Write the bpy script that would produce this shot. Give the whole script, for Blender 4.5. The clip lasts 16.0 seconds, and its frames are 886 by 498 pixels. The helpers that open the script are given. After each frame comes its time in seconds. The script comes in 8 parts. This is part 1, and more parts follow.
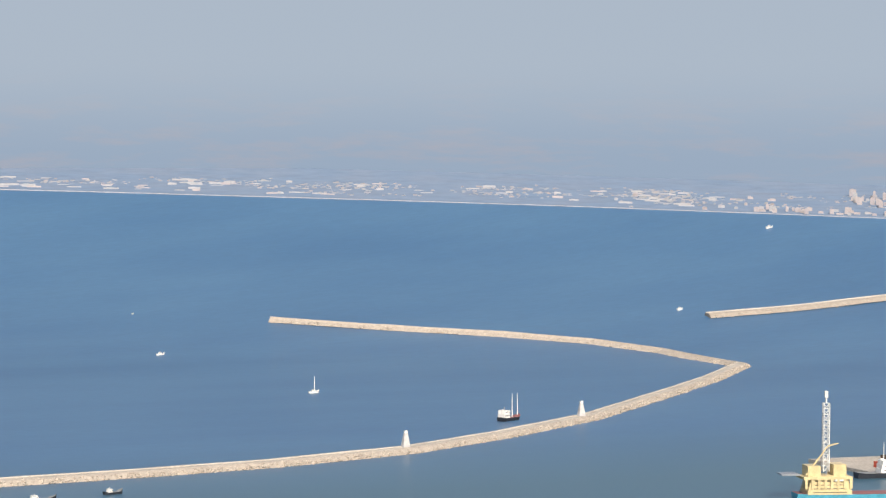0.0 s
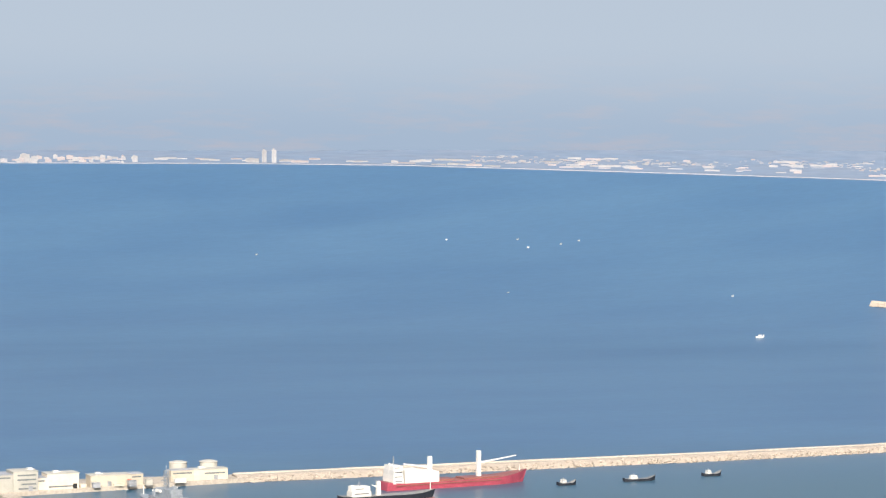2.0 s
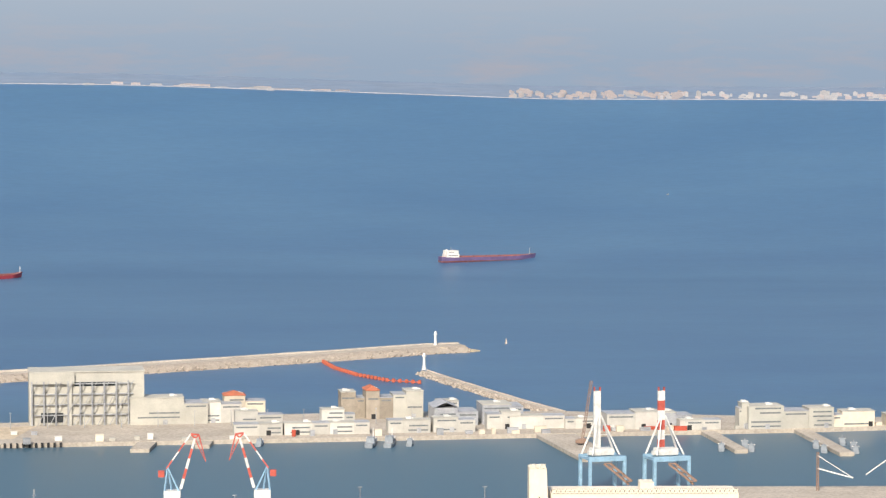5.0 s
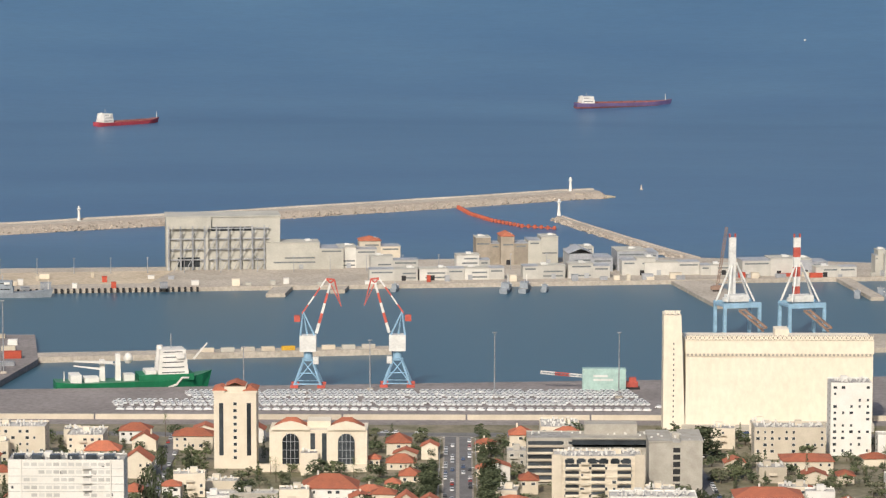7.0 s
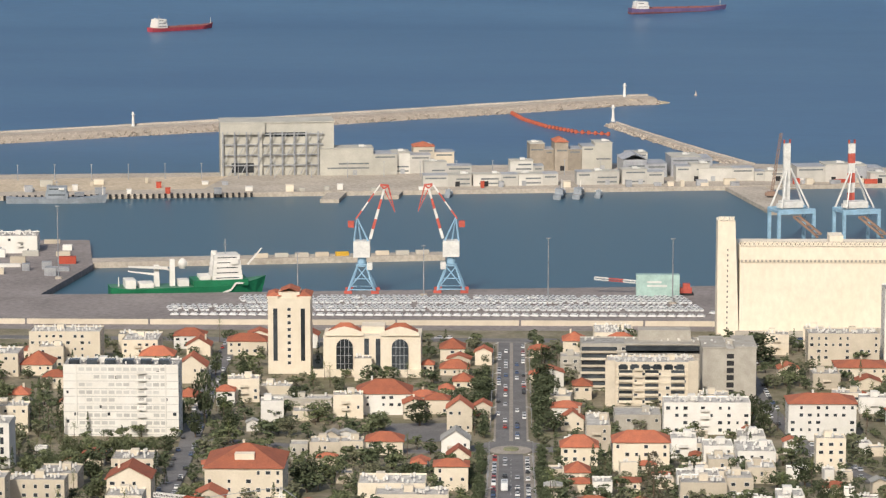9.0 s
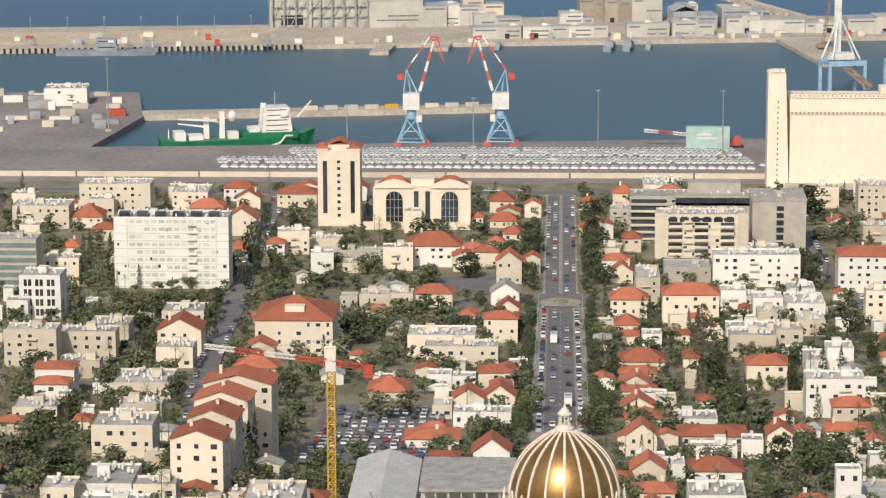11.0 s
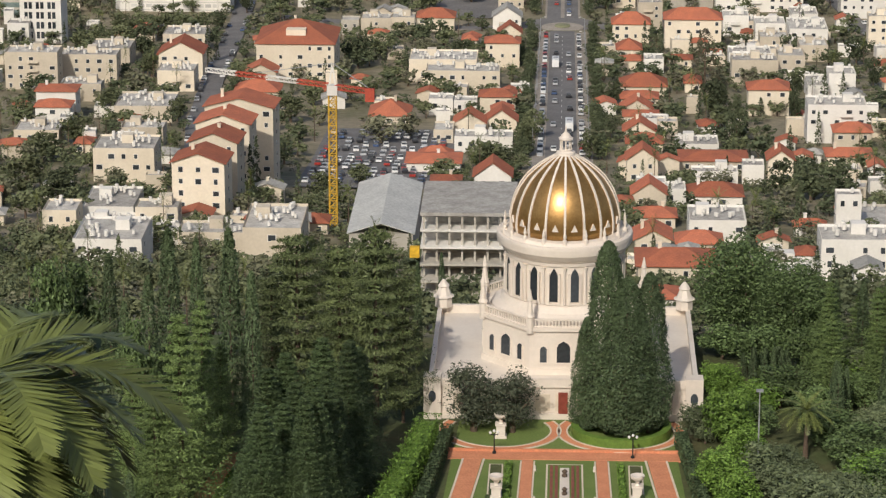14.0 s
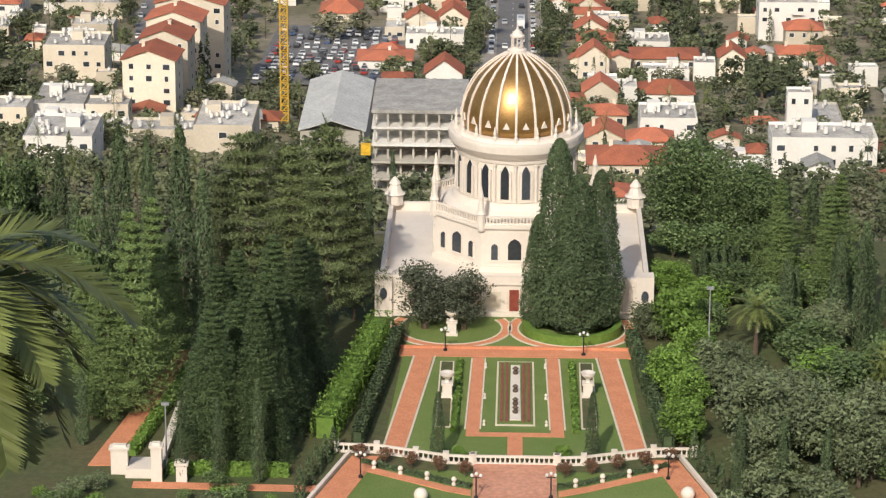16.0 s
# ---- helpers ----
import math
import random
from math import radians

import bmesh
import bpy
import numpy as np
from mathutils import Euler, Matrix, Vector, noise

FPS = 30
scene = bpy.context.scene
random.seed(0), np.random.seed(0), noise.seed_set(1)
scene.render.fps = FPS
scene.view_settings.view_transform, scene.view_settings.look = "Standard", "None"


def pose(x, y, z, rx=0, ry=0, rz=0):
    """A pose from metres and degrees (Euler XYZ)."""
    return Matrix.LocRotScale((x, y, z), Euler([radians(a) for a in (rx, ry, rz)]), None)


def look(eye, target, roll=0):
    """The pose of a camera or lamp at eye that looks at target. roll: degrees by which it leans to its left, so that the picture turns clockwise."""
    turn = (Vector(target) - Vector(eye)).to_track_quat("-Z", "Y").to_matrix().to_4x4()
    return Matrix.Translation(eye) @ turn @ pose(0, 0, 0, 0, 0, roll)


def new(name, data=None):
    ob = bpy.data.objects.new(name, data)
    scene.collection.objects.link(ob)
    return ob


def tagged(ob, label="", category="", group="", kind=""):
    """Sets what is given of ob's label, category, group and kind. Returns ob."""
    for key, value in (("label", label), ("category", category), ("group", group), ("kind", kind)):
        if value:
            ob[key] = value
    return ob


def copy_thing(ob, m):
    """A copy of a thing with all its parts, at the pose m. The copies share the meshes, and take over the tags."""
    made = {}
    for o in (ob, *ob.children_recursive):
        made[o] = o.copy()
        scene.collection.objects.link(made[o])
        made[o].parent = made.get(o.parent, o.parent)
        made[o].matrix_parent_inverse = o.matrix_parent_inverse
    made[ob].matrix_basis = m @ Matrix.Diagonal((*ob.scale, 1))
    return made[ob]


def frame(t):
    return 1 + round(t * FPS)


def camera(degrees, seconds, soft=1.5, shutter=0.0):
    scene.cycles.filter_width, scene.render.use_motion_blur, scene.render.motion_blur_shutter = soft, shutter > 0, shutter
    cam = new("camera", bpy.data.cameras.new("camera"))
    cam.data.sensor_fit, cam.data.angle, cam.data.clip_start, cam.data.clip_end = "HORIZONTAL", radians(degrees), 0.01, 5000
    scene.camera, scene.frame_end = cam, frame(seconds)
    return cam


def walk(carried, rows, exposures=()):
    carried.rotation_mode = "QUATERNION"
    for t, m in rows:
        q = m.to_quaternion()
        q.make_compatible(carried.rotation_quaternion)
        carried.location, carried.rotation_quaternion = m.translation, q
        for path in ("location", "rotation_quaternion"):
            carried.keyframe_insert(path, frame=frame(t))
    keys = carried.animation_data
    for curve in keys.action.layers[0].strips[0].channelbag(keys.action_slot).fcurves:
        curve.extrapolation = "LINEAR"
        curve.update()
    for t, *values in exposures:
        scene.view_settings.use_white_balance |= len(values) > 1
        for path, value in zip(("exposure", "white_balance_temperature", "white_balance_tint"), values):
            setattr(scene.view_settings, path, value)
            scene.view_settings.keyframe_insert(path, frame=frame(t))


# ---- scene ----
HIGH = 290.0  # the eye above the sea
cam = camera(16.223, 16.0, soft=1.3)
ROWS = [
    (0.0, -27.915, -2.515, 0.325),
    (0.5, -25.036, -2.552, 0.186),
    (1.0, -21.692, -2.533, 0.239),
    (1.5, -18.976, -2.690, 0.238),
    (2.0, -16.869, -2.899, 0.291),
    (2.5, -14.486, -2.966, 0.271),
    (3.0, -11.309, -3.027, 0.188),
    (3.5, -7.901, -3.325, 0.143),
    (4.0, -5.651, -3.330, -0.011),
    (4.5, -3.786, -3.519, 0.150),
    (5.0, -2.211, -4.117, 0.173),
    (5.2, -1.992, -4.389, 0.161),
    (7.3, 0.471, -7.543, 0.033),
    (7.5, 0.534, -7.925, -0.009),
    (8.0, 0.749, -8.263, 0.003),
    (8.5, 0.784, -8.622, 0.106),
    (9.0, 1.281, -8.700, 0.000),
    (9.5, 1.525, -9.449, 0.123),
    (9.7, 1.665, -9.659, -0.041),
    (11.8, 2.387, -12.585, -0.062),
    (12.0, 2.333, -12.870, 0.008),
    (12.5, 2.098, -14.033, 0.098),
    (13.0, 2.198, -14.917, 0.009),
    (13.5, 2.184, -15.919, -0.085),
    (14.0, 2.248, -16.497, 0.012),
    (14.5, 2.133, -17.239, 0.011),
    (15.0, 2.089, -17.722, 0.072),
    (15.5, 1.440, -18.038, 0.290),
    (16.0, 1.300, -18.384, 0.328),
]
walk(cam, [(t, pose(0, 0, HIGH, 90 + pitch, 0, yaw) @ pose(0, 0, 0, 0, 0, roll)) for t, yaw, pitch, roll in ROWS],
     exposures=[(0.0, 0.5), (1.0, 0.65), (2.0, 0.75), (3.5, 0.55), (5.0, 0.5), (7.5, 0.06), (9.5, 0.06), (12.5, -0.02), (14.0, -0.13), (15.0, 0.04), (16.0, 0.2)])

# world, sun, exposure
SUN_HIGH, SUN_SIDE = 37.0, -14.0
world = bpy.data.worlds.new("world")
scene.world = world
world.use_nodes = True
wn = world.node_tree
sky = wn.nodes.new("ShaderNodeTexSky")
sky.sky_type = "NISHITA"
sky.sun_disc = False
sky.sun_elevation = radians(SUN_HIGH)
sky.sun_rotation = radians(180 - SUN_SIDE)
sky.dust_density = 3.0
wn.links.new(sky.outputs["Color"], wn.nodes["Background"].inputs["Color"])
wn.nodes["Background"].inputs["Strength"].default_value = 0.108
sun = new("sun", bpy.data.lights.new("sun", "SUN"))
sun.data.energy, sun.data.angle, sun.data.color = 3.25, radians(0.6), (1.0, 0.93, 0.82)
sun.matrix_world = look((math.sin(radians(SUN_SIDE)) * math.cos(radians(SUN_HIGH)) * 100,
                         -math.cos(radians(SUN_SIDE)) * math.cos(radians(SUN_HIGH)) * 100,
                         math.sin(radians(SUN_HIGH)) * 100), (0, 0, 0))

# ---- materials ----


def nd(tree, kind, **values):
    n = tree.nodes.new(kind)
    for k, v in values.items():
        n.inputs[k].default_value = v
    return n


def mixed(tree, fac, a, b, blend="MIX"):
    n = tree.nodes.new("ShaderNodeMix")
    n.data_type, n.blend_type = "RGBA", blend
    for socket, v in ((n.inputs[0], fac), (n.inputs[6], a), (n.inputs[7], b)):
        if isinstance(v, (int, float, tuple)):
            socket.default_value = (*v, 1) if isinstance(v, tuple) else v
        else:
            tree.links.new(v, socket)
    return n.outputs[2]


def mat(name, c1, c2=None, rough=0.85, scale=0.15, fine=1.5, bump=0.15, metal=0.0, spec=0.3, vary=0.0, island=0.0, stretch=(1, 1, 1), grain=0.25):
    """A worn surface: two tones in patches, a finer grain, relief, and a tone that differs from thing to thing or leaf to leaf."""
    m = bpy.data.materials.new(name)
    m.use_nodes = True
    t = m.node_tree
    b = t.nodes["Principled BSDF"]
    b.inputs["Roughness"].default_value = rough
    b.inputs["Metallic"].default_value = metal
    b.inputs["Specular IOR Level"].default_value = spec
    c2 = c2 or tuple(v * 0.8 for v in c1)
    co = t.nodes.new("ShaderNodeTexCoord")
    mp = nd(t, "ShaderNodeMapping", Scale=stretch)
    t.links.new(co.outputs["Object"], mp.inputs["Vector"])
    n1 = nd(t, "ShaderNodeTexNoise", Scale=scale, Detail=5.0, Roughness=0.6)
    n2 = nd(t, "ShaderNodeTexNoise", Scale=fine, Detail=4.0, Roughness=0.65)
    for n in (n1, n2):
        t.links.new(mp.outputs[0], n.inputs["Vector"])
    ramp = t.nodes.new("ShaderNodeValToRGB")
    ramp.color_ramp.elements[0].position, ramp.color_ramp.elements[1].position = 0.35, 0.65
    t.links.new(n1.outputs["Fac"], ramp.inputs["Fac"])
    col = mixed(t, ramp.outputs["Color"], c1, c2)
    r2 = t.nodes.new("ShaderNodeMapRange")
    r2.inputs["From Min"].default_value, r2.inputs["From Max"].default_value = 0.3, 0.7
    r2.inputs["To Min"].default_value, r2.inputs["To Max"].default_value = 1 - grain, 1 + grain * 0.6
    t.links.new(n2.outputs["Fac"], r2.inputs["Value"])
    hsv = nd(t, "ShaderNodeHueSaturation")
    t.links.new(col, hsv.inputs["Color"])
    value = r2.outputs[0]
    for amount, source in ((vary, ("ShaderNodeObjectInfo", "Random")), (island, ("ShaderNodeNewGeometry", "Random Per Island"))):
        if amount:
            s = t.nodes.new(source[0])
            r3 = t.nodes.new("ShaderNodeMapRange")
            r3.inputs["To Min"].default_value, r3.inputs["To Max"].default_value = 1 - amount, 1 + amount
            t.links.new(s.outputs[source[1]], r3.inputs["Value"])
            mul = t.nodes.new("ShaderNodeMath")
            mul.operation = "MULTIPLY"
            t.links.new(value, mul.inputs[0])
            t.links.new(r3.outputs[0], mul.inputs[1])
            value = mul.outputs[0]
    t.links.new(value, hsv.inputs["Value"])
    t.links.new(hsv.outputs[0], b.inputs["Base Color"])
    if bump:
        bp = nd(t, "ShaderNodeBump", Strength=bump, Distance=0.1)
        t.links.new(n2.outputs["Fac"], bp.inputs["Height"])
        t.links.new(bp.outputs[0], b.inputs["Normal"])
    return m


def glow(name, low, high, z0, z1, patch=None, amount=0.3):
    """Glowing distance with painted haze: tones that change with height, with faint patches."""
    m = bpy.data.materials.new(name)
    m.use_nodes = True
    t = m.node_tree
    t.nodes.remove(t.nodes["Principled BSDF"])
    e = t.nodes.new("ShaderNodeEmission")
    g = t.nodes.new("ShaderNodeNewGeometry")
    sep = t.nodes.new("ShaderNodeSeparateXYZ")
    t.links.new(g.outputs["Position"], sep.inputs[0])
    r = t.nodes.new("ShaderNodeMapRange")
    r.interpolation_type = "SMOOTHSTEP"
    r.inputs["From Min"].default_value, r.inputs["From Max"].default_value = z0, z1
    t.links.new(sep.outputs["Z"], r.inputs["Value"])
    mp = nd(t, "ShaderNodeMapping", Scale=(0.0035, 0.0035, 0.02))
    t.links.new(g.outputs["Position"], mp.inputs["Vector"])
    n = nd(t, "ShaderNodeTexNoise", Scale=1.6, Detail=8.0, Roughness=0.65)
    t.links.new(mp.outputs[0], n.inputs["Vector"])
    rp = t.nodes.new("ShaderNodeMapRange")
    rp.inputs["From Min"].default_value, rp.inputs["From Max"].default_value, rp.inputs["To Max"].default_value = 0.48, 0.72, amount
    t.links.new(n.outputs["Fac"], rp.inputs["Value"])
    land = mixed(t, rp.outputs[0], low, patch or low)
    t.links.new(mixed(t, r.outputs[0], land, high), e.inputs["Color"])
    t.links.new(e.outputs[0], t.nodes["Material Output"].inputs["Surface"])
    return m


CREAM = mat("cream_render", (0.71, 0.635, 0.515), (0.64, 0.56, 0.44), vary=0.12, scale=0.12, grain=0.07)
WHITE = mat("white_paint", (0.74, 0.715, 0.67), (0.66, 0.635, 0.58), vary=0.08, scale=0.12, grain=0.06)
BEIGE = mat("beige_stone", (0.6, 0.53, 0.425), (0.51, 0.445, 0.35), vary=0.16, scale=0.12, grain=0.08)
STONE = mat("grey_concrete", (0.48, 0.45, 0.39), (0.38, 0.35, 0.3), vary=0.1, scale=0.15, grain=0.1)
ROOF = mat("terracotta_tiles", (0.46, 0.15, 0.082), (0.36, 0.125, 0.075), vary=0.25, scale=0.25, fine=2.5, bump=0.4)
SHED_GREY = mat("grey_roof_sheet", (0.42, 0.41, 0.38), (0.34, 0.33, 0.3), vary=0.15)
GREENGLASS = mat("green_tinted_glass", (0.22, 0.27, 0.25), (0.15, 0.2, 0.19), rough=0.2, spec=0.5, bump=0)
# town foliage colours are lightened to carry the haze of distance
TOWNLEAF = mat("hazed_town_leaves", (0.135, 0.15, 0.08), (0.1, 0.115, 0.06), rough=0.75, spec=0.1, vary=0.3, island=0.3, bump=0)
TOWNOLIVE = mat("dry_olive_leaves", (0.18, 0.18, 0.115), (0.14, 0.145, 0.09), rough=0.75, spec=0.1, vary=0.3, island=0.25, bump=0)
TOWNBROWN = mat("brownish_needles", (0.12, 0.105, 0.07), (0.09, 0.08, 0.055), rough=0.75, spec=0.1, island=0.3, bump=0)
TOWNDARK = mat("dark_evergreen_leaves", (0.085, 0.1, 0.056), (0.065, 0.08, 0.045), rough=0.75, spec=0.1, vary=0.3, island=0.3, bump=0)
FLATROOF = mat("roof_membrane", (0.52, 0.5, 0.46), (0.36, 0.34, 0.31), vary=0.22, scale=0.3)
PANE = mat("window_glass", (0.06, 0.07, 0.08), (0.03, 0.035, 0.04), rough=0.15, spec=0.5, bump=0, vary=0.4)
METAL = mat("grey_steel", (0.42, 0.43, 0.44), (0.3, 0.31, 0.33), rough=0.5, metal=0.4, vary=0.1)
DARK = mat("dark_rubber", (0.03, 0.03, 0.032), rough=0.7)
TRUNK = mat("bark", (0.14, 0.1, 0.07), (0.08, 0.06, 0.045), fine=4, bump=0.6)
LEAF = mat("broad_leaves", (0.112, 0.165, 0.06), (0.084, 0.125, 0.046), rough=0.6, vary=0.35, island=0.45, bump=0)
OLIVE = mat("olive_leaves", (0.138, 0.17, 0.085), (0.105, 0.132, 0.066), rough=0.6, vary=0.3, island=0.25, bump=0)
CYPRESS = mat("cypress_leaves", (0.08, 0.115, 0.052), (0.062, 0.092, 0.042), rough=0.65, vary=0.25, island=0.4, bump=0)
OLIVEDARK = mat("old_olive_leaves", (0.085, 0.1, 0.062), (0.062, 0.075, 0.046), rough=0.65, island=0.25, bump=0)
RUSTLEAF = mat("reddish_shrub_leaves", (0.2, 0.1, 0.06), (0.12, 0.085, 0.045), rough=0.65, island=0.4, bump=0)
DARKPINE = mat("dark_pine_needles", (0.125, 0.155, 0.06), (0.095, 0.122, 0.048), rough=0.6, vary=0.3, island=0.45, bump=0)
NORFOLK = mat("norfolk_needles", (0.072, 0.105, 0.04), (0.05, 0.078, 0.031), rough=0.6, vary=0.25, island=0.4, bump=0)
PINE = mat("pine_needles", (0.135, 0.19, 0.06), (0.1, 0.145, 0.047), rough=0.6, vary=0.3, island=0.45, bump=0)
HEDGE = mat("hedge_leaves", (0.15, 0.25, 0.045), (0.11, 0.19, 0.035), rough=0.6, vary=0.15, island=0.35, bump=0)
PALM = mat("palm_leaflets", (0.155, 0.182, 0.05), (0.108, 0.13, 0.038), rough=0.45, vary=0.2, island=0.3, bump=0)
LAWN = mat("mown_lawn", (0.13, 0.19, 0.048), (0.17, 0.225, 0.066), scale=0.15, fine=5, bump=0.3)
EARTH = mat("dry_ground", (0.3, 0.255, 0.185), (0.16, 0.15, 0.085), scale=0.06, fine=0.5, bump=0.3)
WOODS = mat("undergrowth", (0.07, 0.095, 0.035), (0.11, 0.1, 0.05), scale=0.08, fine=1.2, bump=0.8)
ASPHALT = mat("asphalt", (0.21, 0.2, 0.195), (0.16, 0.153, 0.148), scale=0.1, fine=1.0)
PAVING = mat("pavement_slabs", (0.4, 0.355, 0.3), (0.31, 0.275, 0.235), scale=0.15)
QUAY = mat("quay_concrete", (0.5, 0.44, 0.365), (0.4, 0.35, 0.29), scale=0.03, fine=0.4)
APRON = mat("port_asphalt", (0.3, 0.265, 0.25), (0.22, 0.195, 0.185), scale=0.02, fine=0.3)
RUBBLE = mat("armour_stone", (0.46, 0.39, 0.32), (0.36, 0.31, 0.255), scale=0.2, vary=0.1, island=0.2, bump=0.4)
REDPATH = mat("crushed_tile_path", (0.66, 0.28, 0.15), (0.58, 0.235, 0.125), scale=0.4, fine=4)
MARBLE = mat("pale_stone", (0.73, 0.66, 0.58), (0.67, 0.595, 0.515), scale=0.25, fine=2, rough=0.6, grain=0.06)
KERB = mat("path_kerb", (0.68, 0.6, 0.48), (0.6, 0.52, 0.42), grain=0.1)

# ---- mesh helpers ----


def grown(name, verts, faces, material, parent=None, label="", smooth=False):
    me = bpy.data.meshes.new(name)
    me.from_pydata(verts, [], faces)
    for one in (material if isinstance(material, (list, tuple)) else [material]):
        me.materials.append(one)
    if smooth:
        me.polygons.foreach_set("use_smooth", [True] * len(me.polygons))
    me.update()
    ob = new(name, me)
    ob.parent = parent
    return tagged(ob, label)


def part(name, bm, material, parent=None, label="", smooth=False):
    """Links a bmesh as one mesh object, under a thing or a part."""
    me = bpy.data.meshes.new(name)
    bmesh.ops.recalc_face_normals(bm, faces=bm.faces)
    bm.to_mesh(me)
    bm.free()
    for one in (material if isinstance(material, (list, tuple)) else [material]):
        me.materials.append(one)
    if smooth:
        me.polygons.foreach_set("use_smooth", [True] * len(me.polygons))
    ob = new(name, me)
    ob.parent = parent
    return tagged(ob, label)


def shared(name, me, parent, m):
    """One more object on a mesh that others use too."""
    ob = new(name, me)
    ob.parent = parent
    ob.matrix_basis = m
    return ob


def thing(name, m, label, category, group="", kind=""):
    return tagged(_set(new(name), m), label, category, group, kind)


def _set(ob, m):
    ob.matrix_world = m
    ob.empty_display_size = 0.5
    return ob


def box(bm, x0, x1, y0, y1, z0, z1, m=None, mi=0):
    vs = [bm.verts.new((x, y, z)) for z in (z0, z1) for x, y in ((x0, y0), (x1, y0), (x1, y1), (x0, y1))]
    if m is not None:
        for v in vs:
            v.co = m @ v.co
    for f in ((3, 2, 1, 0), (4, 5, 6, 7), (0, 1, 5, 4), (1, 2, 6, 5), (2, 3, 7, 6), (3, 0, 4, 7)):
        bm.faces.new([vs[i] for i in f]).material_index = mi
    return vs


def boxes(*rows):
    bm = bmesh.new()
    for r in rows:
        box(bm, *r)
    return bm


def bar(bm, a, b, w, w2=None, sides=4):
    """A strut from a to b, w thick at a and w2 at b."""
    a, b = Vector(a), Vector(b)
    turn = (b - a).to_track_quat("Z", "Y").to_matrix()
    w2 = w if w2 is None else w2
    rings = []
    for c, r in ((a, w / 2), (b, w2 / 2)):
        k = 1.414 if sides == 4 else 1
        rings.append([bm.verts.new(c + turn @ Vector((r * k * math.cos(i * 2 * math.pi / sides + math.pi / 4), r * k * math.sin(i * 2 * math.pi / sides + math.pi / 4), 0))) for i in range(sides)])
    for i in range(sides):
        j = (i + 1) % sides
        bm.faces.new((rings[0][i], rings[0][j], rings[1][j], rings[1][i]))
    bm.faces.new(rings[0][::-1])
    bm.faces.new(rings[1])


def bars(rows):
    bm = bmesh.new()
    for r in rows:
        bar(bm, *r)
    return bm


def lathe(bm, profile, n=32, at=(0, 0, 0), a0=0.0, cap=True):
    """Turns rows of (radius, height) round an upright axis."""
    rings = []
    for r, z in profile:
        rings.append([bm.verts.new((at[0] + r * math.cos(a0 + 2 * math.pi * i / n), at[1] + r * math.sin(a0 + 2 * math.pi * i / n), at[2] + z)) for i in range(n)])
    for lo, hi in zip(rings, rings[1:]):
        for i in range(n):
            j = (i + 1) % n
            bm.faces.new((lo[i], lo[j], hi[j], hi[i]))
    if cap:
        bm.faces.new(rings[0][::-1])
        bm.faces.new(rings[-1])
    return bm


def prism(bm, outline, z0, z1, mi=0):
    """An upright block over an outline of (x, y)."""
    lo = [bm.verts.new((x, y, z0)) for x, y in outline]
    hi = [bm.verts.new((x, y, z1)) for x, y in outline]
    n = len(outline)
    fs = [bm.faces.new(lo[::-1]), bm.faces.new(hi)] + [bm.faces.new((lo[i], lo[(i + 1) % n], hi[(i + 1) % n], hi[i])) for i in range(n)]
    for f in fs:
        f.material_index = mi
    return bm


# ---- ground, sea, distance ----
LAND = [(-400, 420), (0, 287), (20, 277), (170, 204), (337, 138.5), (345, 135.4), (372, 135.4), (470, 135), (520, 122), (600, 103), (700, 80), (900, 52), (1240, 18), (1600, 3.5), (1700, 3.5)]


def ground_z(y):
    return float(np.interp(y, [a for a, b in LAND], [b for a, b in LAND]))


def sea_z(r):
    """The far water is drawn in towards the eye: past 3.6 km it climbs gently, so that its far shore lies where the true one is seen."""
    return 0.0 if r < 3600 else 190 * ((r - 3600) / 1050) ** 1.6


def sheet(name, xs, ys, height, material, label, category):
    verts = [(x, y, height(x, y)) for y in ys for x in xs]
    n = len(xs)
    faces = [(j * n + i, j * n + i + 1, (j + 1) * n + i + 1, (j + 1) * n + i) for j in range(len(ys) - 1) for i in range(n - 1)]
    return tagged(grown(name, verts, faces, material), label, category, kind="structure")


def hill(x, y):
    z = ground_z(y)
    if 480 < y < 1590:
        z += 0.6 * noise.noise((x * 0.03, y * 0.03, 0))
    return z - 0.25


sheet("ground", [-1600, -1000, -600] + list(range(-400, 401, 20)) + [600, 1000, 1600], [-400, -100] + list(range(0, 345, 15)) + [345, 372, 400, 440, 470] + list(range(480, 1600, 10)) + [1600, 1640],
      hill, EARTH, "dry earth and scrub of the hillside town", "ground")

COAST = [(-70, 1.0), (-5.9, 1.10), (-3.85, 1.12), (-0.2, 1.23), (4.2, 1.37), (8, 1.36), (13, 1.36), (16, 1.38), (21, 1.5), (27, 1.65), (30, 1.73), (36, 1.91), (80, 3.2)]


def shore_r(az):
    """How far off the far shore lies, from the angle below the level at which it is seen."""
    drop = math.tan(radians(float(np.interp(az, [a for a, b in COAST], [b for a, b in COAST]))))
    lo, hi = 3600.0, 4955.0
    for _ in range(30):
        mid = (lo + hi) / 2
        lo, hi = (mid, hi) if (HIGH - sea_z(mid)) / mid > drop else (lo, mid)
    return lo


SEA = mat("sea_water", (0.034, 0.105, 0.212), (0.051, 0.133, 0.242), rough=0.34, scale=0.0022, fine=0.05, bump=0.2, spec=0.45, stretch=(1, 3, 1), grain=0.12)
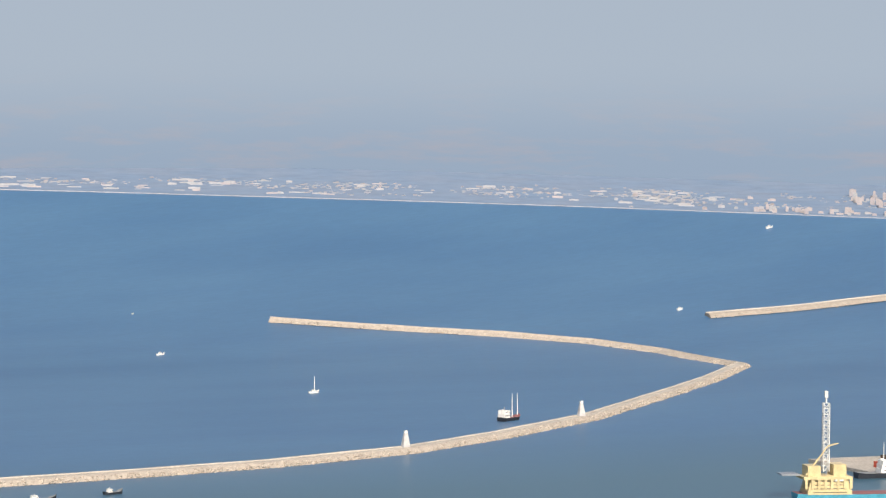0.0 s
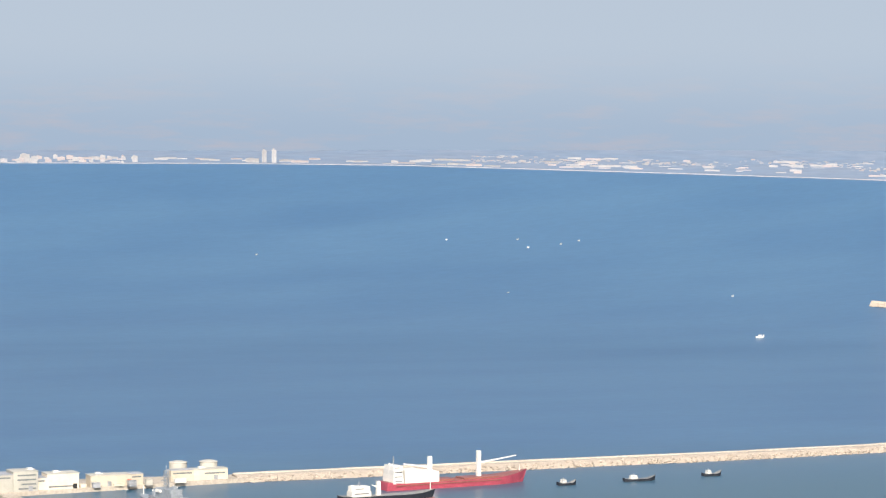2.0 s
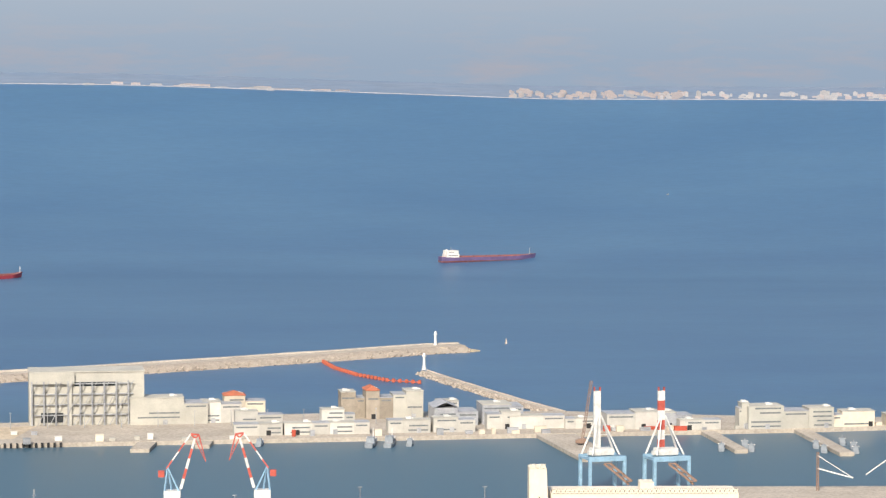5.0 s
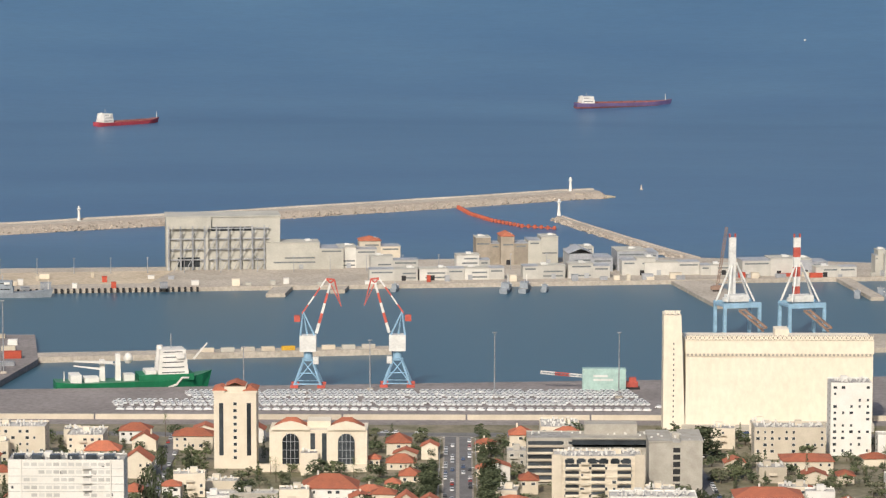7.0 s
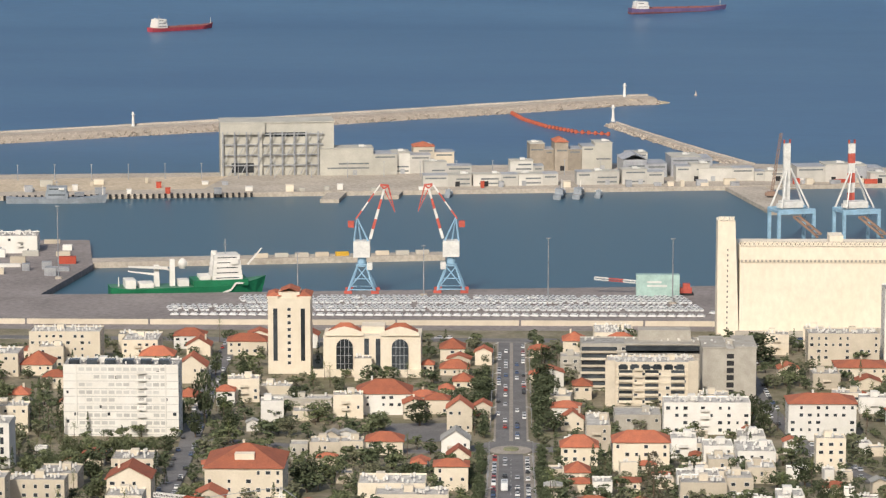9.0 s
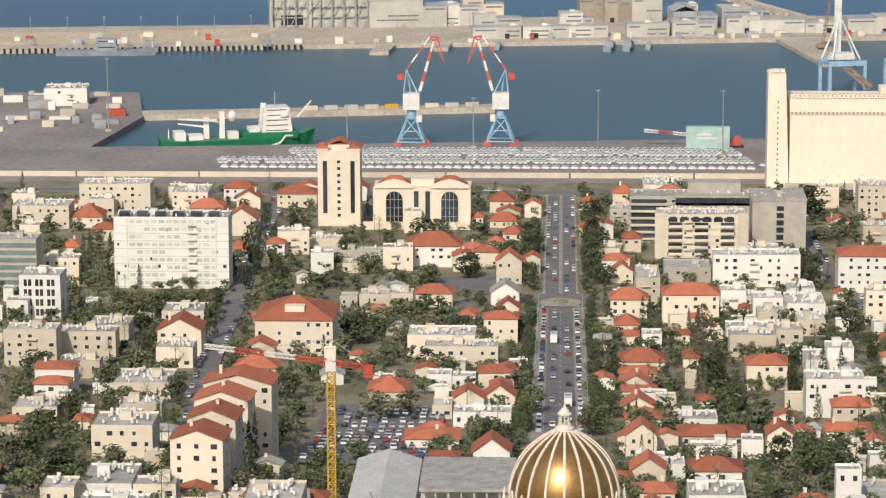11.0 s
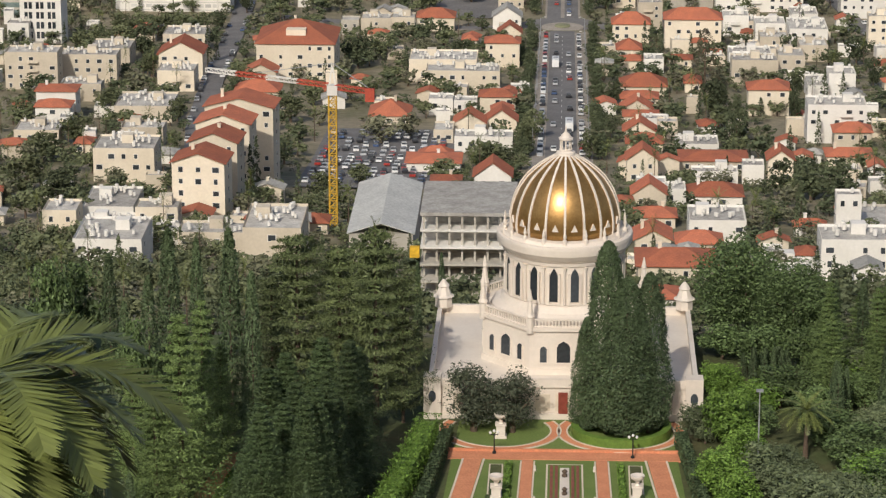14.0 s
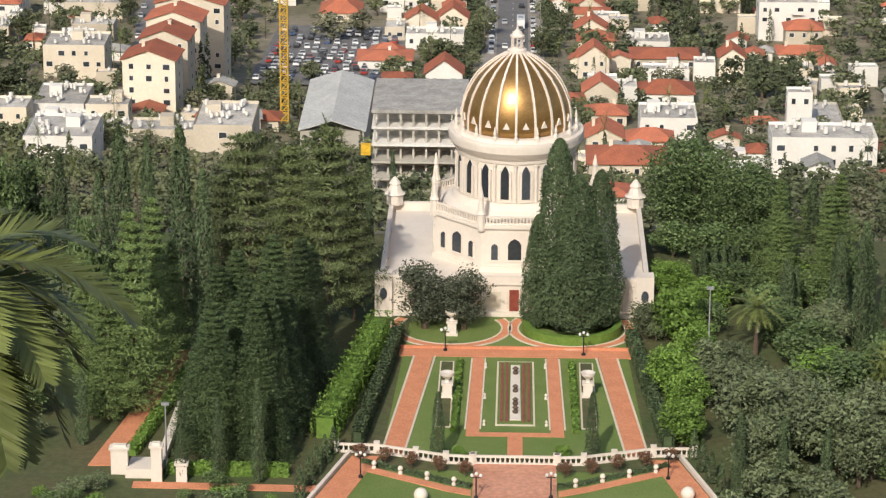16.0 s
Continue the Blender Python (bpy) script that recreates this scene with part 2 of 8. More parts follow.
# the water inside the harbour is greener
st = SEA.node_tree
sg = st.nodes.new("ShaderNodeNewGeometry")
sx = st.nodes.new("ShaderNodeSeparateXYZ")
st.links.new(sg.outputs["Position"], sx.inputs[0])
sr = st.nodes.new("ShaderNodeMapRange")
sr.inputs["From Min"].default_value, sr.inputs["From Max"].default_value = 2100, 2450
st.links.new(sx.outputs["Y"], sr.inputs["Value"])
sb = st.nodes["Principled BSDF"].inputs["Base Color"]
st.links.new(mixed(st, sr.outputs[0], (0.042, 0.1, 0.14), sb.links[0].from_socket), sb)
azs = [radians(a) for a in range(-70, 81, 1)]
na = len(azs)
sv = []
for k in range(41):
    for a in azs:
        r = 1450 + (shore_r(math.degrees(a)) + 6 - 1450) * k / 40
        sv.append((r * math.sin(a), r * math.cos(a), sea_z(r)))
sf = [(j * na + i, (j + 1) * na + i, (j + 1) * na + i + 1, j * na + i + 1) for j in range(40) for i in range(na - 1)]
tagged(grown("water", sv, sf, SEA, smooth=True), "calm blue sea of the bay with faint bands", "sea", kind="structure")

# emissive backdrop: hills, sky and their haze are painted in its glow
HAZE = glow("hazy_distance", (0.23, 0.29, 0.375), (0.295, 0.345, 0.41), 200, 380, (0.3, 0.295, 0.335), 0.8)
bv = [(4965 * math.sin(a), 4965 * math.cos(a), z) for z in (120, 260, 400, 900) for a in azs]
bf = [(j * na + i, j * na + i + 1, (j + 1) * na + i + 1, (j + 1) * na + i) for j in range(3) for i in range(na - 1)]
tagged(grown("backdrop", bv, bf, HAZE), "glowing backdrop of pale hazy hills and sky beyond the bay", "sky", kind="structure")

def far_land(az, s):
    """A place on the far plain, s metres behind its shore."""
    r0 = shore_r(az)
    r = r0 + s * (4950 - r0) / 300
    z = sea_z(r0) + 2.0 + s * min(0.12, max(0.04, 0.04 + 0.007 * (az - 14)))
    return r * math.sin(radians(az)), r * math.cos(radians(az)), z


# the distance haze is mixed into both base colours, plain and beach
FARLAND = mat("far_plain_hazed", (0.185, 0.245, 0.335), (0.21, 0.255, 0.33), scale=0.012, fine=0.03, bump=0, spec=0.0, stretch=(1, 1, 3), grain=0.1)
SAND = mat("far_beach_hazed", (0.33, 0.315, 0.33), (0.28, 0.285, 0.31), scale=0.01, fine=0.1, bump=0)
faz = [-20 + 0.5 * i for i in range(140)]  # degrees
fv, ff = [], []
for s in (-6, 4, 14, 60, 140, 300):
    fv += [tuple(Vector(far_land(a, max(s, 0))) + Vector((0, 0, -6 if s < 0 else 0))) for a in faz]
for j in range(5):
    ff += [(j * 140 + i, (j + 1) * 140 + i, (j + 1) * 140 + i + 1, j * 140 + i + 1) for i in range(139)]
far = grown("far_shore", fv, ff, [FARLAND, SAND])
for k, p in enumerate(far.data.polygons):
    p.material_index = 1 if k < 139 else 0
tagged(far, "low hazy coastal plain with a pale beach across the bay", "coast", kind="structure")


# ---- breakwaters and quays ----


def along(points, step):
    out = []
    for a, b in zip(points, points[1:]):
        a, b = Vector(a), Vector(b)
        n = max(1, int((b - a).length / step))
        out += [a.lerp(b, i / n) for i in range(n)]
    return out + [Vector(points[-1])]


def breakwater(points, top, half, label, rocks, seed):
    """A rubble mound with a paved crown, and armour stones strewn on both flanks."""
    rnd = random.Random(seed)
    ps = [Vector((p[0], p[1])) for p in along([(x, y, 0) for x, y in points], 30)]
    base = thing("breakwater", pose(0, 0, 0), label, "breakwater", kind="structure")
    bm = bmesh.new()
    rows = []
    cross = ((-half - top * 1.5, -1), (-half, top * 0.75), (-half * 0.55, top), (half * 0.55, top), (half * 0.7, top * 1.25), (half, top * 0.7), (half + top * 1.5, -1))
    sides = []
    for i, p in enumerate(ps):
        d = (ps[min(i + 1, len(ps) - 1)] - ps[max(i - 1, 0)]).normalized()
        n = Vector((d.y, -d.x))
        lift = sea_z(p.length)
        sides.append((p, n, lift))
        rows.append([bm.verts.new((*(p - n * o * rnd.uniform(0.96, 1.04)), z + lift + rnd.uniform(-0.2, 0.2))) for o, z in cross])
    for lo, hi in zip(rows, rows[1:]):
        for i in range(len(cross) - 1):
            bm.faces.new((lo[i], lo[i + 1], hi[i + 1], hi[i])).material_index = 1 if i in (2, 3) else 0
    for row in (rows[0][::-1], rows[-1]):
        bm.faces.new(row)
    part("mound", bm, [RUBBLE, QUAY], base)
    bm = bmesh.new()
    for _ in range(rocks):
        i = rnd.randrange(len(sides) - 1)
        p, n, lift = sides[i]
        p = p.lerp(sides[i + 1][0], rnd.random())
        side = rnd.choice((-1, 1))
        k = rnd.random()
        c = Vector((*(p + n * side * (half * 0.85 + k * (top * 1.5 + half * 0.15))), lift + top * 0.85 * (1 - k)))
        r = rnd.uniform(0.7, 1.7)
        vs = [bm.verts.new(c + Vector((rnd.uniform(0.6, 1.2) * sx, rnd.uniform(0.6, 1.2) * sy, rnd.uniform(0.5, 1) * sz)) * r) for sx, sy, sz in ((1, 0, 0), (0, 1, 0), (-1, 0, 0), (0, -1, 0), (0, 0, 1), (0, 0, -1))]
        for a, b in ((0, 1), (1, 2), (2, 3), (3, 0)):
            bm.faces.new((vs[a], vs[b], vs[4]))
            bm.faces.new((vs[b], vs[a], vs[5]))
    tagged(part("armour_stones", bm, RUBBLE, base), kind="stuff")
    return base


breakwater([(-1100, 2140), (-700, 2315), (-407, 2458), (-190, 2575), (0, 2690), (95, 2752), (124, 2762)], 5.5, 13, "long stone breakwater with a paved crown", 2600, 1)
breakwater([(84, 2575), (110, 2490), (150, 2370), (178, 2295)], 3.0, 4, "short stone mole running out to a small beacon", 700, 2)
breakwater([(520, 2246), (650, 2258), (819, 2275), (941, 2286), (1063, 2304), (1210, 2348), (1339, 2422), (1498, 2532), (1610, 2635), (1704, 2721), (1839, 2849), (1925, 2940), (1976, 2995), (1975, 3062), (1968, 3147), (1932, 3246), (1859, 3340), (1754, 3438), (1637, 3550)], 4.5, 6.5, "curved stone breakwater enclosing the outer harbour", 5000, 3)
breakwater([(2140, 3322), (2254, 3302), (2392, 3288), (2700, 3262)], 4.5, 7, "pale stone mole in the far harbour", 700, 4)


def quay(outline, z, label, material=QUAY, name="quay"):
    bm = bmesh.new()
    prism(bm, outline, -2, z)
    return tagged(part(name, bm, material), label, "quay", kind="structure")


quay([(-900, 1590), (-900, 1895), (-262, 1903), (-247, 1806), (-262, 1700), (-232, 1701), (116, 1737), (600, 1787), (600, 1590)], 3.6, "dark asphalt port apron with a concrete edge", APRON)
quay([(-262, 1812), (-40, 1849), (-42, 1862), (-264, 1830)], 3.4, "narrow concrete pier beside the green ship")
quay([(-900, 2030), (-420, 2098), (-283, 2117), (0, 2152), (353, 2199), (545, 2240), (545, 2262), (350, 2262), (180, 2300), (60, 2300), (-120, 2270), (-210, 2240), (-900, 2170)], 3.0, "pale concrete quay of the harbour basin")
quay([(150, 2172), (172, 2049), (196, 2054), (178, 2176)], 2.6, "concrete finger pier with stores on it")
quay([(268, 2190), (280, 2090), (289, 2091), (278, 2192)], 2.6, "concrete finger pier with small craft")
quay([(336, 2196), (349, 2074), (359, 2075), (347, 2199)], 2.6, "concrete finger pier with small craft")
quay([(-128, 2137), (-131, 2100), (-118, 2101), (-115, 2138)], 2.6, "short concrete jetty")
quay([(-86, 2142), (-88, 2120), (-78, 2121), (-76, 2143)], 2.6, "short concrete jetty")

# ---- houses ----
bm = bmesh.new()
box(bm, -0.5, 0.5, -0.06, 0.1, -0.5, 0.5, mi=0)
box(bm, -0.42, 0.42, -0.09, 0.1, -0.42, 0.42, mi=1)
WINDOW = bpy.data.meshes.new("window")
bm.to_mesh(WINDOW)
bm.free()
WINDOW.materials.append(WHITE)
WINDOW.materials.append(PANE)
bm = bmesh.new()
lathe(bm, [(0.42, 0.5), (0.45, 0.55), (0.45, 1.7)], 6)
box(bm, -0.9, 0.9, -1.5, -0.5, 0.1, 0.16, Matrix.Translation((0, 0, 0.2)) @ Matrix.Rotation(radians(35), 4, "X"), mi=1)
HEATER = bpy.data.meshes.new("water_heater")
bm.to_mesh(HEATER)
bm.free()
HEATER.materials.append(WHITE)
HEATER.materials.append(PANE)
rnd = random.Random(7)
taken = []


def roof_mesh(w, d, rise, kind, eave=0.6):
    bm = bmesh.new()
    a, b = w / 2 + eave, d / 2 + eave
    base = [bm.verts.new((x, y, -0.15)) for x, y in ((-a, -b), (a, -b), (a, b), (-a, b))]
    lo = [bm.verts.new((x, y, 0.05)) for x, y in ((-a, -b), (a, -b), (a, b), (-a, b))]
    if kind == "hip" and a >= b:
        e = max(a - b * 0.95, 0.3)
        r = [bm.verts.new((-e, 0, rise)), bm.verts.new((e, 0, rise))]
        fs = ((0, 1, r[1], r[0]), (1, 2, r[1]), (2, 3, r[0], r[1]), (3, 0, r[0]))
    elif kind == "hip":
        e = max(b - a * 0.95, 0.3)
        r = [bm.verts.new((0, -e, rise)), bm.verts.new((0, e, rise))]
        fs = ((0, 1, r[0]), (1, 2, r[1], r[0]), (2, 3, r[1]), (3, 0, r[0], r[1]))
    else:
        for s in (-1, 1):
            p = [bm.verts.new(v) for v in ((s * a, -b, -0.1), (s * a, b, -0.1), (0, b, rise), (0, -b, rise), (s * a, -b, 0.1), (s * a, b, 0.1), (0, b, rise + 0.2), (0, -b, rise + 0.2))]
            for f in ((0, 1, 2, 3), (7, 6, 5, 4), (0, 4, 5, 1), (0, 3, 7, 4), (1, 5, 6, 2)):
                bm.faces.new([p[i] for i in f])
        for v in base + lo:
            bm.verts.remove(v)
        return bm
    for f in fs:
        bm.faces.new([lo[v] if isinstance(v, int) else v for v in f])
    for i in range(4):
        bm.faces.new((base[i], base[(i + 1) % 4], lo[(i + 1) % 4], lo[i]))
    bm.faces.new(base[::-1])
    return bm


LABELS = {"hip": "house with a hipped red tile roof", "gable": "house with a gabled red tile roof", "flat": "block of flats with a flat roof and water heaters"}
TONES = {CREAM: "cream rendered", WHITE: "white painted", BEIGE: "weathered beige", STONE: "grey concrete"}


def house(x, y, w, d, h, kind, rise, wall, turn=0.0, base=None, name="house", windows=True, label="", sparse=0.36, tiles=None):
    z = ground_z(y - d / 2) if base is None else base
    taken.append((x, y, w / 2 + 2, d / 2 + 2))
    ob = thing(name, pose(x, y, z, 0, 0, turn), label or TONES.get(wall, "pale") + " " + LABELS[kind], "house" if kind != "flat" else "building", "houses of the town")
    bm = bmesh.new()
    if kind == "gable":
        prism(bm, [(-w / 2, -4), (w / 2, -4), (w / 2, h), (0, h + rise * 0.95), (-w / 2, h)], -d / 2, d / 2)
        bm.transform(Matrix.Rotation(radians(90), 4, "X"))
    else:
        box(bm, -w / 2, w / 2, -d / 2, d / 2, -4, h + (0.7 if kind == "flat" else 0))
    if kind == "flat":
        top = max(bm.faces, key=lambda f: f.calc_center_median().z)
        bm.normal_update()
        bmesh.ops.inset_region(bm, faces=[top], thickness=0.3)
        bmesh.ops.translate(bm, verts=top.verts, vec=(0, 0, -0.65))
    part("wall", bm, wall, ob)
    if kind == "flat":
        part("roof", boxes((-w / 2 + 0.35, w / 2 - 0.35, -d / 2 + 0.35, d / 2 - 0.35, h, h + 0.12)), FLATROOF, ob)
        if w > 9:
            sx = rnd.uniform(-w / 4, w / 4)
            part("stair_head", boxes((sx - 1.6, sx + 1.6, 0, 3.2, h + 0.1, h + 2.5)), wall, ob)
        vs, fs, mi = [], [], []
        for _ in range(int(w * d / (13 if wall != STONE else 60))):
            m = pose(rnd.uniform(-w / 2 + 1.2, w / 2 - 1.2), rnd.uniform(-d / 2 + 1.8, d / 2 - 1.2), h + 0.1, 0, 0, rnd.uniform(-10, 10)) @ Matrix.Scale(rnd.uniform(0.7, 1.15), 4)
            n = len(vs)
            vs += [tuple(m @ v.co) for v in HEATER.vertices]
            fs += [tuple(i + n for i in p.vertices) for p in HEATER.polygons]
            mi += [p.material_index for p in HEATER.polygons]
        if vs:
            tanks = tagged(grown("solar_heating", vs, fs, [WHITE, PANE], ob), "white water tanks with dark solar panels", kind="stuff")
            tanks.data.polygons.foreach_set("material_index", mi)
    else:
        r = part("roof", roof_mesh(w, d, rise, kind), tiles or ROOF, ob)
        if w > 7 and rnd.random() < 0.5:
            cx = rnd.uniform(-w / 3, w / 3)
            part("chimney", boxes((cx - 0.4, cx + 0.4, 0.4, 1.2, h, h + rise + 0.9), (cx - 0.5, cx + 0.5, 0.3, 1.3, h + rise + 0.9, h + rise + 1.05)), wall, ob)
        r.location = (0, 0, h + 0.02)
    if windows:
        floors = max(1, int(h / 3.1))
        n = max(2, int(w / 3.4))
        gap = w / n
        for k in range(floors):
            for i in range(n):
                if rnd.random() < sparse:
                    continue
                shared("window", WINDOW, ob, pose(-w / 2 + gap * (i + 0.5), -d / 2, h - 1.7 - k * 3.1) @ Matrix.Diagonal((rnd.choice((1.1, 1.3, 1.7, 2.0)), 1, rnd.choice((1.4, 1.6)), 1)))
        side = -1 if x > 0 else 1
        m = max(1, int(d / 7))
        for k in range(floors):
            for i in range(m):
                shared("window", WINDOW, ob, pose(side * w / 2, -d / 2 + d / m * (i + 0.5), h - 1.7 - k * 3.1, 0, 0, 90 * side) @ Matrix.Diagonal((1.0, 1, 1.3, 1)))
        if kind == "flat" and w > 9 and floors >= 2 and rnd.random() < 0.8:
            bx = rnd.uniform(-w / 4, w / 4)
            for k in range(floors - 1):
                part("balcony", boxes((bx - 1.8, bx + 1.8, -d / 2 - 1.3, -d / 2, h - 3.0 - k * 3.1, h - 2.8 - k * 3.1), (bx - 1.8, bx + 1.8, -d / 2 - 1.3, -d / 2 - 1.18, h - 2.8 - k * 3.1, h - 1.9 - k * 3.1)), wall, ob)
    return ob


house(-215.3, 1477.4, 34.3, 16.0, 14.9, "flat", 0.0, CREAM)
house(23.9, 618.3, 15.8, 12.6, 5.3, "hip", 2.2, CREAM)
house(163.3, 1436.0, 23.7, 18.0, 5.9, "hip", 2.2, CREAM)
house(159.9, 1482.6, 34.3, 16.0, 14.6, "flat", 0.0, BEIGE)
house(-63.0, 1524.0, 22.4, 17.9, 5.7, "hip", 2.7, WHITE)
house(-63.7, 667.7, 13.0, 20.0, 9.1, "flat", 0.0, BEIGE)
house(38.2, 734.0, 13.9, 14.0, 5.7, "flat", 0.0, WHITE)
house(32.7, 705.6, 10.4, 8.3, 4.4, "hip", 2.2, CREAM)
house(30.4, 641.0, 11.4, 8.5, 2.8, "hip", 1.8, CREAM)
house(18.6, 550.0, 6.2, 7.0, 3.4, "hip", 1.5, WHITE)
house(38.7, 650.0, 5.0, 7.4, 2.8, "hip", 1.6, CREAM)
house(49.2, 640.0, 9.6, 7.1, 3.1, "flat", 0.0, WHITE)
house(77.7, 750.0, 9.0, 20.0, 2.8, "flat", 0.0, STONE)
house(-101.8, 676.4, 15.6, 18.7, 5.5, "flat", 0.0, WHITE)
house(23.9, 760.5, 10.3, 8.1, 2.8, "hip", 1.8, CREAM)
house(22.2, 717.4, 8.5, 10.0, 3.4, "gable", 2.4, CREAM)
house(-244.6, 1437.0, 26.7, 17.9, 10.1, "flat", 0.0, CREAM)
house(-226.9, 1493.5, 22.2, 12.0, 3.5, "hip", 2.3, CREAM)
house(-223.5, 1440.7, 14.7, 15.4, 4.8, "hip", 5.3, CREAM)
house(-180.6, 1494.1, 17.5, 23.2, 9.0, "flat", 0.0, CREAM)
house(-170.8, 1474.5, 16.4, 12.0, 4.0, "hip", 3.9, CREAM)
house(-160.2, 1524.3, 15.5, 11.6, 6.7, "hip", 3.2, WHITE)
house(-153.3, 1500.5, 11.7, 9.9, 5.0, "gable", 3.7, CREAM)
house(-129.7, 1505.0, 19.5, 12.0, 6.9, "hip", 3.1, CREAM)
house(-147.8, 1413.8, 13.6, 11.6, 7.8, "gable", 5.3, CREAM)
house(-142.7, 1347.9, 9.0, 9.8, 4.3, "hip", 3.1, CREAM)
house(-208.9, 1396.4, 10.4, 7.8, 5.2, "hip", 2.8, CREAM)
house(-218.0, 1351.9, 8.8, 9.8, 4.2, "hip", 3.1, CREAM)
house(-210.0, 1277.9, 15.0, 9.8, 10.8, "flat", 0.0, CREAM)
house(-209.2, 1166.7, 8.3, 8.3, 7.7, "flat", 0.0, WHITE)
house(-182.6, 1042.9, 18.2, 10.9, 12.5, "flat", 0.0, BEIGE)
house(-165.4, 1058.1, 20.2, 10.2, 9.8, "flat", 0.0, BEIGE)
house(-165.8, 1115.2, 14.8, 16.3, 5.2, "flat", 0.0, BEIGE)
house(-134.8, 1075.0, 15.5, 13.0, 9.0, "gable", 4.3, CREAM)
house(-143.0, 1152.6, 16.1, 15.2, 6.1, "flat", 0.0, CREAM)
house(-132.7, 1043.6, 12.7, 13.1, 6.5, "flat", 0.0, CREAM)
house(-105.3, 1060.6, 10.9, 9.3, 4.2, "gable", 3.0, BEIGE)
house(-102.9, 1023.6, 14.9, 11.2, 2.8, "hip", 3.0, BEIGE)
house(-93.1, 1085.0, 6.1, 8.0, 2.8, "gable", 2.4, CREAM)
house(-39.1, 1358.0, 12.0, 9.0, 3.0, "hip", 2.4, CREAM)
house(-28.6, 1488.2, 11.8, 12.4, 6.1, "hip", 4.2, CREAM)
house(-26.7, 1442.0, 13.3, 10.0, 3.2, "hip", 3.6, CREAM)
house(-22.0, 1404.9, 9.1, 9.8, 2.8, "hip", 3.3, CREAM)
house(-21.7, 1285.0, 10.7, 9.1, 9.6, "gable", 4.3, BEIGE)
house(-39.3, 1443.5, 5.3, 7.0, 4.5, "hip", 1.9, CREAM)
house(-29.0, 1369.0, 6.3, 7.0, 4.5, "hip", 2.3, CREAM)
house(-22.3, 1226.8, 11.4, 9.7, 5.3, "gable", 4.2, WHITE, tiles=SHED_GREY, label="white house with a grey gabled roof")
house(-50.8, 1225.5, 14.8, 11.1, 5.2, "hip", 3.0, CREAM)
house(-73.5, 1206.4, 12.3, 10.9, 6.3, "flat", 0.0, BEIGE)
house(-84.1, 1207.3, 7.2, 7.6, 5.2, "flat", 0.0, STONE)
house(-63.1, 1206.4, 9.4, 9.7, 6.6, "flat", 0.0, BEIGE)
house(-92.8, 1349.2, 27.5, 9.4, 2.8, "flat", 0.0, STONE)
house(-20.4, 1181.5, 8.8, 8.0, 4.2, "gable", 3.5, CREAM)
house(-21.8, 1113.1, 12.4, 9.3, 9.0, "hip", 2.1, CREAM)
house(-35.5, 1169.5, 5.4, 7.0, 2.8, "hip", 1.9, CREAM)
house(-41.7, 1068.8, 23.8, 15.7, 8.2, "flat", 0.0, CREAM)
house(-34.0, 1045.8, 25.3, 11.7, 7.0, "flat", 0.0, CREAM)
house(-20.9, 991.9, 11.6, 8.7, 6.2, "hip", 1.8, BEIGE)
house(-39.4, 990.0, 7.9, 8.0, 4.9, "flat", 0.0, WHITE)
house(-31.4, 988.7, 7.6, 6.4, 4.5, "flat", 0.0, WHITE)
house(-28.5, 942.6, 9.7, 8.2, 4.6, "gable", 3.3, CREAM)
house(-18.8, 947.6, 9.6, 8.1, 4.5, "gable", 3.8, CREAM)
house(-23.5, 913.8, 17.6, 8.7, 4.3, "flat", 0.0, WHITE)
house(-36.2, 930.4, 6.1, 10.8, 3.9, "flat", 0.0, CREAM)
house(-36.7, 882.5, 9.4, 7.1, 2.8, "hip", 2.5, CREAM)
house(-36.7, 868.8, 15.4, 11.6, 2.9, "hip", 1.3, WHITE)
house(-18.0, 797.1, 9.7, 8.3, 8.0, "gable", 3.9, WHITE)
house(-31.5, 825.0, 7.8, 7.0, 2.8, "hip", 1.2, CREAM)
house(-18.2, 775.0, 6.6, 7.0, 2.8, "hip", 1.2, CREAM)
house(-61.8, 741.0, 8.4, 7.0, 3.1, "hip", 1.6, CREAM)
house(-55.1, 971.7, 12.7, 13.3, 2.8, "hip", 4.0, BEIGE)
house(31.0, 1512.3, 11.1, 11.6, 6.7, "hip", 3.7, CREAM)
house(28.0, 1456.2, 9.4, 10.4, 6.4, "flat", 0.0, STONE)
house(51.6, 1558.0, 19.9, 26.0, 4.8, "flat", 0.0, CREAM)
house(54.6, 1532.8, 15.4, 11.6, 3.1, "hip", 4.1, CREAM)
house(53.5, 1296.0, 19.7, 17.0, 5.7, "flat", 0.0, STONE)
house(31.6, 1371.9, 8.8, 9.8, 6.1, "hip", 2.9, BEIGE)
house(34.6, 1218.8, 9.6, 25.5, 13.0, "flat", 0.0, BEIGE)
house(25.8, 1290.0, 9.5, 8.1, 4.3, "gable", 3.8, CREAM)
house(26.7, 1192.4, 14.3, 10.7, 7.1, "hip", 3.9, CREAM)
house(50.1, 1177.0, 21.7, 12.0, 11.0, "hip", 3.6, CREAM)
house(24.8, 1134.4, 8.8, 9.8, 4.3, "hip", 3.2, CREAM)
house(25.6, 1109.0, 8.2, 7.0, 3.3, "hip", 1.5, CREAM)
house(33.1, 1101.7, 7.1, 9.3, 4.3, "flat", 0.0, WHITE)
house(43.1, 1110.5, 8.2, 7.0, 3.7, "hip", 1.2, CREAM)
house(122.7, 1173.8, 11.4, 8.5, 12.4, "flat", 0.0, CREAM)
house(68.6, 1214.0, 10.1, 10.9, 7.7, "flat", 0.0, WHITE)
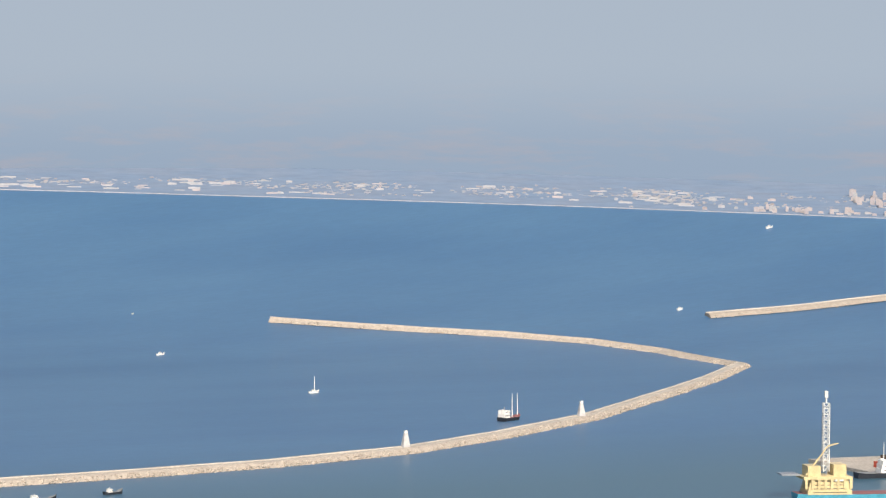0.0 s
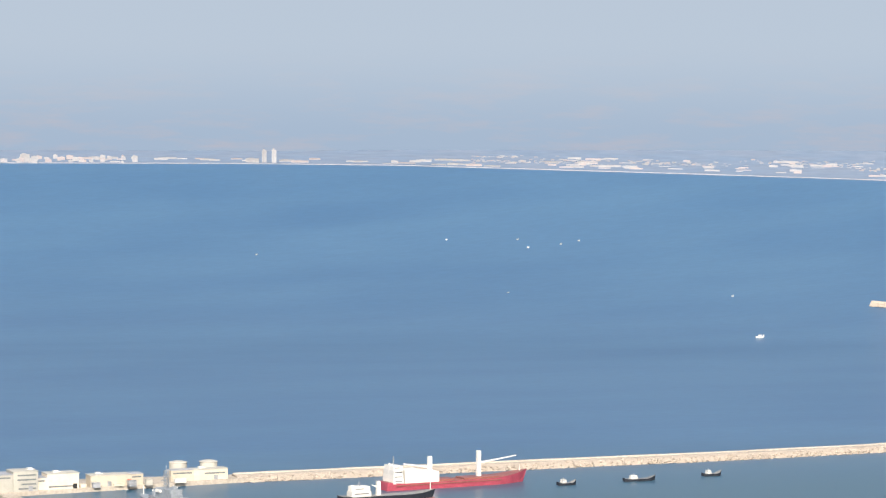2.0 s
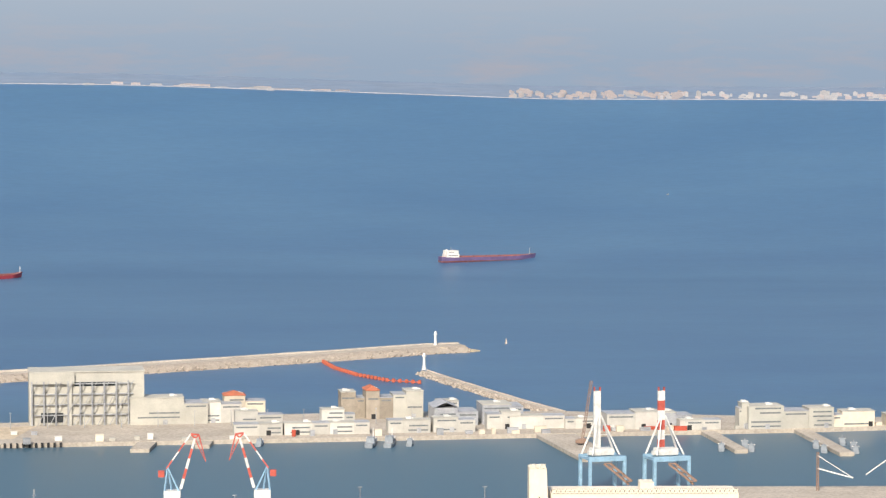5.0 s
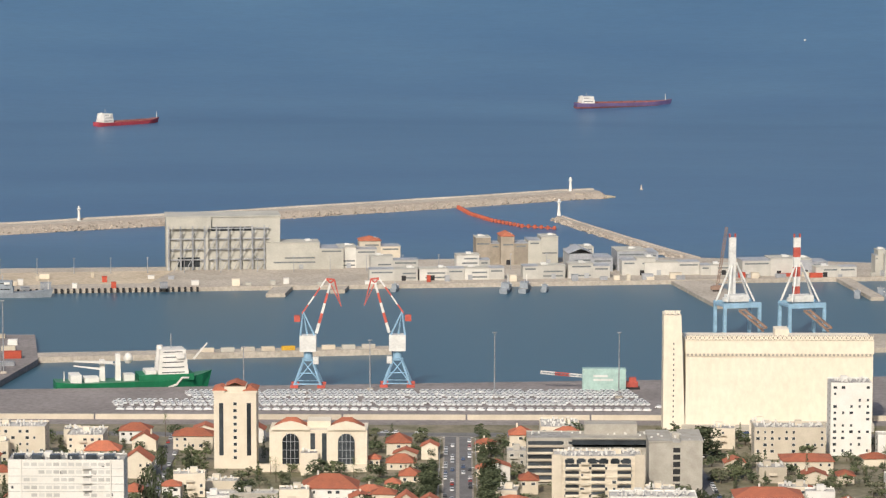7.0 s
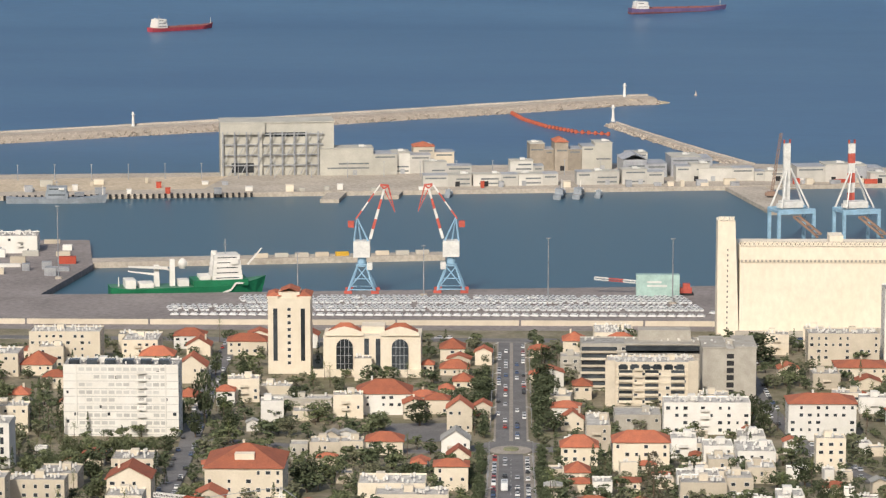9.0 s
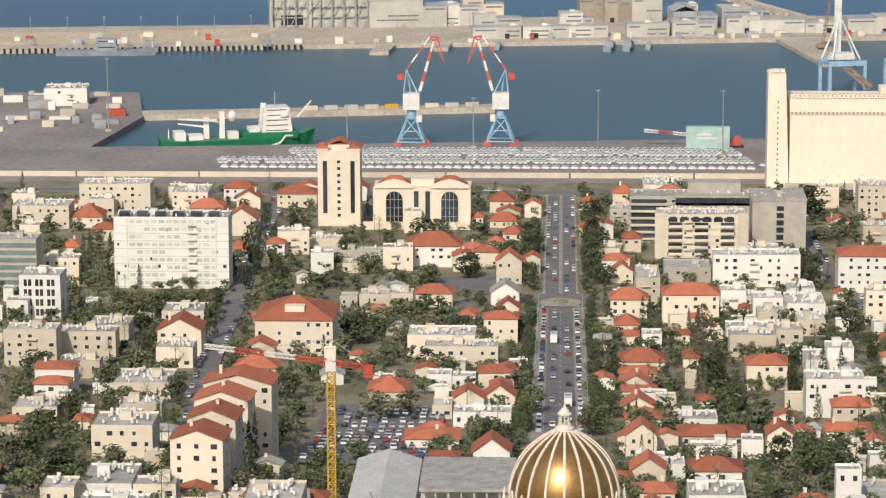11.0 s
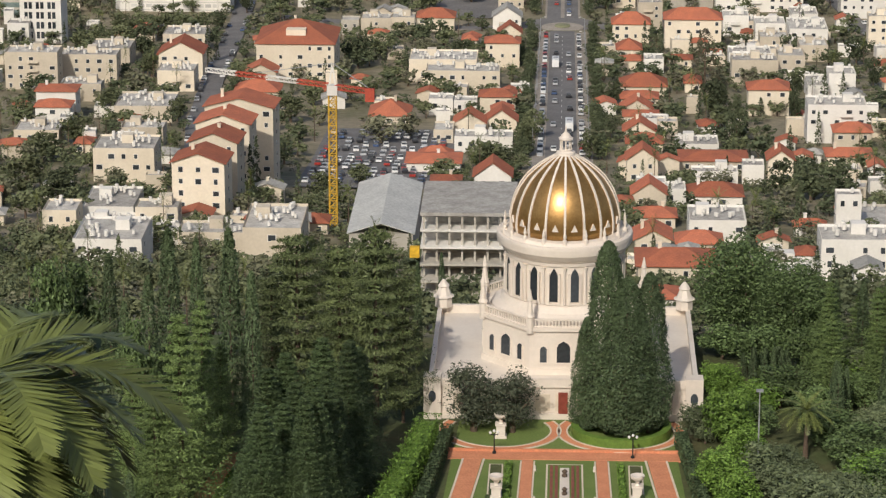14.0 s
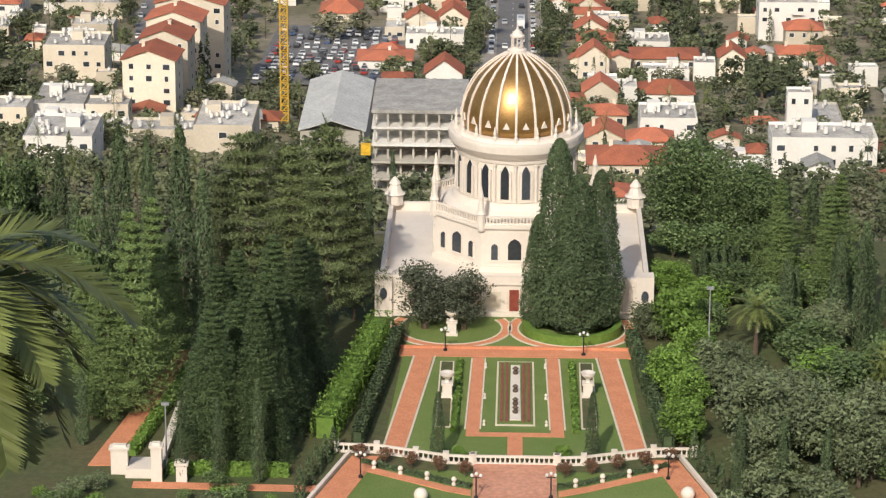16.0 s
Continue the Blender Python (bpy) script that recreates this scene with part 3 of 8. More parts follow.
house(75.7, 1214.9, 4.9, 11.8, 5.5, "flat", 0.0, BEIGE)
house(81.2, 1199.4, 11.7, 12.8, 6.5, "flat", 0.0, WHITE)
house(80.7, 1168.6, 10.8, 11.2, 4.8, "flat", 0.0, BEIGE)
house(94.7, 1185.0, 14.8, 20.9, 6.6, "flat", 0.0, WHITE)
house(98.6, 1253.8, 10.8, 14.7, 3.9, "flat", 0.0, WHITE)
house(93.4, 1139.9, 10.5, 12.8, 5.3, "flat", 0.0, BEIGE)
house(69.2, 1127.8, 15.6, 11.7, 3.7, "flat", 0.0, WHITE)
house(67.7, 1073.1, 16.4, 10.2, 8.0, "flat", 0.0, BEIGE)
house(81.6, 1090.0, 9.6, 13.0, 7.8, "flat", 0.0, BEIGE)
house(95.3, 1040.1, 9.2, 11.2, 8.0, "flat", 0.0, WHITE)
house(87.0, 1042.0, 6.7, 16.9, 3.9, "flat", 0.0, WHITE)
house(117.5, 1105.0, 8.1, 7.0, 2.8, "hip", 1.7, CREAM)
house(28.0, 1043.3, 15.5, 11.6, 3.1, "hip", 3.6, CREAM)
house(26.0, 1014.6, 12.2, 9.2, 2.8, "hip", 1.8, CREAM)
house(45.1, 1049.4, 5.4, 9.8, 3.5, "hip", 2.0, CREAM)
house(24.4, 987.3, 10.1, 8.6, 2.8, "gable", 3.4, CREAM)
house(25.5, 973.6, 10.9, 8.1, 2.8, "hip", 1.2, CREAM)
house(24.3, 939.2, 9.8, 8.3, 2.8, "gable", 3.4, CREAM)
house(33.1, 944.5, 6.2, 6.0, 4.7, "flat", 0.0, BEIGE)
house(25.3, 917.0, 10.8, 8.1, 2.8, "hip", 2.5, CREAM)
house(41.0, 914.1, 12.9, 11.2, 2.8, "flat", 0.0, WHITE)
house(22.8, 847.0, 8.7, 8.0, 6.7, "gable", 3.5, CREAM)
house(43.8, 870.0, 19.1, 12.0, 4.2, "hip", 1.4, BEIGE)
house(61.7, 850.5, 7.1, 8.0, 6.7, "gable", 2.8, CREAM)
house(43.2, 848.2, 13.0, 6.4, 2.8, "flat", 0.0, WHITE)
house(41.2, 803.3, 14.2, 10.7, 2.8, "hip", 2.6, WHITE)
house(23.2, 789.5, 8.9, 8.0, 4.5, "gable", 3.4, BEIGE)
house(30.7, 801.0, 5.1, 8.1, 4.0, "flat", 0.0, WHITE)
house(67.7, 997.5, 13.3, 10.0, 8.7, "hip", 2.2, CREAM)
house(85.0, 941.1, 18.2, 12.2, 11.5, "flat", 0.0, WHITE)
house(88.9, 927.3, 11.3, 8.5, 5.4, "hip", 2.3, BEIGE)
house(85.0, 894.0, 13.3, 9.9, 2.8, "hip", 1.6, CREAM)
house(-163.2, 975.3, 12.8, 9.6, 9.1, "hip", 1.2, WHITE)
house(-162.6, 963.6, 11.0, 8.3, 5.5, "hip", 1.8, WHITE)
house(-161.2, 1014.2, 13.4, 8.4, 5.3, "flat", 0.0, BEIGE)
house(-134.4, 975.3, 18.6, 19.6, 4.5, "flat", 0.0, BEIGE)
house(-128.3, 923.2, 13.0, 9.4, 4.7, "flat", 0.0, BEIGE)
house(-122.4, 845.3, 17.2, 15.5, 8.7, "flat", 0.0, CREAM)
house(-143.8, 905.5, 4.8, 7.0, 2.8, "hip", 1.2, CREAM)
house(-159.6, 917.4, 13.8, 12.9, 4.7, "flat", 0.0, BEIGE)
house(-125.0, 747.3, 8.5, 10.6, 4.3, "flat", 0.0, CREAM)
house(-114.8, 764.8, 13.2, 19.6, 3.5, "flat", 0.0, WHITE)
house(-99.6, 738.5, 10.5, 8.0, 6.4, "flat", 0.0, CREAM)
house(-109.8, 729.4, 13.0, 13.8, 2.8, "flat", 0.0, WHITE)
house(-77.2, 706.6, 26.1, 10.2, 5.1, "flat", 0.0, BEIGE)

# ---- the larger buildings of the town ----


def slab_block(name, x, y, w, d, h, wall, label, floors, bands=True, turn=0.0):
    """A large block with a band at each storey."""
    ob = house(x, y, w, d, h, "flat", 0, wall, turn, name=name, label=label, sparse=0.3)
    if bands:
        step = h / floors
        for k in range(floors):
            part("floor_band", boxes((-w / 2 - 0.15, w / 2 + 0.15, -d / 2 - 0.3, -d / 2, h - step * (k + 1) + 0.1, h - step * (k + 1) + 1.0)), wall, ob)
    return ob


flats = house(-162.4, 1274, 48, 15, 29.5, "flat", 0, WHITE, name="apartment_block", label="large white slab block of flats with shuttered balconies", sparse=0.86)
SHUTTER = mat("grey_shutters", (0.55, 0.54, 0.51), (0.48, 0.47, 0.44), vary=0.2, grain=0.05)
for k in range(9):
    part("floor_line", boxes((-24.1, 24.1, -7.62, -7.5, 0.3 + k * 3.25, 0.55 + k * 3.25)), SHUTTER, flats)
    for i in range(12):
        if rnd.random() < 0.75:
            part("shutter", boxes((-17.5 + i * 3.1, -15.1 + i * 3.1, -7.6, -7.5, 1.5 + k * 3.25, 2.9 + k * 3.25)), SHUTTER, flats)
for x in (-18.6, 18.6):
    part("pier", boxes((x - 0.3, x + 0.3, -7.9, -7.5, -3, 30.3)), WHITE, flats)
for i in range(6):
    part("roof_shed", boxes((-22 + i * 7.5, -17.5 + i * 7.5, -5, -1, 29.6, 31.6)), PANE, flats)
hospital = slab_block("hospital", 62, 1358, 39, 16, 19.0, CREAM, "cream hospital wing with long rows of balconies", 6)
wing = slab_block("hospital_wing", 60.0, 1402, 57, 18, 21.0, STONE, "grey concrete hospital block with dark upper gallery", 6)
split = house(97.6, 1384, 24, 28, 22.2, "flat", 0, STONE, name="office_block", label="raw grey concrete tower block with a split front", windows=False)
slab_block("clinic", 82, 1284, 36.3, 14, 12.8, WHITE, "long white three-storey building with even windows", 3, False)
glazed = house(-225.5, 1254.9, 19.2, 14.8, 22.7, "flat", 0, STONE, name="office_block", label="grey-green glazed office block with a flat roof", windows=False)
for k in range(7):
    part("glass_band", boxes((-9.4, 9.4, -7.55, -7.38, 1.2 + k * 3.1, 3.2 + k * 3.1)), GREENGLASS, glazed)
grid_block = house(-201.3, 1176.1, 16.0, 15.2, 16.9, "flat", 0, WHITE, name="apartment_block", label="white block with dark recessed windows with a flat roof", windows=False)
for k in range(4):
    for i in range(3):
        part("recess", boxes((-6.2 + i * 4.5, -3.2 + i * 4.5, -7.66, -7.5, 1.6 + k * 3.9, 4.2 + k * 3.9)), PANE, grid_block)
        part("mullion", boxes((-4.9 + i * 4.5, -4.5 + i * 4.5, -7.8, -7.66, 1.6 + k * 3.9, 4.2 + k * 3.9)), WHITE, grid_block)
for k in range(5):
    for i in range(3):
        part("balcony", boxes((-14.5 + i * 11.5, -8.5 + i * 11.5, -9.3, -8.0, 1.4 + k * 3.1, 2.4 + k * 3.1)), CREAM, hospital)
        # flat dark panel paints the shade of the balcony opening
        part("balcony_recess", boxes((-14.5 + i * 11.5, -8.5 + i * 11.5, -8.36, -8.3, 2.4 + k * 3.1, 3.7 + k * 3.1)), PANE, hospital)
for x in (-18.3, 18.3):
    part("pilaster", boxes((x - 2.2, x + 2.2, -8.8, -8.0, -3, 20.4)), BEIGE, hospital)
for i in range(6):
    part("arcade_arch", boxes((-14.6 + i * 5, -10.6 + i * 5, -8.36, -8.2, 16.3, 18.2), (-14.0 + i * 5, -11.2 + i * 5, -8.36, -8.2, 18.2, 18.7)), PANE, hospital)
part("glazed_gallery", boxes((-8, 28.6, -9.3, -3, 17.4, 20.6)), PANE, wing)
part("gallery_roof", boxes((-8.4, 29, -9.8, 4, 21.1, 21.8)), STONE, wing)
part("plant_room", boxes((-2, 22, -1, 8, 21.1, 26.5)), STONE, wing)
for k in range(6):
    part("open_balcony", boxes((-28.4, -12, -10.4, -9.0, 1.5 + k * 3.2, 2.4 + k * 3.2)), BEIGE, wing)
    # shade behind the balcony is a thin dark slab on the wall
    part("balcony_shade", boxes((-28, -12.4, -9.36, -9.3, 2.4 + k * 3.2, 4.2 + k * 3.2)), PANE, wing)
# black slab on the front stands in for the slot's shade
part("split", boxes((-1.2, 2.0, -14.06, -13.9, -2, 20.5)), DARK, split)
for k in range(6):
    part("landing", boxes((-1.2, 2.0, -14.3, -14.06, 1 + k * 3.3, 1.9 + k * 3.3)), STONE, split)
part("roof_slab", boxes((-12.3, -1.4, -14.4, 14.2, 22.95, 23.6), (2.2, 12.3, -14.4, 14.2, 22.95, 23.9)), STONE, split)
slab_block("apartment_tower", 190.6, 1494.0, 19.9, 16, 35.0, WHITE, "slim white residential tower with a flat top", 14, False)
house(128.7, 1271, 28, 16, 15.5, "hip", 3.0, WHITE, label="white stepped building with red tiled roof ends")
house(-55.5, 1333, 24.0, 17, 9.0, "hip", 5, WHITE, label="white villa with a broad hipped red roof")
big = house(-94.6, 1087, 27.7, 27, 12.4, "hip", 6.2, CREAM, label="large cream house with a great red hipped roof")
house(-91.4, 762.5, 13.5, 11.0, 15.5, "gable", 2.6, CREAM, -4, name="terrace_house", label="tall cream terraced block with a shallow red roof")
house(-89.7, 781.5, 12.6, 11.0, 18.6, "gable", 2.6, CREAM, -4, name="terrace_house", label="tall cream terraced block with a shallow red roof")
house(-89.6, 803.5, 14.5, 11.0, 21.1, "gable", 2.6, CREAM, -4, name="terrace_house", label="tall cream terraced block with a shallow red roof")
house(-87.7, 827.0, 18.9, 11.0, 23.2, "gable", 2.6, CREAM, -4, name="terrace_house", label="tall cream terraced block with a shallow red roof")
house(67.0, 645, 22.5, 12, 9.0, "flat", 0, WHITE, label="white three-storey office with a flat roof")
house(70.8, 741, 6.2, 5, 11.0, "flat", 0, WHITE, label="narrow white stair tower of an office")

part("roof_light", boxes((-3.5, 3.5, -9.5, -5.5, 12.4, 16.6)), CREAM, big)
# hotel with two arched windows
hotel = thing("hotel", pose(-104.7, 1440, 10), "cream hotel with a tower, arched windows and red roofs", "hotel")
taken.append((-80, 1450, 42, 16))
part("tower", boxes((-10, 10, 0, 16, -4, 35.7), (-10.4, -5, -0.3, 16.2, 35.7, 36.8), (5, 10.4, -0.3, 16.2, 35.7, 36.8), (-5, 5, 1, 14, 35.7, 38.5)), CREAM, hotel)
for x in (-6.5, 6.5):
    part("window_strip", boxes((x - 1, x + 1, -0.12, 0.1, 6, 31)), PANE, hotel)
    r = part("roof", roof_mesh(6.5, 15, 1.6, "hip", 0.3), ROOF, hotel)
    r.location = (x * 1.1, 8, 36.9)
r = part("roof", roof_mesh(9, 12, 1.8, "gable", 0.2), ROOF, hotel)
r.location = (0, 8, 38.7)
for k in range(9):
    shared("window", WINDOW, hotel, pose(0, 0, 5 + k * 3.2) @ Matrix.Diagonal((1.8, 1, 1.7, 1)))
part("wing", boxes((16.5, 62.3, -7, 13, -4, 19.5), (10, 62.3, -10, -7, -4, 3.5), (34, 45, 0, 12, 19.5, 22.5)), CREAM, hotel)
for x in (26.5, 52.5):
    bm = bmesh.new()
    prism(bm, [(-9, 0), (9, 0), (9, 1.5), (3.5, 3.6), (0, 4.3), (-3.5, 3.6), (-9, 1.5)], 0, 1)
    bm.transform(Matrix.Translation((x, -6.9, 19.5)) @ Matrix.Rotation(radians(90), 4, "X"))
    part("gable_wall", bm, CREAM, hotel)
    bm = bmesh.new()
    prism(bm, [(-3.9, 0), (3.9, 0)] + [(3.9 * math.cos(a), 11.5 + 3.9 * math.sin(a)) for a in [math.pi * i / 12 for i in range(13)]], -0.1, 0.3)
    bm.transform(Matrix.Translation((x, -7.4, 2.5)) @ Matrix.Rotation(radians(90), 4, "X"))
    arch = part("arched_window", bm, PANE, hotel)
    part("window_bars", boxes(*[(x + u - 0.12, x + u + 0.12, -7.85, -7.6, 2.5, 18) for u in (-1.9, 0, 1.9)], *[(x - 3.8, x + 3.8, -7.83, -7.6, v, v + 0.22) for v in (6, 10, 14)]), METAL, arch)
    r = part("roof", roof_mesh(16, 12, 4.6, "hip", 0.2), ROOF, hotel)
    r.location = (x, 1, 19.7)
for x in (36.8, 42.2):
    part("window_strip", boxes((x - 1.1, x + 1.1, -7.15, -6.9, 2.5, 18)), PANE, hotel)

# grain silo
silo = thing("grain_silo", pose(117, 1577, 3.6), "huge windowless cream grain silo with a tall corner tower", "silo")
taken.append((165, 1590, 60, 20))
SILO = mat("pale_silo_render", (0.80, 0.715, 0.585), (0.77, 0.685, 0.55), scale=0.03, fine=0.3, stretch=(1, 1, 0.6), grain=0.1)
bm = bmesh.new()
box(bm, 0, 96, 0, 26, -3, 40)
box(bm, -0.3, 96.3, -0.5, 26.4, 40, 47)
part("body", bm, SILO, silo)
bm = bmesh.new()
prism(bm, [(-11.5, 0), (0, 0), (0, 14), (-11.5, 14)], -3, 60)
for v in bm.verts:
    if v.co.z > 50 and v.co.x > -1:
        v.co.x -= 2.6
part("tower", bm, SILO, silo)
for n, (x0, x1, z, y) in enumerate(((-11.3, -2.9, 60, -0.2), (0, 96, 47, -0.6))):
    k = int((x1 - x0) / 2.3)
    for i in range(k):
        x = x0 + (i + 0.5) * (x1 - x0) / k
        ob = part("merlon", bars([((x - 1.1, y, z), (x, y, z + 2.3), 0.6), ((x, y, z + 2.3), (x + 1.1, y, z), 0.6), ((x - 1.1, y, z + 2.5), (x, y, z + 0.4), 0.5), ((x, y, z + 0.4), (x + 1.1, y, z + 2.5), 0.5)]), SILO, silo) if i == 0 else shared("merlon", ob.data, silo, pose(i * (x1 - x0) / k, 0, 0))
# dark strip paints the shade in the gaps between the merlons
part("parapet_backing", boxes((0, 96, 0.9, 1.3, 47, 49.2)), TRUNK, silo)
for i in range(46):
    ob = part("corbel", boxes((0.4, 1.4, -0.9, -0.4, 38.9, 40.1)), STONE, silo) if i == 0 else shared("corbel", ob.data, silo, pose(i * 2.08, 0, 0))
for i in range(16):
    ob = part("slit", boxes((-6.6, -6.0, -0.06, 0.05, 4, 5)), PANE, silo) if i == 0 else shared("slit", ob.data, silo, pose(0, 0, i * 2.7))
part("hoist_house", boxes((46, 53, 4, 16, 47, 52)), SILO, silo)
part("lower_shed", boxes((-2, 50, -5, -0.6, -3, 3.2), (54, 96, -9, -0.6, -3, 5)), STONE, silo)

# building under construction, shed, tower crane
site = thing("unfinished_building", pose(-18.4, 597, 104), "unfinished building of open concrete floors and white bands", "construction")
taken.append((-18, 604, 12, 16))
for k in range(5):
    part("floor_slab", boxes((-9.5, 9.5, -2 - (4 - k) * 0.8, 22, k * 3.3, k * 3.3 + 0.45)), WHITE if k > 2 else STONE, site)
    for i in range(8):
        part("column", boxes((-9 + i * 2.55, -8.6 + i * 2.55, -1.6, -1.2, k * 3.3 + 0.45, k * 3.3 + 3.3)), STONE, site)
    part("back_wall", boxes((-9, 9, 4, 4.4, k * 3.3 + 0.45, k * 3.3 + 3.3)), WHITE if k > 2 else BEIGE, site)
part("roof", boxes((-9.5, 9.5, -2, 22, 16.5, 17.2)), FLATROOF, site)
part("tank", boxes((-11.5, -9.6, -4.5, -3, 8.5, 10.6)), mat("yellow_paint", (0.75, 0.45, 0.04)), site, "bright yellow box")
shed = thing("metal_shed", pose(-41.5, 690, 82), "long grey metal shed with a shallow gabled roof", "shed")
taken.append((-41, 712, 9, 26))
part("wall", boxes((-7.4, 7.4, 0, 44, -3, 7)), STONE, shed)
r = part("roof", roof_mesh(14.8, 44, 2.4, "gable", 0.5), mat("pale_roof_sheet", (0.55, 0.55, 0.52), (0.46, 0.46, 0.44), scale=0.2), shed)
r.location = (0, 22, 7.1)
YELLOW = mat("crane_yellow", (0.62, 0.38, 0.05))
RED = mat("signal_red", (0.52, 0.1, 0.06), (0.42, 0.08, 0.05), vary=0.1)


def lattice(a, b, w, bays, thick=0.22):
    """A square lattice boom from a to b."""
    a, b = Vector(a), Vector(b)
    turn = (b - a).to_track_quat("Z", "Y").to_matrix()
    cs = [turn @ Vector((x * w / 2, y * w / 2, 0)) for x, y in ((-1, -1), (1, -1), (1, 1), (-1, 1))]
    rows = [(a + c, b + c, thick) for c in cs]
    for k in range(bays):
        p, q = a.lerp(b, k / bays), a.lerp(b, (k + 1) / bays)
        for i in range(4):
            rows.append((p + cs[i], q + cs[(i + 1) % 4], thick * 0.7))
            rows.append((q + cs[i], q + cs[(i + 1) % 4], thick * 0.7))
    return bars(rows)


crane = thing("tower_crane", pose(-57.1, 752, 72), "tower crane with a yellow mast and red and white jib", "crane")
part("mast", lattice((0, 0, 0), (0, 0, 35), 1.9, 18, 0.3), YELLOW, crane)
part("cab", boxes((-1.3, 1.3, -1.3, 1.3, 35, 37.4)), WHITE, crane)
part("head", bars([((-0.8, 0, 37), (0, 0, 43), 0.4), ((0.8, 0, 37), (0, 0, 43), 0.4)]), WHITE, crane)
d = Vector((-0.9, 0.44, 0))
for k in range(4):
    part("jib", lattice(d * (1 + k * 9) + Vector((0, 0, 37.2)), d * (10 + k * 9) + Vector((0, 0, 37.2)), 1.0, 6, 0.15), (RED, WHITE)[k % 2], crane)
part("counter_jib", lattice(d * -1 + Vector((0, 0, 37)), d * -11 + Vector((0, 0, 37)), 1.1, 5, 0.18), RED, crane)
part("counterweight", boxes((8.5, 10.8, -5.6, -3.6, 34.5, 37.5)), RED, crane)
part("tie_rod", bars([((0, 0, 43), d * 22 + Vector((0, 0, 38)), 0.14), ((0, 0, 43), d * -10 + Vector((0, 0, 38)), 0.14)]), METAL, crane)

# ---- streets ----


def road(points, width, material, label, lift=0.15, category="road", name="road"):
    ps = along([(x, y, 0) for x, y in points], 10)
    vs, fs = [], []
    for i, p in enumerate(ps):
        q = (ps[min(i + 1, len(ps) - 1)] - ps[max(i - 1, 0)]).normalized()
        n = Vector((q.y, -q.x, 0)) * width / 2
        for s in (-1, 1):
            for dz in (0, -1.5):
                v = p + n * s
                vs.append((v.x, v.y, hill(v.x, v.y) + lift + 0.35 + dz))
    for i in range(len(ps) - 1):
        a, b = i * 4, i * 4 + 4
        fs += [(a, a + 2, b + 2, b), (a + 1, a, b, b + 1), (a + 2, a + 3, b + 3, b + 2)]
    for a, b in zip(points, points[1:]):
        for k in range(12):
            taken.append((a[0] + (b[0] - a[0]) * k / 12, a[1] + (b[1] - a[1]) * k / 12, width / 2 + 1.5, width / 2 + abs(b[1] - a[1]) / 24))
    return tagged(grown(name, vs, fs, material), label, category, kind="structure")


road([(0, 640), (0, 1212)], 19, PAVING, "pale paved sidewalks of the boulevard", 0.0, "pavement", "pavement")
road([(0, 640), (0, 1215)], 9.6, ASPHALT, "grey asphalt boulevard running down to the port")
road([(0, 1240), (0, 1545)], 14.5, PAVING, "pale paved sidewalks of the boulevard", 0.0, "pavement", "pavement")
road([(-3.6, 1242), (-3.6, 1545)], 5.6, ASPHALT, "grey asphalt carriageway of the boulevard")
road([(3.6, 1242), (3.6, 1545)], 5.6, ASPHALT, "grey asphalt carriageway of the boulevard")
LEFT_STREET = [(-96, 780), (-116, 960), (-123, 1064), (-134, 1280), (-140, 1460), (-141, 1540)]
RIGHT_STREET = [(140, 1120), (122, 1220), (113, 1348), (112, 1440), (120, 1540)]
road(LEFT_STREET, 8, ASPHALT, "narrow asphalt street between gardens")
road(RIGHT_STREET, 7, ASPHALT, "narrow asphalt street between gardens")
road([(-60, 1229), (-13, 1229)], 9, ASPHALT, "asphalt side street at the roundabout")
road([(-320, 1560), (-140, 1553), (0, 1553), (200, 1553), (320, 1560)], 12, ASPHALT, "busy asphalt road along the port fence")
road([(-134, 1262), (-60, 1229)], 7, ASPHALT, "asphalt side street")
bm = bmesh.new()
prism(bm, [(19 * math.cos(a), 19 * math.sin(a)) for a in [math.pi * i / 16 for i in range(32)]], -3, 0.1)
ob = part("roundabout_road", bm, ASPHALT)
ob.location = (0, 1229, 19.3)
tagged(ob, "round asphalt junction of the boulevard", "road", kind="structure")
bm = bmesh.new()
lathe(bm, [(8.5, 0), (8.5, 0.4), (7.8, 0.55), (0.5, 0.62)], 28)
ob = part("roundabout_island", bm, [PAVING])
ob.location = (0, 1229, 19.4)
tagged(ob, "round paved traffic island with a planted middle", "traffic island", kind="structure")
bm = bmesh.new()
lathe(bm, [(3.2, 0), (3.0, 0.6), (1.2, 1.0)], 24)
ob = part("flower_bed", bm, TOWNOLIVE)
ob.location = (0, 1229, 20.1)
tagged(ob, "low green planting on the roundabout", "flower bed")
PAINT = mat("road_paint", (0.7, 0.68, 0.62))
for y0, y1 in ((700, 1210),):
    for k in range(40):
        y = y0 + (y1 - y0) * k / 40
        bm = boxes((-0.1, 0.1, 0, 4, 0, 0.02))
        ob = part("lane_mark", bm, PAINT)
        z0, z1 = hill(0, y) + 0.53, hill(0, y + 4) + 0.53
        ob.matrix_world = pose(0, y, z0, math.degrees(math.atan2(z1 - z0, 4)))
        tagged(ob, "white painted dash on the boulevard", "road marking", "lane marks", "structure")
road([(-52, 826), (-52, 955)], 44, ASPHALT, "large asphalt car park beside the terraces", 0.02, "car park", "pavement")
road([(-40, 1255), (-40, 1300)], 26, ASPHALT, "small asphalt car park among trees", 0.02, "car park", "pavement")

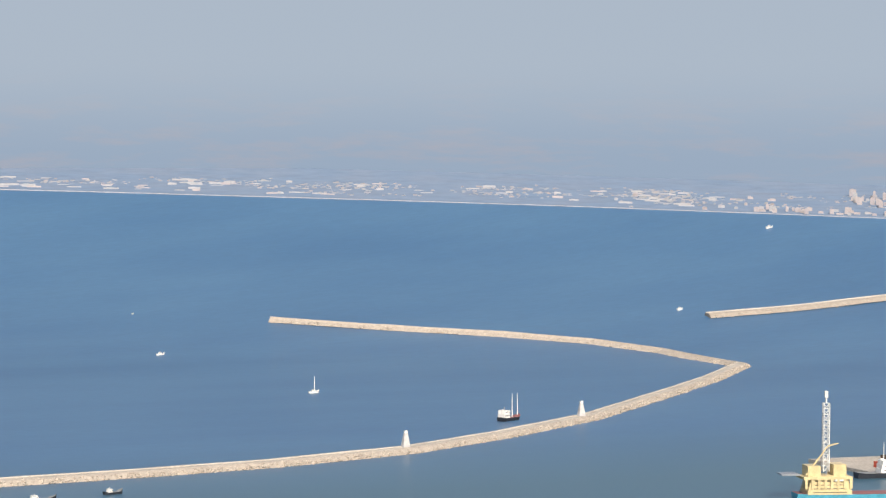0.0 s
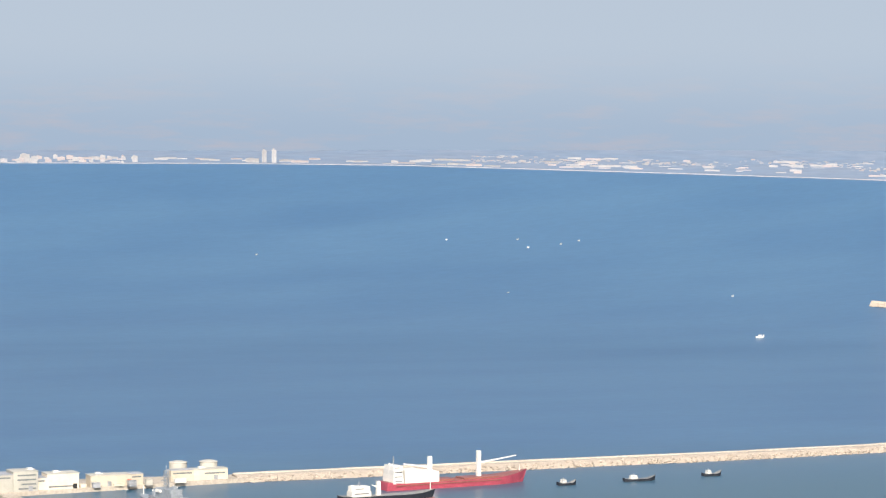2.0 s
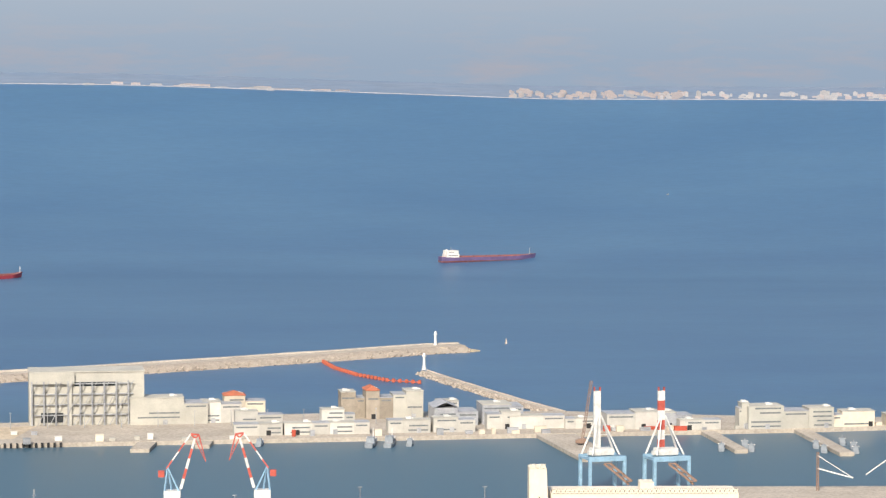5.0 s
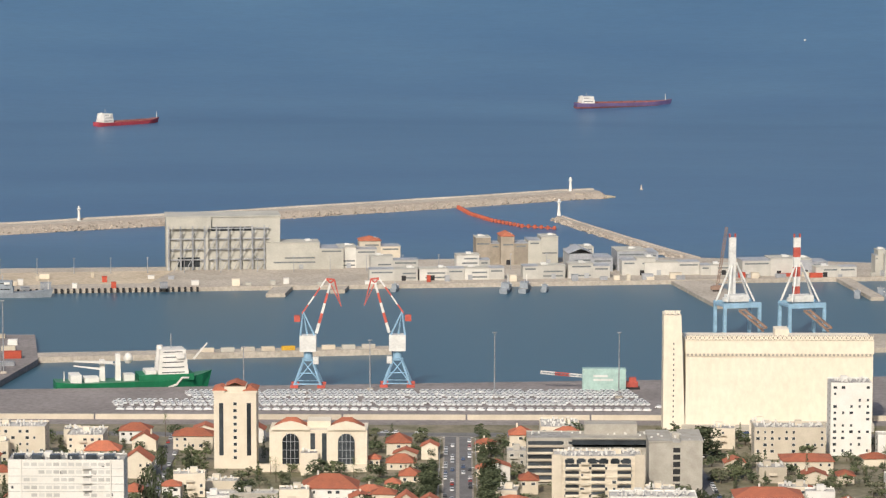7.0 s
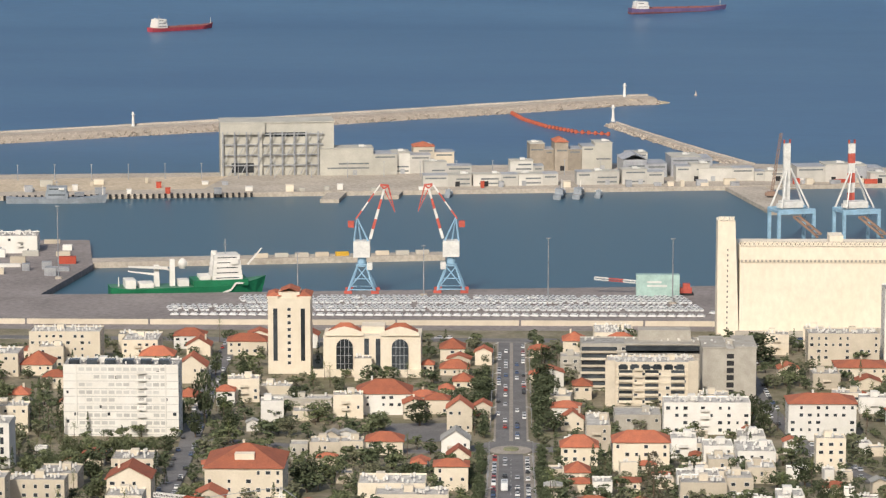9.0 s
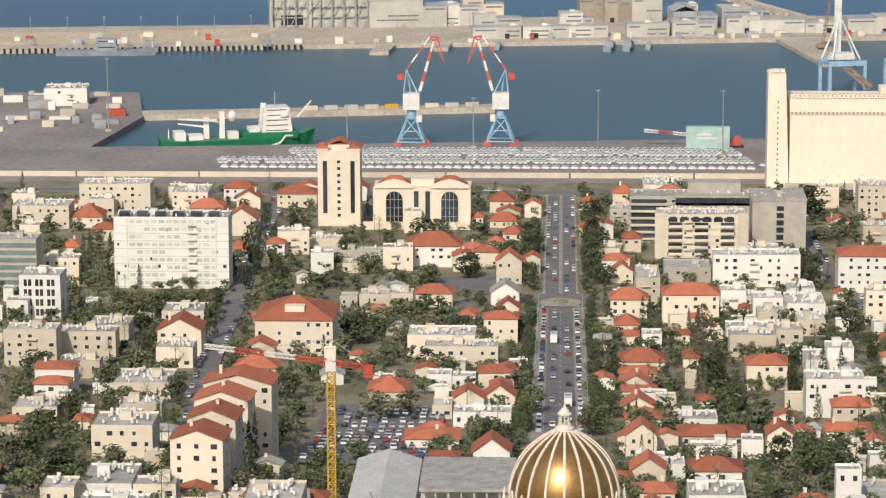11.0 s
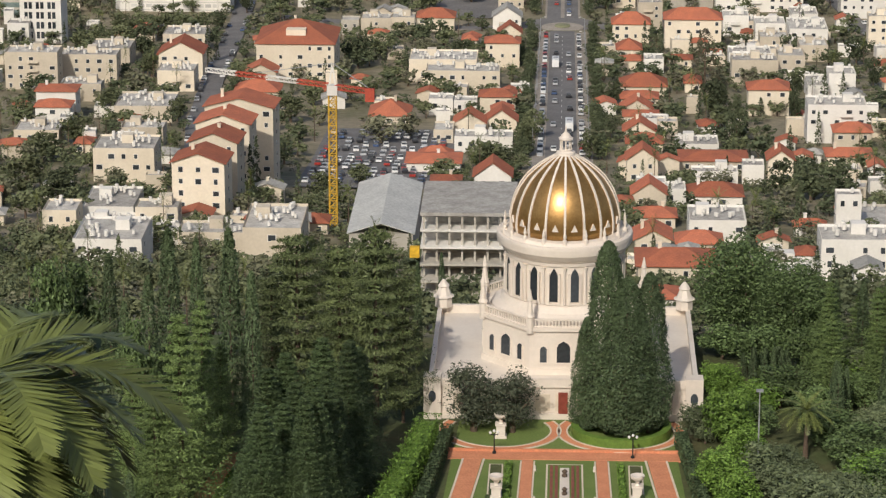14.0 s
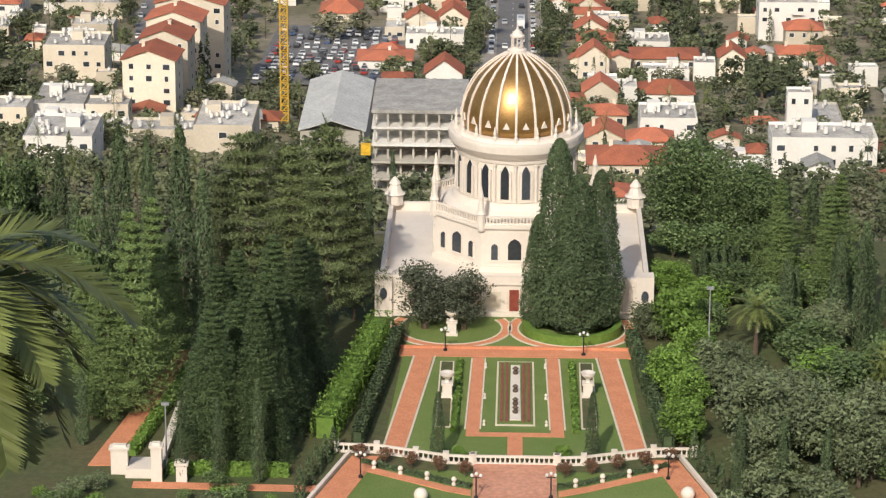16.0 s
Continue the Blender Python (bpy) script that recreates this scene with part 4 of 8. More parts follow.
# cars
CARS = [mat("car_" + n, c, tuple(v * 0.9 for v in c), rough=0.3, spec=0.5, bump=0, grain=0.03) for n, c in (("white", (0.75, 0.75, 0.74)), ("silver", (0.42, 0.43, 0.45)), ("black", (0.03, 0.03, 0.035)), ("blue", (0.06, 0.1, 0.2)), ("red", (0.35, 0.04, 0.03)))]
NAMES = ("white", "silver", "black", "dark blue", "red")


def car_template(paint, label, long=4.4, high=1.5, van=False):
    ob = thing("car", pose(0, 0, -500), label, "car", "cars of the town")
    bm = bmesh.new()
    w = 0.88
    belt = 1.45 if van else 0.95
    prof = [(-long / 2, 0.3), (-long / 2, belt - 0.1), (-long / 2 + 0.25, belt), (long / 2 - 1.2, belt), (long / 2 - 0.1, 0.75), (long / 2, 0.3)]
    lo = [bm.verts.new((-w, y, z)) for y, z in prof]
    hi = [bm.verts.new((w, y, z)) for y, z in prof]
    bm.faces.new(lo), bm.faces.new(hi[::-1])
    for i in range(6):
        bm.faces.new((lo[i], hi[i], hi[(i + 1) % 6], lo[(i + 1) % 6]))
    cab = [(-long / 2 + 0.3, belt - 0.03), (-long / 2 + 0.6, high), (long / 2 - (0.9 if van else 2.0), high), (long / 2 - (0.6 if van else 1.2), belt - 0.03)]
    box(bm, -w + 0.12, w - 0.12, cab[1][0], cab[2][0], high - 0.06, high + 0.03)
    part("body", bm, paint, ob)
    bm = bmesh.new()
    lo = [bm.verts.new((-w + 0.08 + (0.1 if z > 1 else 0), y, z)) for y, z in cab]
    hi = [bm.verts.new((w - 0.08 - (0.1 if z > 1 else 0), y, z)) for y, z in cab]
    bm.faces.new(lo), bm.faces.new(hi[::-1])
    for i in range(4):
        bm.faces.new((lo[i], hi[i], hi[(i + 1) % 4], lo[(i + 1) % 4]))
    part("cabin_glass", bm, PANE, ob, "dark car glass")
    wheel = None
    for sx in (-1, 1):
        for sy in (-1, 1):
            if wheel is None:
                bm = bmesh.new()
                lathe(bm, [(0.32, -0.1), (0.32, 0.1)], 10)
                bm.transform(Matrix.Rotation(radians(90), 4, "Y"))
                wheel = part("wheel", bm, DARK, ob)
                wheel.location = (sx * 0.82, sy * long * 0.31, 0.32)
            else:
                shared("wheel", wheel.data, ob, pose(sx * 0.82, sy * long * 0.31, 0.32))
    return ob


MODELS = [car_template(c, n + " parked car with dark windows") for c, n in zip(CARS, NAMES)]
crnd = random.Random(3)


def put_car(x, y, turn, model=None, z=None):
    m = model or crnd.choices(MODELS, (5, 4, 3, 1, 1))[0]
    z0 = hill(x, y) + 0.5 if z is None else z
    tilt = 0 if z is not None else math.degrees(math.atan2(hill(x, y + 2) - hill(x, y - 2), 4))
    at = pose(x, y, z0, tilt if abs(turn % 180) < 40 else 0, 0, turn)
    if y < 1110 and abs(x) < 12:
        return copy_thing(m, at)
    ob = shared("car", m.children[0].data, None, at)
    shared("cabin_glass", m.children[1].data, ob, pose(0, 0, 0))
    return tagged(ob, m["label"], "car", "cars of the town")


for side in (-1, 1):
    y = 905.0
    while y < 1205:
        if crnd.random() < 0.75:
            put_car(side * 6.4, y, 0 if side > 0 else 180)
        y += 10.5
    y = 1262.0
    while y < 1530:
        if crnd.random() < 0.65:
            put_car(side * (5.7 if crnd.random() < 0.6 else 2.6), y, 0)
        y += 8.5
for _ in range(20):
    put_car(crnd.choice((-2.3, 2.4)), crnd.uniform(905, 1200), 0)
for pts in (LEFT_STREET, RIGHT_STREET):
    for p in along([(x, y, 0) for x, y in pts], 7):
        if crnd.random() < 0.65 and p.y > 780:
            put_car(p.x + crnd.choice((-3, 3)), p.y, 4)
park = {}
for row in range(14):
    for k in range(13):
        if crnd.random() < 0.62:
            x, y = -71 + k * 2.9 + crnd.uniform(-0.3, 0.3), 836 + row * 8.2
            m = pose(x, y, hill(x, y) + 0.45, math.degrees(math.atan2(hill(x, y + 2) - hill(x, y - 2), 4)), 0, crnd.choice((0, 4, -5)))
            for child in crnd.choices(MODELS, (5, 4, 3, 1, 1))[0].children[:2]:
                vs, fs = park.setdefault(child.data.materials[0], ([], []))
                n = len(vs)
                vs += [tuple(m @ v.co) for v in child.data.vertices]
                fs += [tuple(i + n for i in p.vertices) for p in child.data.polygons]
for one, (vs, fs) in park.items():
    tagged(grown("car_park_cars", vs, fs, one), "close rows of cars in the town's car park", "cars", kind="stuff")
for k in range(14):
    put_car(crnd.uniform(-200, 150), 1553 + crnd.choice((-3, 3)), 90, z=ground_z(1553) + 0.25)

# new cars on the quay
for k, m in enumerate(MODELS):
    m.matrix_world = pose(-2.6 if k % 2 else 2.8, 925 + k * 37, hill(0, 925 + k * 37) + 0.5, -5.7)
WAGON = car_template(CARS[0], "new white car in the port car park", 4.7, 1.75, True)
WAGON["group"] = "new cars in the port"
WAGON.matrix_world = pose(108, 1643, 3.62, 0, 0, 70)
QUAY_ROW = [(-180 + g * 5.2, 1633.5, 72) for g in range(55)]
for x, y, turn in QUAY_ROW:
    ob = shared("car", WAGON.children[0].data, None, pose(x, y, 3.62, 0, 0, turn + crnd.uniform(-6, 6)))
    tagged(ob, "new white car in the port car park", "car", "new cars in the port")
    shared("cabin_glass", WAGON.children[1].data, ob, pose(0, 0, 0))
for k, name in ((0, "parked_cars"), (1, "parked_car_windows")):
    me = WAGON.children[k].data
    base = np.array([v.co[:] for v in me.vertices])
    vs, fs = [], []
    prnd = random.Random(9)
    for g in range(34):
        for row in (0, 1, 2, 4.4, 5.4, 6.4, 7.4):
            for c in range(3):
                if prnd.random() < 0.1 or (g < 5 and row > 4):
                    continue
                a = radians(20 + prnd.uniform(-4, 4))
                turn = np.array([[math.cos(a), -math.sin(a), 0], [math.sin(a), math.cos(a), 0], [0, 0, 1]])
                n = len(vs)
                vs += (base @ turn.T + (-184 + g * 8.5 + c * 2.6 - row * 1.1, 1648 + row * 5.5 + g * 0.12, 3.62)).tolist()
                fs += [tuple(i + n for i in p.vertices) for p in me.polygons]
    tagged(grown(name, vs, fs, CARS[0] if k == 0 else PANE), "hundreds of new white cars parked in slanted blocks on the quay" if k == 0 else "dark glass of the parked new cars", "cars", kind="stuff")

# lamps along the boulevard, and two buses
for k in range(13):
    for side in (-1, 1):
        y = 905 + k * 48
        if abs(y - 1229) < 25:
            continue
        ob = thing("street_lamp", pose(side * 8.6, y, hill(0, y) + 0.3), "slim grey street lamp with a curved arm", "street lamp", "lamps of the boulevard")
        part("post", lathe(bmesh.new(), [(0.16, -0.5), (0.1, 8.5)], 6), METAL, ob)
        arm = part("arm", bars([((0, 0, 8.4), (-side * 1.8, 0, 9.0), 0.14, 0.1)]), METAL, ob)
        part("lamp_head", boxes((-side * 1.8 - 0.45, -side * 1.8 + 0.45, -0.18, 0.18, 8.95, 9.12)), WHITE, arm)
for x, y in ((2.5, 955), (-2.4, 1110)):
    ob = thing("bus", pose(x, y, hill(x, y) + 0.5, -5.5), "white and grey city bus on the boulevard", "bus", "city buses")
    part("body", boxes((-1.25, 1.25, -6, 6, 0.4, 3.1)), CARS[0], ob)
    part("window_band", boxes((-1.28, 1.28, -5.7, 6.03, 1.5, 2.5)), PANE, ob)
    part("roof_unit", boxes((-0.8, 0.8, -2, 1, 3.1, 3.35)), METAL, ob)
    for sx in (-1, 1):
        for sy in (-3.8, 3.6):
            part("wheel", lathe(bmesh.new(), [(0.48, -0.14), (0.48, 0.14)], 12), DARK, ob).matrix_basis = pose(sx * 1.15, sy, 0.48, 0, 90, 0)

# ---- trees ----
trnd = np.random.RandomState(5)


def leaves(points, normals, size, slim=0.6, loose=0.55):
    """Small leaf sprays as loose four-sided blades at points, turned about the way that they face."""
    n = len(points)
    nrm = normals + trnd.normal(0, loose, (n, 3))
    nrm /= np.linalg.norm(nrm, axis=1)[:, None] + 1e-9
    t = np.cross(nrm, trnd.normal(0, 1, (n, 3)))
    t /= np.linalg.norm(t, axis=1)[:, None] + 1e-9
    b = np.cross(nrm, t)
    s = np.reshape(size, (-1, 1)) * trnd.uniform(0.6, 1.4, (n, 1))
    vs = np.stack([points - t * s, points - b * s * slim, points + t * s, points + b * s * slim], 1).reshape(-1, 3)
    fs = np.arange(n * 4).reshape(-1, 4)
    return vs, fs


def cloud(name, points, normals, size, material, slim=0.6, loose=0.55):
    vs, fs = leaves(np.array(points), np.array(normals), size, slim, loose)
    me = bpy.data.meshes.new(name)
    me.from_pydata(vs.tolist(), [], fs.tolist())
    me.materials.append(material)
    return me


def on_ball(n):
    v = trnd.normal(0, 1, (n, 3))
    return v / np.linalg.norm(v, axis=1)[:, None]


def broad_crown(n, blobs, size, material, flat=1.0):
    """Radius 4, from 3 to 12 m up: many overlapping boughs."""
    pts, nrm = [], []
    for k in range(blobs):
        d = on_ball(1)[0]
        d[2] = d[2] * 0.95
        c = np.array([0, 0, 6.2]) + d * np.array([2.7, 2.7, 3.9 * flat]) * trnd.uniform(0.6, 1.1)
        r = trnd.uniform(1.1, 1.9)
        v = on_ball(n // blobs)
        pts.append(c + v * r * trnd.uniform(0.75, 1.08, (len(v), 1)) * np.array([1, 1, 0.8]))
        nrm.append(v)
    return cloud("crown", np.concatenate(pts), np.concatenate(nrm), size, material)


def spindle(n, size, material, r=1.0, h=10.0, low=0.4, lumps=0.12, power=0.75):
    z = trnd.uniform(0, 1, n) ** 1.15
    a = trnd.uniform(0, 2 * np.pi, n)
    prof = np.minimum(1, (z + 0.04) / 0.16) ** 0.5 * (1 - z) ** power + 0.02
    wob = 1 + lumps * np.sin(a * 3 + z * 14) + lumps * np.sin(a * 5 - z * 23) + trnd.normal(0, 0.05, n)
    rr = r * prof * wob * trnd.uniform(0.8, 1.03, n)
    pts = np.stack([rr * np.cos(a), rr * np.sin(a), low + z * (h - low)], 1)
    nrm = np.stack([np.cos(a), np.sin(a), np.full(n, 0.35)], 1)
    return cloud("crown", pts, nrm, size, material, 0.32, 0.8)


def tiers(n_whorls, per, leaf_per, size, material, r=4.0, h=14.0, low=1.5, droop=0.2, power=0.9, ragged=0.2, core=700):
    pts, nrm = [], []
    for k in range(n_whorls):
        f = k / n_whorls
        z = low + (h - low) * f
        reach = r * (1 - f) ** power * trnd.uniform(1 - ragged, 1 + ragged * 0.5) + 0.25
        a0 = trnd.uniform(0, 6.3)
        for i in range(per):
            a = a0 + 2 * np.pi * i / per + trnd.normal(0, 0.12)
            ln = reach * trnd.uniform(1 - ragged, 1.05)
            s = trnd.uniform(0.12, 1, leaf_per) ** 0.8
            side = trnd.normal(0, 0.16, leaf_per) * ln * (0.3 + 0.7 * s)
            x = s * ln
            pts.append(np.stack([x * np.cos(a) - side * np.sin(a), x * np.sin(a) + side * np.cos(a), z + x * 0.25 - droop * x * x / max(ln, 0.5) + trnd.normal(0, 0.1, leaf_per)], 1))
            nrm.append(np.stack([np.cos(a) * 0.5 + np.zeros(leaf_per), np.sin(a) * 0.5 + np.zeros(leaf_per), np.ones(leaf_per)], 1))
    f = trnd.uniform(0, 0.96, core)
    a = trnd.uniform(0, 2 * np.pi, core)
    rr = r * (1 - f) ** power * np.sqrt(trnd.uniform(0, 0.3, core))
    pts.append(np.stack([rr * np.cos(a), rr * np.sin(a), low + (h - low) * f], 1))
    nrm.append(np.stack([np.cos(a), np.sin(a), np.full(core, 0.3)], 1))
    sizes = np.concatenate([np.full(sum(len(p) for p in pts[:-1]), size), np.full(core, 0.06 * r)])
    return cloud("crown", np.concatenate(pts), np.concatenate(nrm), sizes, material, 0.24, 0.7)


def palm_crown(n=36, long=3.6, pairs=22, leaf=0.42, material=PALM):
    vs, fs = [], []
    for k in range(n):
        a = k * 2.399
        up = 1.25 - 1.75 * (k / n)
        prev = Vector((0, 0, 8.2))
        d = Vector((math.cos(a) * math.cos(up), math.sin(a) * math.cos(up), math.sin(up)))
        for i in range(pairs):
            d = (d + Vector((0, 0, -0.055 - 0.03 * i / pairs))).normalized()
            p = prev + d * long / pairs
            side = d.cross(Vector((0, 0, 1))).normalized()
            ln = leaf * math.sin(math.pi * min(0.97, 0.12 + 0.85 * i / pairs)) ** 0.6 + 0.05
            for s in (-1, 1):
                tip = p + (side * s * 0.8 + d * 0.55 + Vector((0, 0, 0.1))).normalized() * ln
                j = len(vs)
                vs += [tuple(p - d * 0.05), tuple(p + d * 0.06), tuple(tip)]
                fs.append((j, j + 1, j + 2))
            j = len(vs)
            w = side * 0.035
            vs += [tuple(prev - w), tuple(prev + w), tuple(p + w), tuple(p - w)]
            fs.append((j, j + 1, j + 2, j + 3))
            prev = p
    me = bpy.data.meshes.new("crown")
    me.from_pydata(vs, [], fs)
    me.materials.append(material)
    return me


def trunk(h, r, limbs=4, spread=1.6):
    rows = [((0, 0, -1.5), (0.1, 0, h * 0.5), r * 2.2, r * 1.7, 7)]
    for k in range(limbs):
        a = k * 6.28 / limbs
        rows.append(((0.1, 0, h * 0.5), (math.cos(a) * spread, math.sin(a) * spread, h), r * 1.3, r * 0.5, 5))
    bm = bars(rows)
    me = bpy.data.meshes.new("trunk")
    bm.to_mesh(me)
    bm.free()
    me.materials.append(TRUNK)
    return me


def straight(h, r):
    bm = bars([((0, 0, -1.5), (0, 0, h), r * 2, r * 0.5, 7)])
    me = bpy.data.meshes.new("trunk")
    bm.to_mesh(me)
    bm.free()
    me.materials.append(TRUNK)
    return me


KINDS = {  # kind: crowns, trunk, height and radius of the model, label
    "broad": ([broad_crown(4000, 50, 0.25, LEAF) for _ in range(2)], trunk(6, 0.3), 11.4, 4.2, "dark green broad-leaved tree with a dense crown"),
    "broad_big": ([broad_crown(16000, 110, 0.13, LEAF)], trunk(6, 0.3), 11.4, 4.2, "great dark green broad-leaved tree beside the shrine"),
    "olive": ([broad_crown(3800, 48, 0.22, OLIVE) for _ in range(2)], trunk(5, 0.3), 11.4, 4.2, "grey-green olive tree with a soft crown"),
    "old_olive": ([broad_crown(6500, 60, 0.16, OLIVEDARK)], trunk(5.5, 0.45, 3, 2.2), 11.4, 4.2, "old dark olive tree with a forked trunk before the shrine"),
    "rust_shrub": ([broad_crown(1800, 30, 0.3, RUSTLEAF)], trunk(5, 0.25), 11.4, 4.2, "small reddish shrub before the balustrade"),
    "hedge_tree": ([broad_crown(3600, 48, 0.24, HEDGE)], trunk(5, 0.25), 11.4, 4.2, "bright green clipped shrub tree"),
    "cypress": ([spindle(3200, 0.16, CYPRESS, power=0.45)], straight(8, 0.15), 10.0, 1.0, "slender dark green garden cypress"),
    "cone": ([spindle(700, 0.22, CYPRESS, 1.0, 5.0, 0.1, 0.03, 0.8)], straight(3, 0.15), 5.0, 1.0, "small clipped cone of dark evergreen"),
    "cypress_big": ([spindle(20000, 0.24, CYPRESS, 4.6, 25.0, 1.6, 0.08, 0.5)], straight(20, 0.4), 25.0, 5.0, "massive old cypress beside the shrine"),
    "norfolk": ([tiers(26, 13, 60, 0.17, NORFOLK, 4.0, 22.0, 0.8, 0.3, 0.75, 0.12, 2200) for _ in range(2)], straight(20, 0.25), 22.0, 4.0, "dense dark pine with tiered branches"),
    "conifer": ([tiers(20, 9, 120, 0.2, PINE, 6.0, 26.0, 2.0, 0.22, 0.75, 0.4, 1200) for _ in range(2)], straight(25, 0.35), 26.0, 6.0, "tall green pine with open tiers of branches"),
    "araucaria": ([tiers(13, 10, 220, 0.22, DARKPINE, 8.0, 25.0, 3.0, 0.1, 0.35, 0.5, 1500) for _ in range(2)], straight(24, 0.5), 25.0, 8.0, "broad old pine with heavy spreading boughs"),
    "thicket": ([broad_crown(1250, 30, 0.32, m) for m in (OLIVE, LEAF, OLIVE, LEAF, HEDGE)], trunk(5, 0.3, 2), 11.4, 4.2, "grey-green leafy tree of the garden thicket"),
    "palm": ([palm_crown()], straight(8.2, 0.35), 9.0, 3.6, "date palm with arching grey-green fronds"),
    "town_tree": ([broad_crown(300, 18, 0.62, m) for m in (TOWNLEAF, TOWNLEAF, TOWNOLIVE, TOWNDARK, TOWNLEAF, TOWNDARK)], trunk(5, 0.3, 1), 11.4, 4.2, "leafy street tree of the town"),
    "town_grown": ([broad_crown(900, 26, 0.42, m) for m in (TOWNLEAF, TOWNLEAF)], trunk(5, 0.3, 3), 11.4, 4.2, "leafy green tree of the town gardens"),
    "town_dark": ([broad_crown(900, 26, 0.42, TOWNDARK) for _ in range(2)], trunk(5, 0.3, 3), 11.4, 4.2, "dark evergreen tree of the town gardens"),
    "town_dry": ([broad_crown(800, 26, 0.42, TOWNOLIVE)], trunk(5, 0.3, 3), 11.4, 4.2, "pale olive-green tree of the town gardens"),
    "town_cone": ([spindle(1400, 0.4, TOWNBROWN, 5.0, 20.0, 1.0, 0.14, 0.5)], straight(16, 0.4), 20.0, 4.6, "tall brownish araucaria among red roofs"),
    "town_far": ([broad_crown(150, 12, 0.8, m) for m in (TOWNLEAF, TOWNLEAF, TOWNOLIVE, TOWNDARK, TOWNDARK)], trunk(5, 0.3, 1), 11.4, 4.2, "leafy street tree of the town"),
    "town_shrub": ([broad_crown(70, 8, 0.95, m) for m in (TOWNLEAF, TOWNOLIVE, TOWNOLIVE, TOWNDARK)], straight(3, 0.2), 11.4, 4.2, "low garden shrub of the town"),
    "town_cypress": ([spindle(200, 0.42, TOWNDARK, 1.0, 10.0, 0.3)], straight(6, 0.15), 10.0, 1.0, "slim cypress between the houses"),
    "town_palm": ([palm_crown(20, 3.0, 9, 0.7)], straight(8.2, 0.3), 9.0, 3.6, "tall palm between the houses"),
}
MATLABEL = {"town_tree": "trees of the town", "town_grown": "trees of the town", "town_dark": "trees of the town", "town_dry": "trees of the town", "town_cone": "trees of the town", "town_far": "trees of the town", "town_shrub": "shrubs of the town", "town_cypress": "cypresses of the town", "town_palm": "palms of the town"}


def tree(kind, x, y, h, r, lift=None):
    crowns, stem, h0, r0, label = KINDS[kind]
    z = hill(x, y) if lift is None else lift
    ob = thing("palm_tree" if "palm" in kind else "tree", pose(x, y, z, 0, 0, trnd.uniform(0, 360)), label, "tree", MATLABEL.get(kind, kind.replace("_", " ") + " trees of the garden"))
    s = Matrix.Diagonal((r / r0, r / r0, h / h0, 1))
    shared("trunk", stem, ob, s)
    shared("crown", crowns[trnd.randint(len(crowns))], ob, s)
    return ob


tree("cypress", 42.0, 432.0, 10.0, 0.9)
tree("cypress", 48.0, 432.5, 13.4, 1.2)
tree("cypress", 50.3, 421.5, 17.4, 1.3)
tree("cypress", 28.3, 454.0, 4.6, 0.6)
tree("cypress", 29.7, 454.0, 4.8, 0.6)
tree("cypress", 31.1, 454.0, 4.8, 0.6)
tree("cypress", 32.5, 454.0, 4.6, 0.6)
tree("conifer", 40.5, 440.0, 15.5, 5.2)
tree("conifer", 48.0, 440.5, 15.2, 4.9)
tree("cypress", 46.4, 455.0, 16.4, 1.3)
tree("cypress", 42.5, 458.0, 15.2, 1.2)
tree("cypress", 50.0, 455.0, 15.8, 1.2)
tree("conifer", -50.9, 393.9, 29.5, 8.6)
tree("conifer", -49.4, 407.0, 27.4, 6.4)
tree("conifer", -54.0, 390.6, 20.6, 6.0)
tree("conifer", -58.6, 402.2, 20.7, 5.1)
tree("conifer", -47.9, 416.2, 17.9, 4.7)
tree("norfolk", -32.6, 377.1, 23.6, 4.6)
tree("norfolk", -32.0, 376.6, 14.3, 4.6)
tree("norfolk", -31.4, 380.8, 23.4, 4.6)
tree("norfolk", -30.6, 386.6, 23.9, 4.6)
tree("norfolk", -38.4, 377.7, 22.2, 5.8)
tree("norfolk", -40.0, 402.9, 18.6, 5.6)
tree("norfolk", -29.7, 392.9, 18.0, 4.6)
tree("norfolk", -28.7, 400.4, 23.4, 4.6)
tree("norfolk", -28.4, 402.3, 23.1, 4.6)
tree("norfolk", -32.6, 406.5, 22.0, 5.8)
tree("norfolk", -37.8, 407.5, 19.4, 5.6)
tree("norfolk", -27.6, 408.0, 20.2, 4.6)
tree("norfolk", -41.0, 381.6, 14.5, 4.3)
tree("norfolk", -36.5, 388.2, 18.5, 5.3)
tree("norfolk", -30.3, 388.8, 15.3, 4.6)
tree("norfolk", -31.7, 376.7, 12.6, 4.3)
tree("norfolk", -31.7, 376.5, 15.0, 4.3)
tree("norfolk", -35.4, 394.5, 19.5, 5.4)
tree("araucaria", -38.2, 431.0, 30.1, 7.8)
tree("araucaria", -26.6, 429.0, 31.6, 8.4)
tree("araucaria", -32.3, 433.7, 27.2, 7.5)
tree("araucaria", -22.8, 431.6, 23.5, 4.9)
tree("araucaria", -42.2, 433.3, 22.8, 5.2)
tree("cypress", -68.2, 447.7, 21.0, 1.7)
tree("cypress", -57.8, 437.7, 27.9, 2.3)
tree("cypress", -55.9, 456.3, 21.2, 1.5)
tree("cypress", -47.4, 425.7, 31.5, 2.2)
tree("cypress", -43.8, 421.1, 26.5, 1.7)
tree("cypress", -62.0, 445.3, 18.4, 1.6)
tree("cypress", -64.9, 440.0, 16.0, 1.4)
tree("cypress", -41.8, 369.5, 10.8, 0.9)
tree("cypress", -37.1, 369.7, 11.6, 1.0)
tree("cypress", -31.9, 369.3, 14.3, 1.0)
tree("cypress", -56.2, 381.4, 10.6, 1.0)
